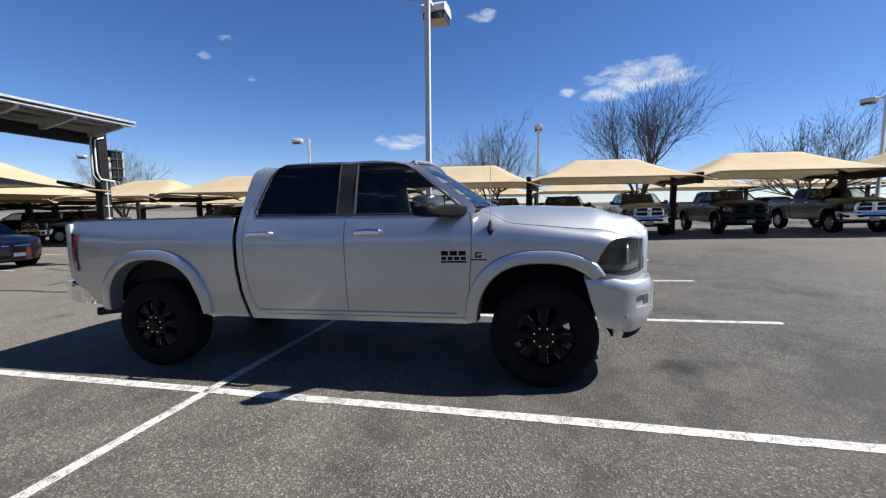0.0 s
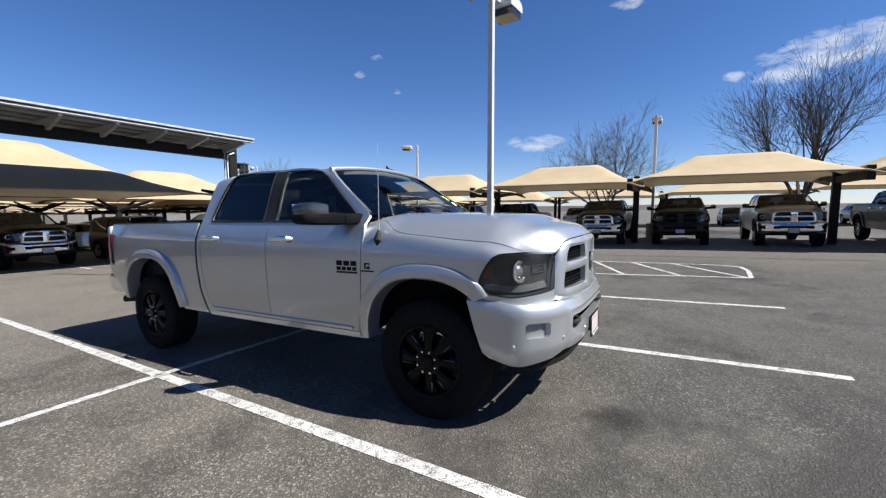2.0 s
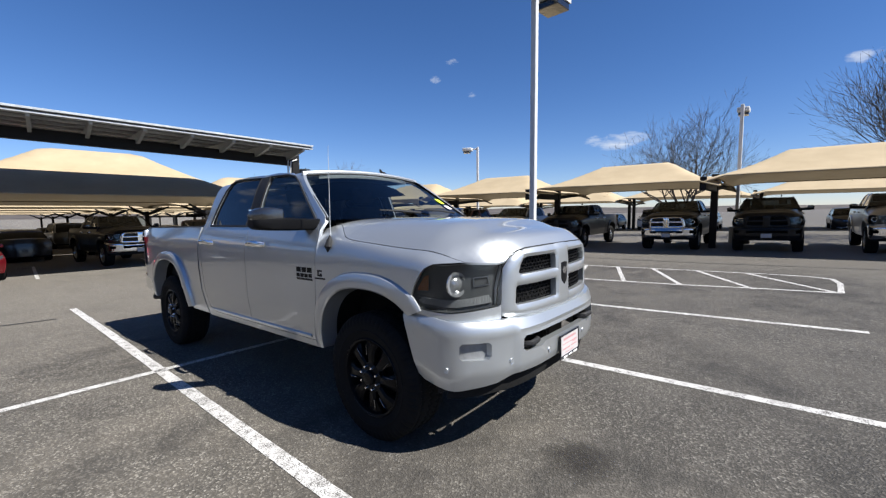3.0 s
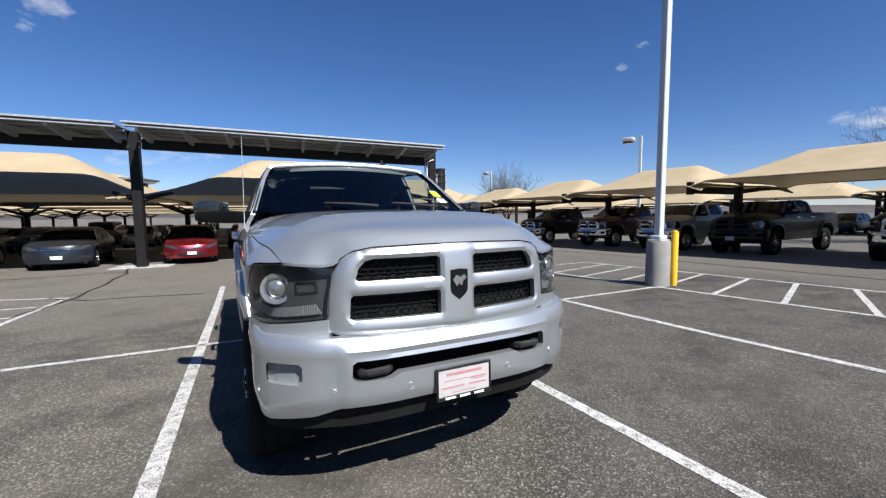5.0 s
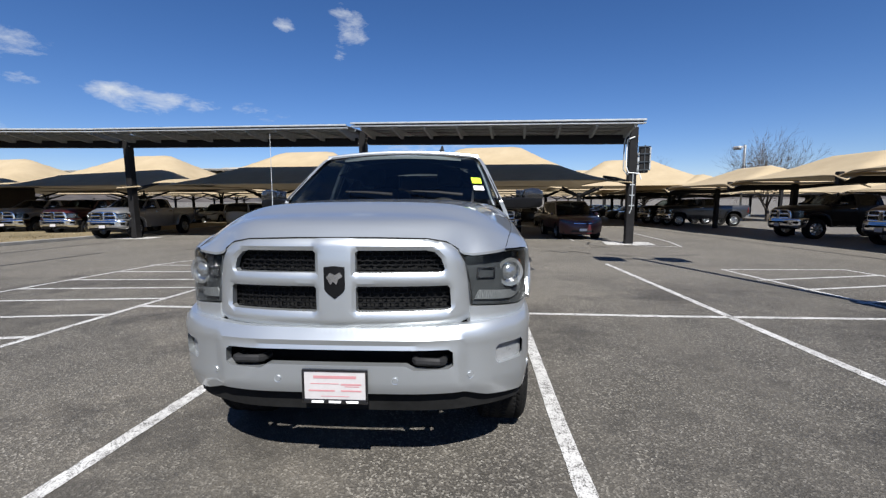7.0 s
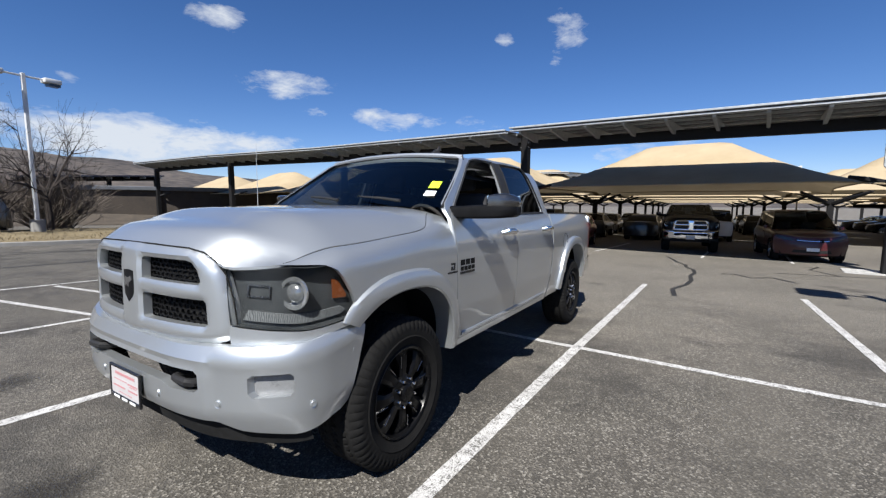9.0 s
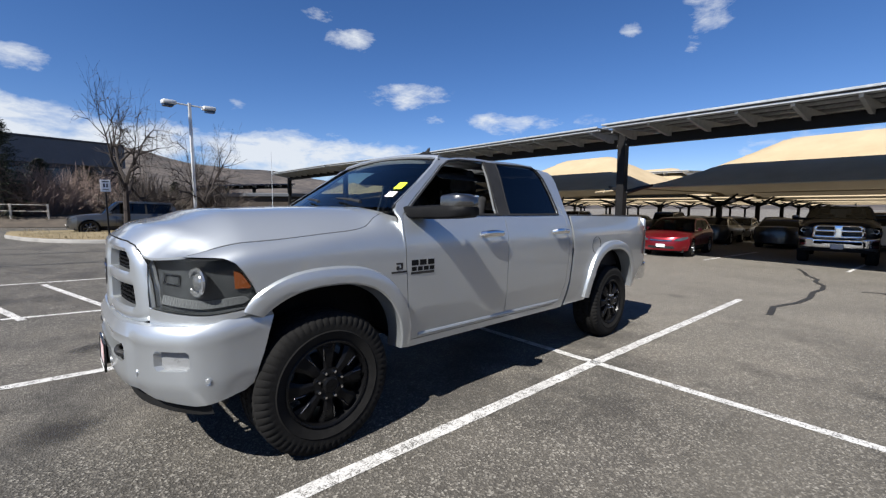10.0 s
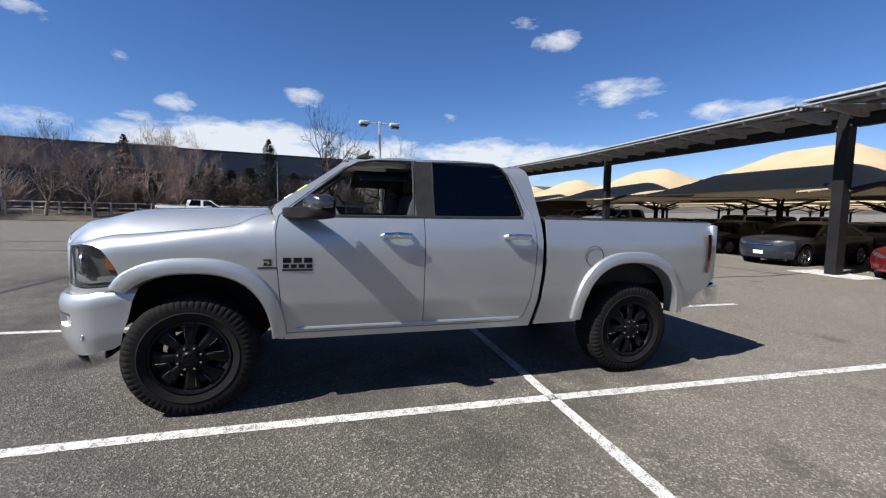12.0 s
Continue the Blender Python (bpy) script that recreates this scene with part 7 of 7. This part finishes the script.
def make_conifer(x, y, seed, h, w, needles=None, label="dark green conifer before a dark building", power=0.85):
    t = thing("conifer", label, "tree", "conifers", m=pose(x, y, gz(x)))
    rng = random.Random(seed)
    part("trunk", tube([(0, 0, -0.1), (0, 0, h * 0.5), (0, 0, h * 0.97)], [0.17, 0.10, 0.02], 7), M_BARK, t)
    bm = bmesh.new()
    for k in range(620):
        f = rng.random() ** 0.8
        z = h * (0.06 + 0.93 * f)
        R = w * (1 - f) ** power * rng.uniform(0.55, 1.08) + 0.06
        a = rng.uniform(0, 2 * math.pi)
        d = Vector((math.cos(a), math.sin(a), rng.uniform(-0.35, 0.05) + 0.5 * f)).normalized()
        side = Vector((-math.sin(a), math.cos(a), 0))
        for j in range(9):
            p = Vector((0, 0, z)) + d * R * (0.25 + 0.75 * j / 8) + Vector((0, 0, rng.uniform(-0.06, 0.04)))
            for s in (-1, 1):
                e = p + (d * 0.5 + side * s * rng.uniform(0.4, 1.0) + Vector((0, 0, rng.uniform(-0.3, 0.3)))).normalized() * rng.uniform(0.18, 0.36) * (0.30 + 0.70 * (1 - f) ** 0.6)
                n = (e - p).cross(Vector((0, 0, 1))).normalized() * 0.05
                bm.faces.new([bm.verts.new(v) for v in (p - n, e, p + n)])
    part("foliage", bm, needles or M_NEEDLE, t, smooth=False)
    return t


con = make_conifer(3.8, -40.0, 2, 8.2, 2.7)
olive = make_conifer(9.3, -41.5, 5, 5.6, 2.3, M_NEEDLE_DRY, "broad olive-brown evergreen before a dark building", 0.5)
dark = make_conifer(7.7, -42.5, 9, 5.2, 1.9, None, "dark green evergreen before a dark building", 0.6)
for k, (src, x, y, sc) in enumerate(((olive, 5.9, -42.0, 0.98), (dark, 1.8, -42.5, 1.0), (dark, 4.0, -43.0, 0.95), (con, 17.0, -43.0, 1.0), (dark, 11.6, -44.0, 0.85), (olive, -1.2, -44.5, 0.9), (dark, -4.5, -45.5, 0.85),
                                     (olive, 14.8, -44.5, 0.85), (dark, 19.8, -44.0, 0.8), (dark, -8.0, -46.5, 0.8), (olive, 23.5, -44.5, 0.8))):
    c = copy_thing(src, pose(x, y, gz(x), 0, 0, 80 * k))
    c.scale = (sc, sc, sc)


# ---- grass strip, kerb, sign, rails ----
def make_strip():
    def edge(x):
        return interp(x, [(-40, -17.3), (-12, -17.6), (-4, -17.7), (-1.5, -18.1), (0.5, -19.0), (2.0, -21.0), (2.9, -24.0)])
    xs = steps(-40, 2.9, 60)
    bm = grid_bm(lambda x, t: (x, edge(x) - 0.15 + (-28.0 - edge(x)) * t, gz(x) + 0.14 + 0.25 * t * (1 - t) + 0.05 * noise.noise(Vector((x * 0.5, t * 6, 0)))), xs, steps(0, 1, 14), True)
    tagged(link_mesh("grass_strip", bm, M_GRASS), "strip of dry yellow-brown winter grass", "grass", kind="structure")
    bm = bmesh.new()
    prof = [(0.0, 0.0), (0.0, 0.13), (-0.02, 0.15), (-0.15, 0.15), (-0.17, 0.1)]
    rows = [[bm.verts.new((x, edge(x) + a, gz(x) + b)) for a, b in prof] for x in xs]
    for p, q in zip(rows, rows[1:]):
        for j in range(len(prof) - 1):
            bm.faces.new((p[j], p[j + 1], q[j + 1], q[j]))
    bmesh.ops.recalc_face_normals(bm, faces=bm.faces)
    tagged(link_mesh("kerb", bm, M_CONCRETE), "pale concrete kerb along the grass strip", "kerb", kind="structure")
    bm = grid_bm(lambda x, t: (x, -36.0 - 24 * t - 0.05 * x, gz(x) + 0.03 + 0.75 * math.sin(min(1.57, t * 9))), steps(-60, 60, 30), steps(0, 1, 24), True)
    tagged(link_mesh("planting_bed", bm, M_MULCH), "brown planted bank before a dark building", "ground", kind="structure")
    tuft = bmesh.new()
    rng = random.Random(4)
    for k in range(2600):
        x = rng.uniform(-16, 2.4)
        y = edge(x) - 0.3 - rng.random() ** 1.4 * 7
        h, a = rng.uniform(0.05, 0.14), rng.uniform(0, 6.28)
        z = gz(x) + 0.13 + 0.04
        w = Vector((math.cos(a), math.sin(a), 0)) * 0.012
        b = Vector((x, y, z))
        tuft.faces.new([tuft.verts.new(v) for v in (b - w, b + w, b + Vector((rng.uniform(-0.06, 0.06), rng.uniform(-0.06, 0.06), h)))])
    tagged(link_mesh("grass_blades", tuft, M_GRASS, smooth=False), "dry blades of winter grass", "grass", kind="stuff")


make_strip()
sign = thing("road_sign", "small white rectangular sign with dark bars on a steel post", "sign", m=pose(-0.50, -19.6, gz(0) + 0.15, 0, 0, 12))
part("post", box((-0.03, -0.02, 0), (0.03, 0.02, 2.46), 0.004), M_STEEL_DARK, sign)
part("plate", box((-0.18, 0.02, 1.98), (0.18, 0.028, 2.48), 0.01), M_PLASTIC_WHITE, sign, "white sign plate")
for x0, x1, z0, z1 in ((-0.12, 0.12, 2.38, 2.42), (-0.08, -0.03, 2.16, 2.32), (0.02, 0.08, 2.16, 2.32), (-0.11, 0.11, 2.05, 2.08)):
    part("print_bar", box((x0, 0.028, z0), (x1, 0.031, z1)), M_TRIM, sign)
fence = thing("handrail", "pale painted two-rail handrail along a planted bank", "railing", m=pose(0, 0, 0))
for k in range(16):
    x = 1.5 + 1.9 * k
    part("post", box((x - 0.06, -38.1 - 0.05 * x, gz(x) + 0.3), (x + 0.06, -37.98 - 0.05 * x, gz(x) + 1.62), 0.01), M_WOOD_RAIL, fence)
    if k < 15:
        for zz in (1.10, 1.55):
            a, b = (x, -38.04 - 0.05 * x, gz(x) + zz), (x + 1.9, -38.04 - 0.05 * (x + 1.9), gz(x + 1.9) + zz)
            part("rail", tube([a, b], 0.032, 6), M_WOOD_RAIL, fence)


# ---- building and hills ----
def make_building():
    a, b = Vector((52, -47, 0)), Vector((-5.5, -63.8, 0))
    L = (b - a).length
    yaw = math.degrees(math.atan2(b.y - a.y, b.x - a.x))
    root = thing("office_building", "long low dark grey building with a charcoal parapet band", "building", m=pose(a.x, a.y, 0.3, 0, 0, yaw))
    part("wall", box((0, 0, -1.5), (L, 18, 6.0)), M_WALL_DARK, root)
    part("parapet", box((-0.3, -0.25, 6.0), (L + 0.3, 18.2, 8.75), 0.05), M_WALL_BAND, root, "charcoal metal parapet band")
    part("coping", box((-0.4, -0.35, 8.75), (L + 0.4, 18.3, 8.95), 0.03), M_WALL_DARK, root)
    part("roof_unit", box((30, 6, 8.9), (37, 10, 9.9), 0.1), M_WALL_BAND, root, "low rooftop unit")
    n = 18
    for k in range(n):
        x0 = 1.5 + (L - 3) * k / n
        w = new("window")
        w.parent = root
        part("frame", box((x0, -0.10, 3.2), (x0 + (L - 3) / n - 0.35, 0.02, 5.6), 0.03), M_STEEL_DARK, w)
        part("pane", box((x0 + 0.10, -0.13, 3.3), (x0 + (L - 3) / n - 0.45, -0.09, 5.5)), M_BLD_GLASS, w)


make_building()


def make_low_building():
    a, b = Vector((-13.0, -50.5, 0)), Vector((-31.5, -42.0, 0))
    L = (b - a).length
    root = thing("low_building", "low dark flat-roofed building behind bare trees", "building", m=pose(a.x, a.y, gz(-20), 0, 0, math.degrees(math.atan2(b.y - a.y, b.x - a.x))))
    part("wall", box((0, -10, -1), (L, 0, 2.9)), M_WALL_BROWN, root)
    part("roof_edge", box((-0.3, -10.3, 2.9), (L + 0.3, 0.3, 3.25), 0.05), M_WALL_BAND, root)
    # openings are not cut: near-black slabs on the wall carry their shade
    for k in range(5):
        part("opening", box((2 + k * 3.6, -0.1, 0.2), (4.4 + k * 3.6, 0.05, 2.5), 0.02), M_DARK, root, "dark recessed opening")


make_low_building()


def make_far_carport():
    a, b = Vector((-8.4, -41.3, 0)), Vector((-17.6, -40.4, 0))
    L = (b - a).length
    root = thing("low_carport", "low dark steel carport frame before bare trees", "carport", m=pose(a.x, a.y, gz(-13), 0, 0, math.degrees(math.atan2(b.y - a.y, b.x - a.x))))
    part("roof", box((0, -1.6, 3.55), (L, 1.6, 3.68), 0.02, 1, pose(0, 0, 0, 0, -3, 0)), M_PV, root, "thin dark panel roof")
    part("beam", box((0, -0.12, 3.25), (L, 0.12, 3.55), 0.01, 1, pose(0, 0, 0, 0, -3, 0)), M_STEEL_DARK, root)
    for x in (2.9, 5.4, 8.9):
        part("post", box((x - 0.15, -0.14, -0.5), (x + 0.15, 0.14, 3.3 + 0.052 * x), 0.01), M_STEEL_DARK, root)
    for x in steps(0.4, L - 0.4, 7):
        part("rafter", box((x - 0.04, -1.5, 3.42 + 0.052 * x), (x + 0.04, 1.5, 3.54 + 0.052 * x), 0.01), M_GALV, root)


make_far_carport()


def make_hills():
    def crest(a):
        a = a % 360
        return interp(a, [(0, 0.6), (90, 0.7), (150, 0.8), (180, 1.5), (200, 1.9), (225, 2.6), (240, 3.3), (248, 4.4), (253, 4.75), (258, 5.1), (260.5, 5.6), (265, 6.8), (270, 6.6), (280, 6.2), (300, 4.5), (330, 2.0), (360, 0.6)])
    azs = steps(0, 360, 240)
    rs = [420, 470, 540, 640, 760, 900]
    def fn(az, r):
        t = (r - 420) / 480
        a = radians(az)
        h = 900 * math.tan(radians(crest(az))) * (t ** 1.15)
        h *= 1 + 0.10 * noise.fractal(Vector((math.cos(a) * 9, math.sin(a) * 9, t * 2)), 1.0, 2.0, 4)
        return (r * math.cos(a), r * math.sin(a), h - 3)
    tagged(link_mesh("hills", grid_bm(fn, azs, rs, True), M_HILL), "brown scrub-covered foothills on the horizon", "hills", kind="structure")


make_hills()
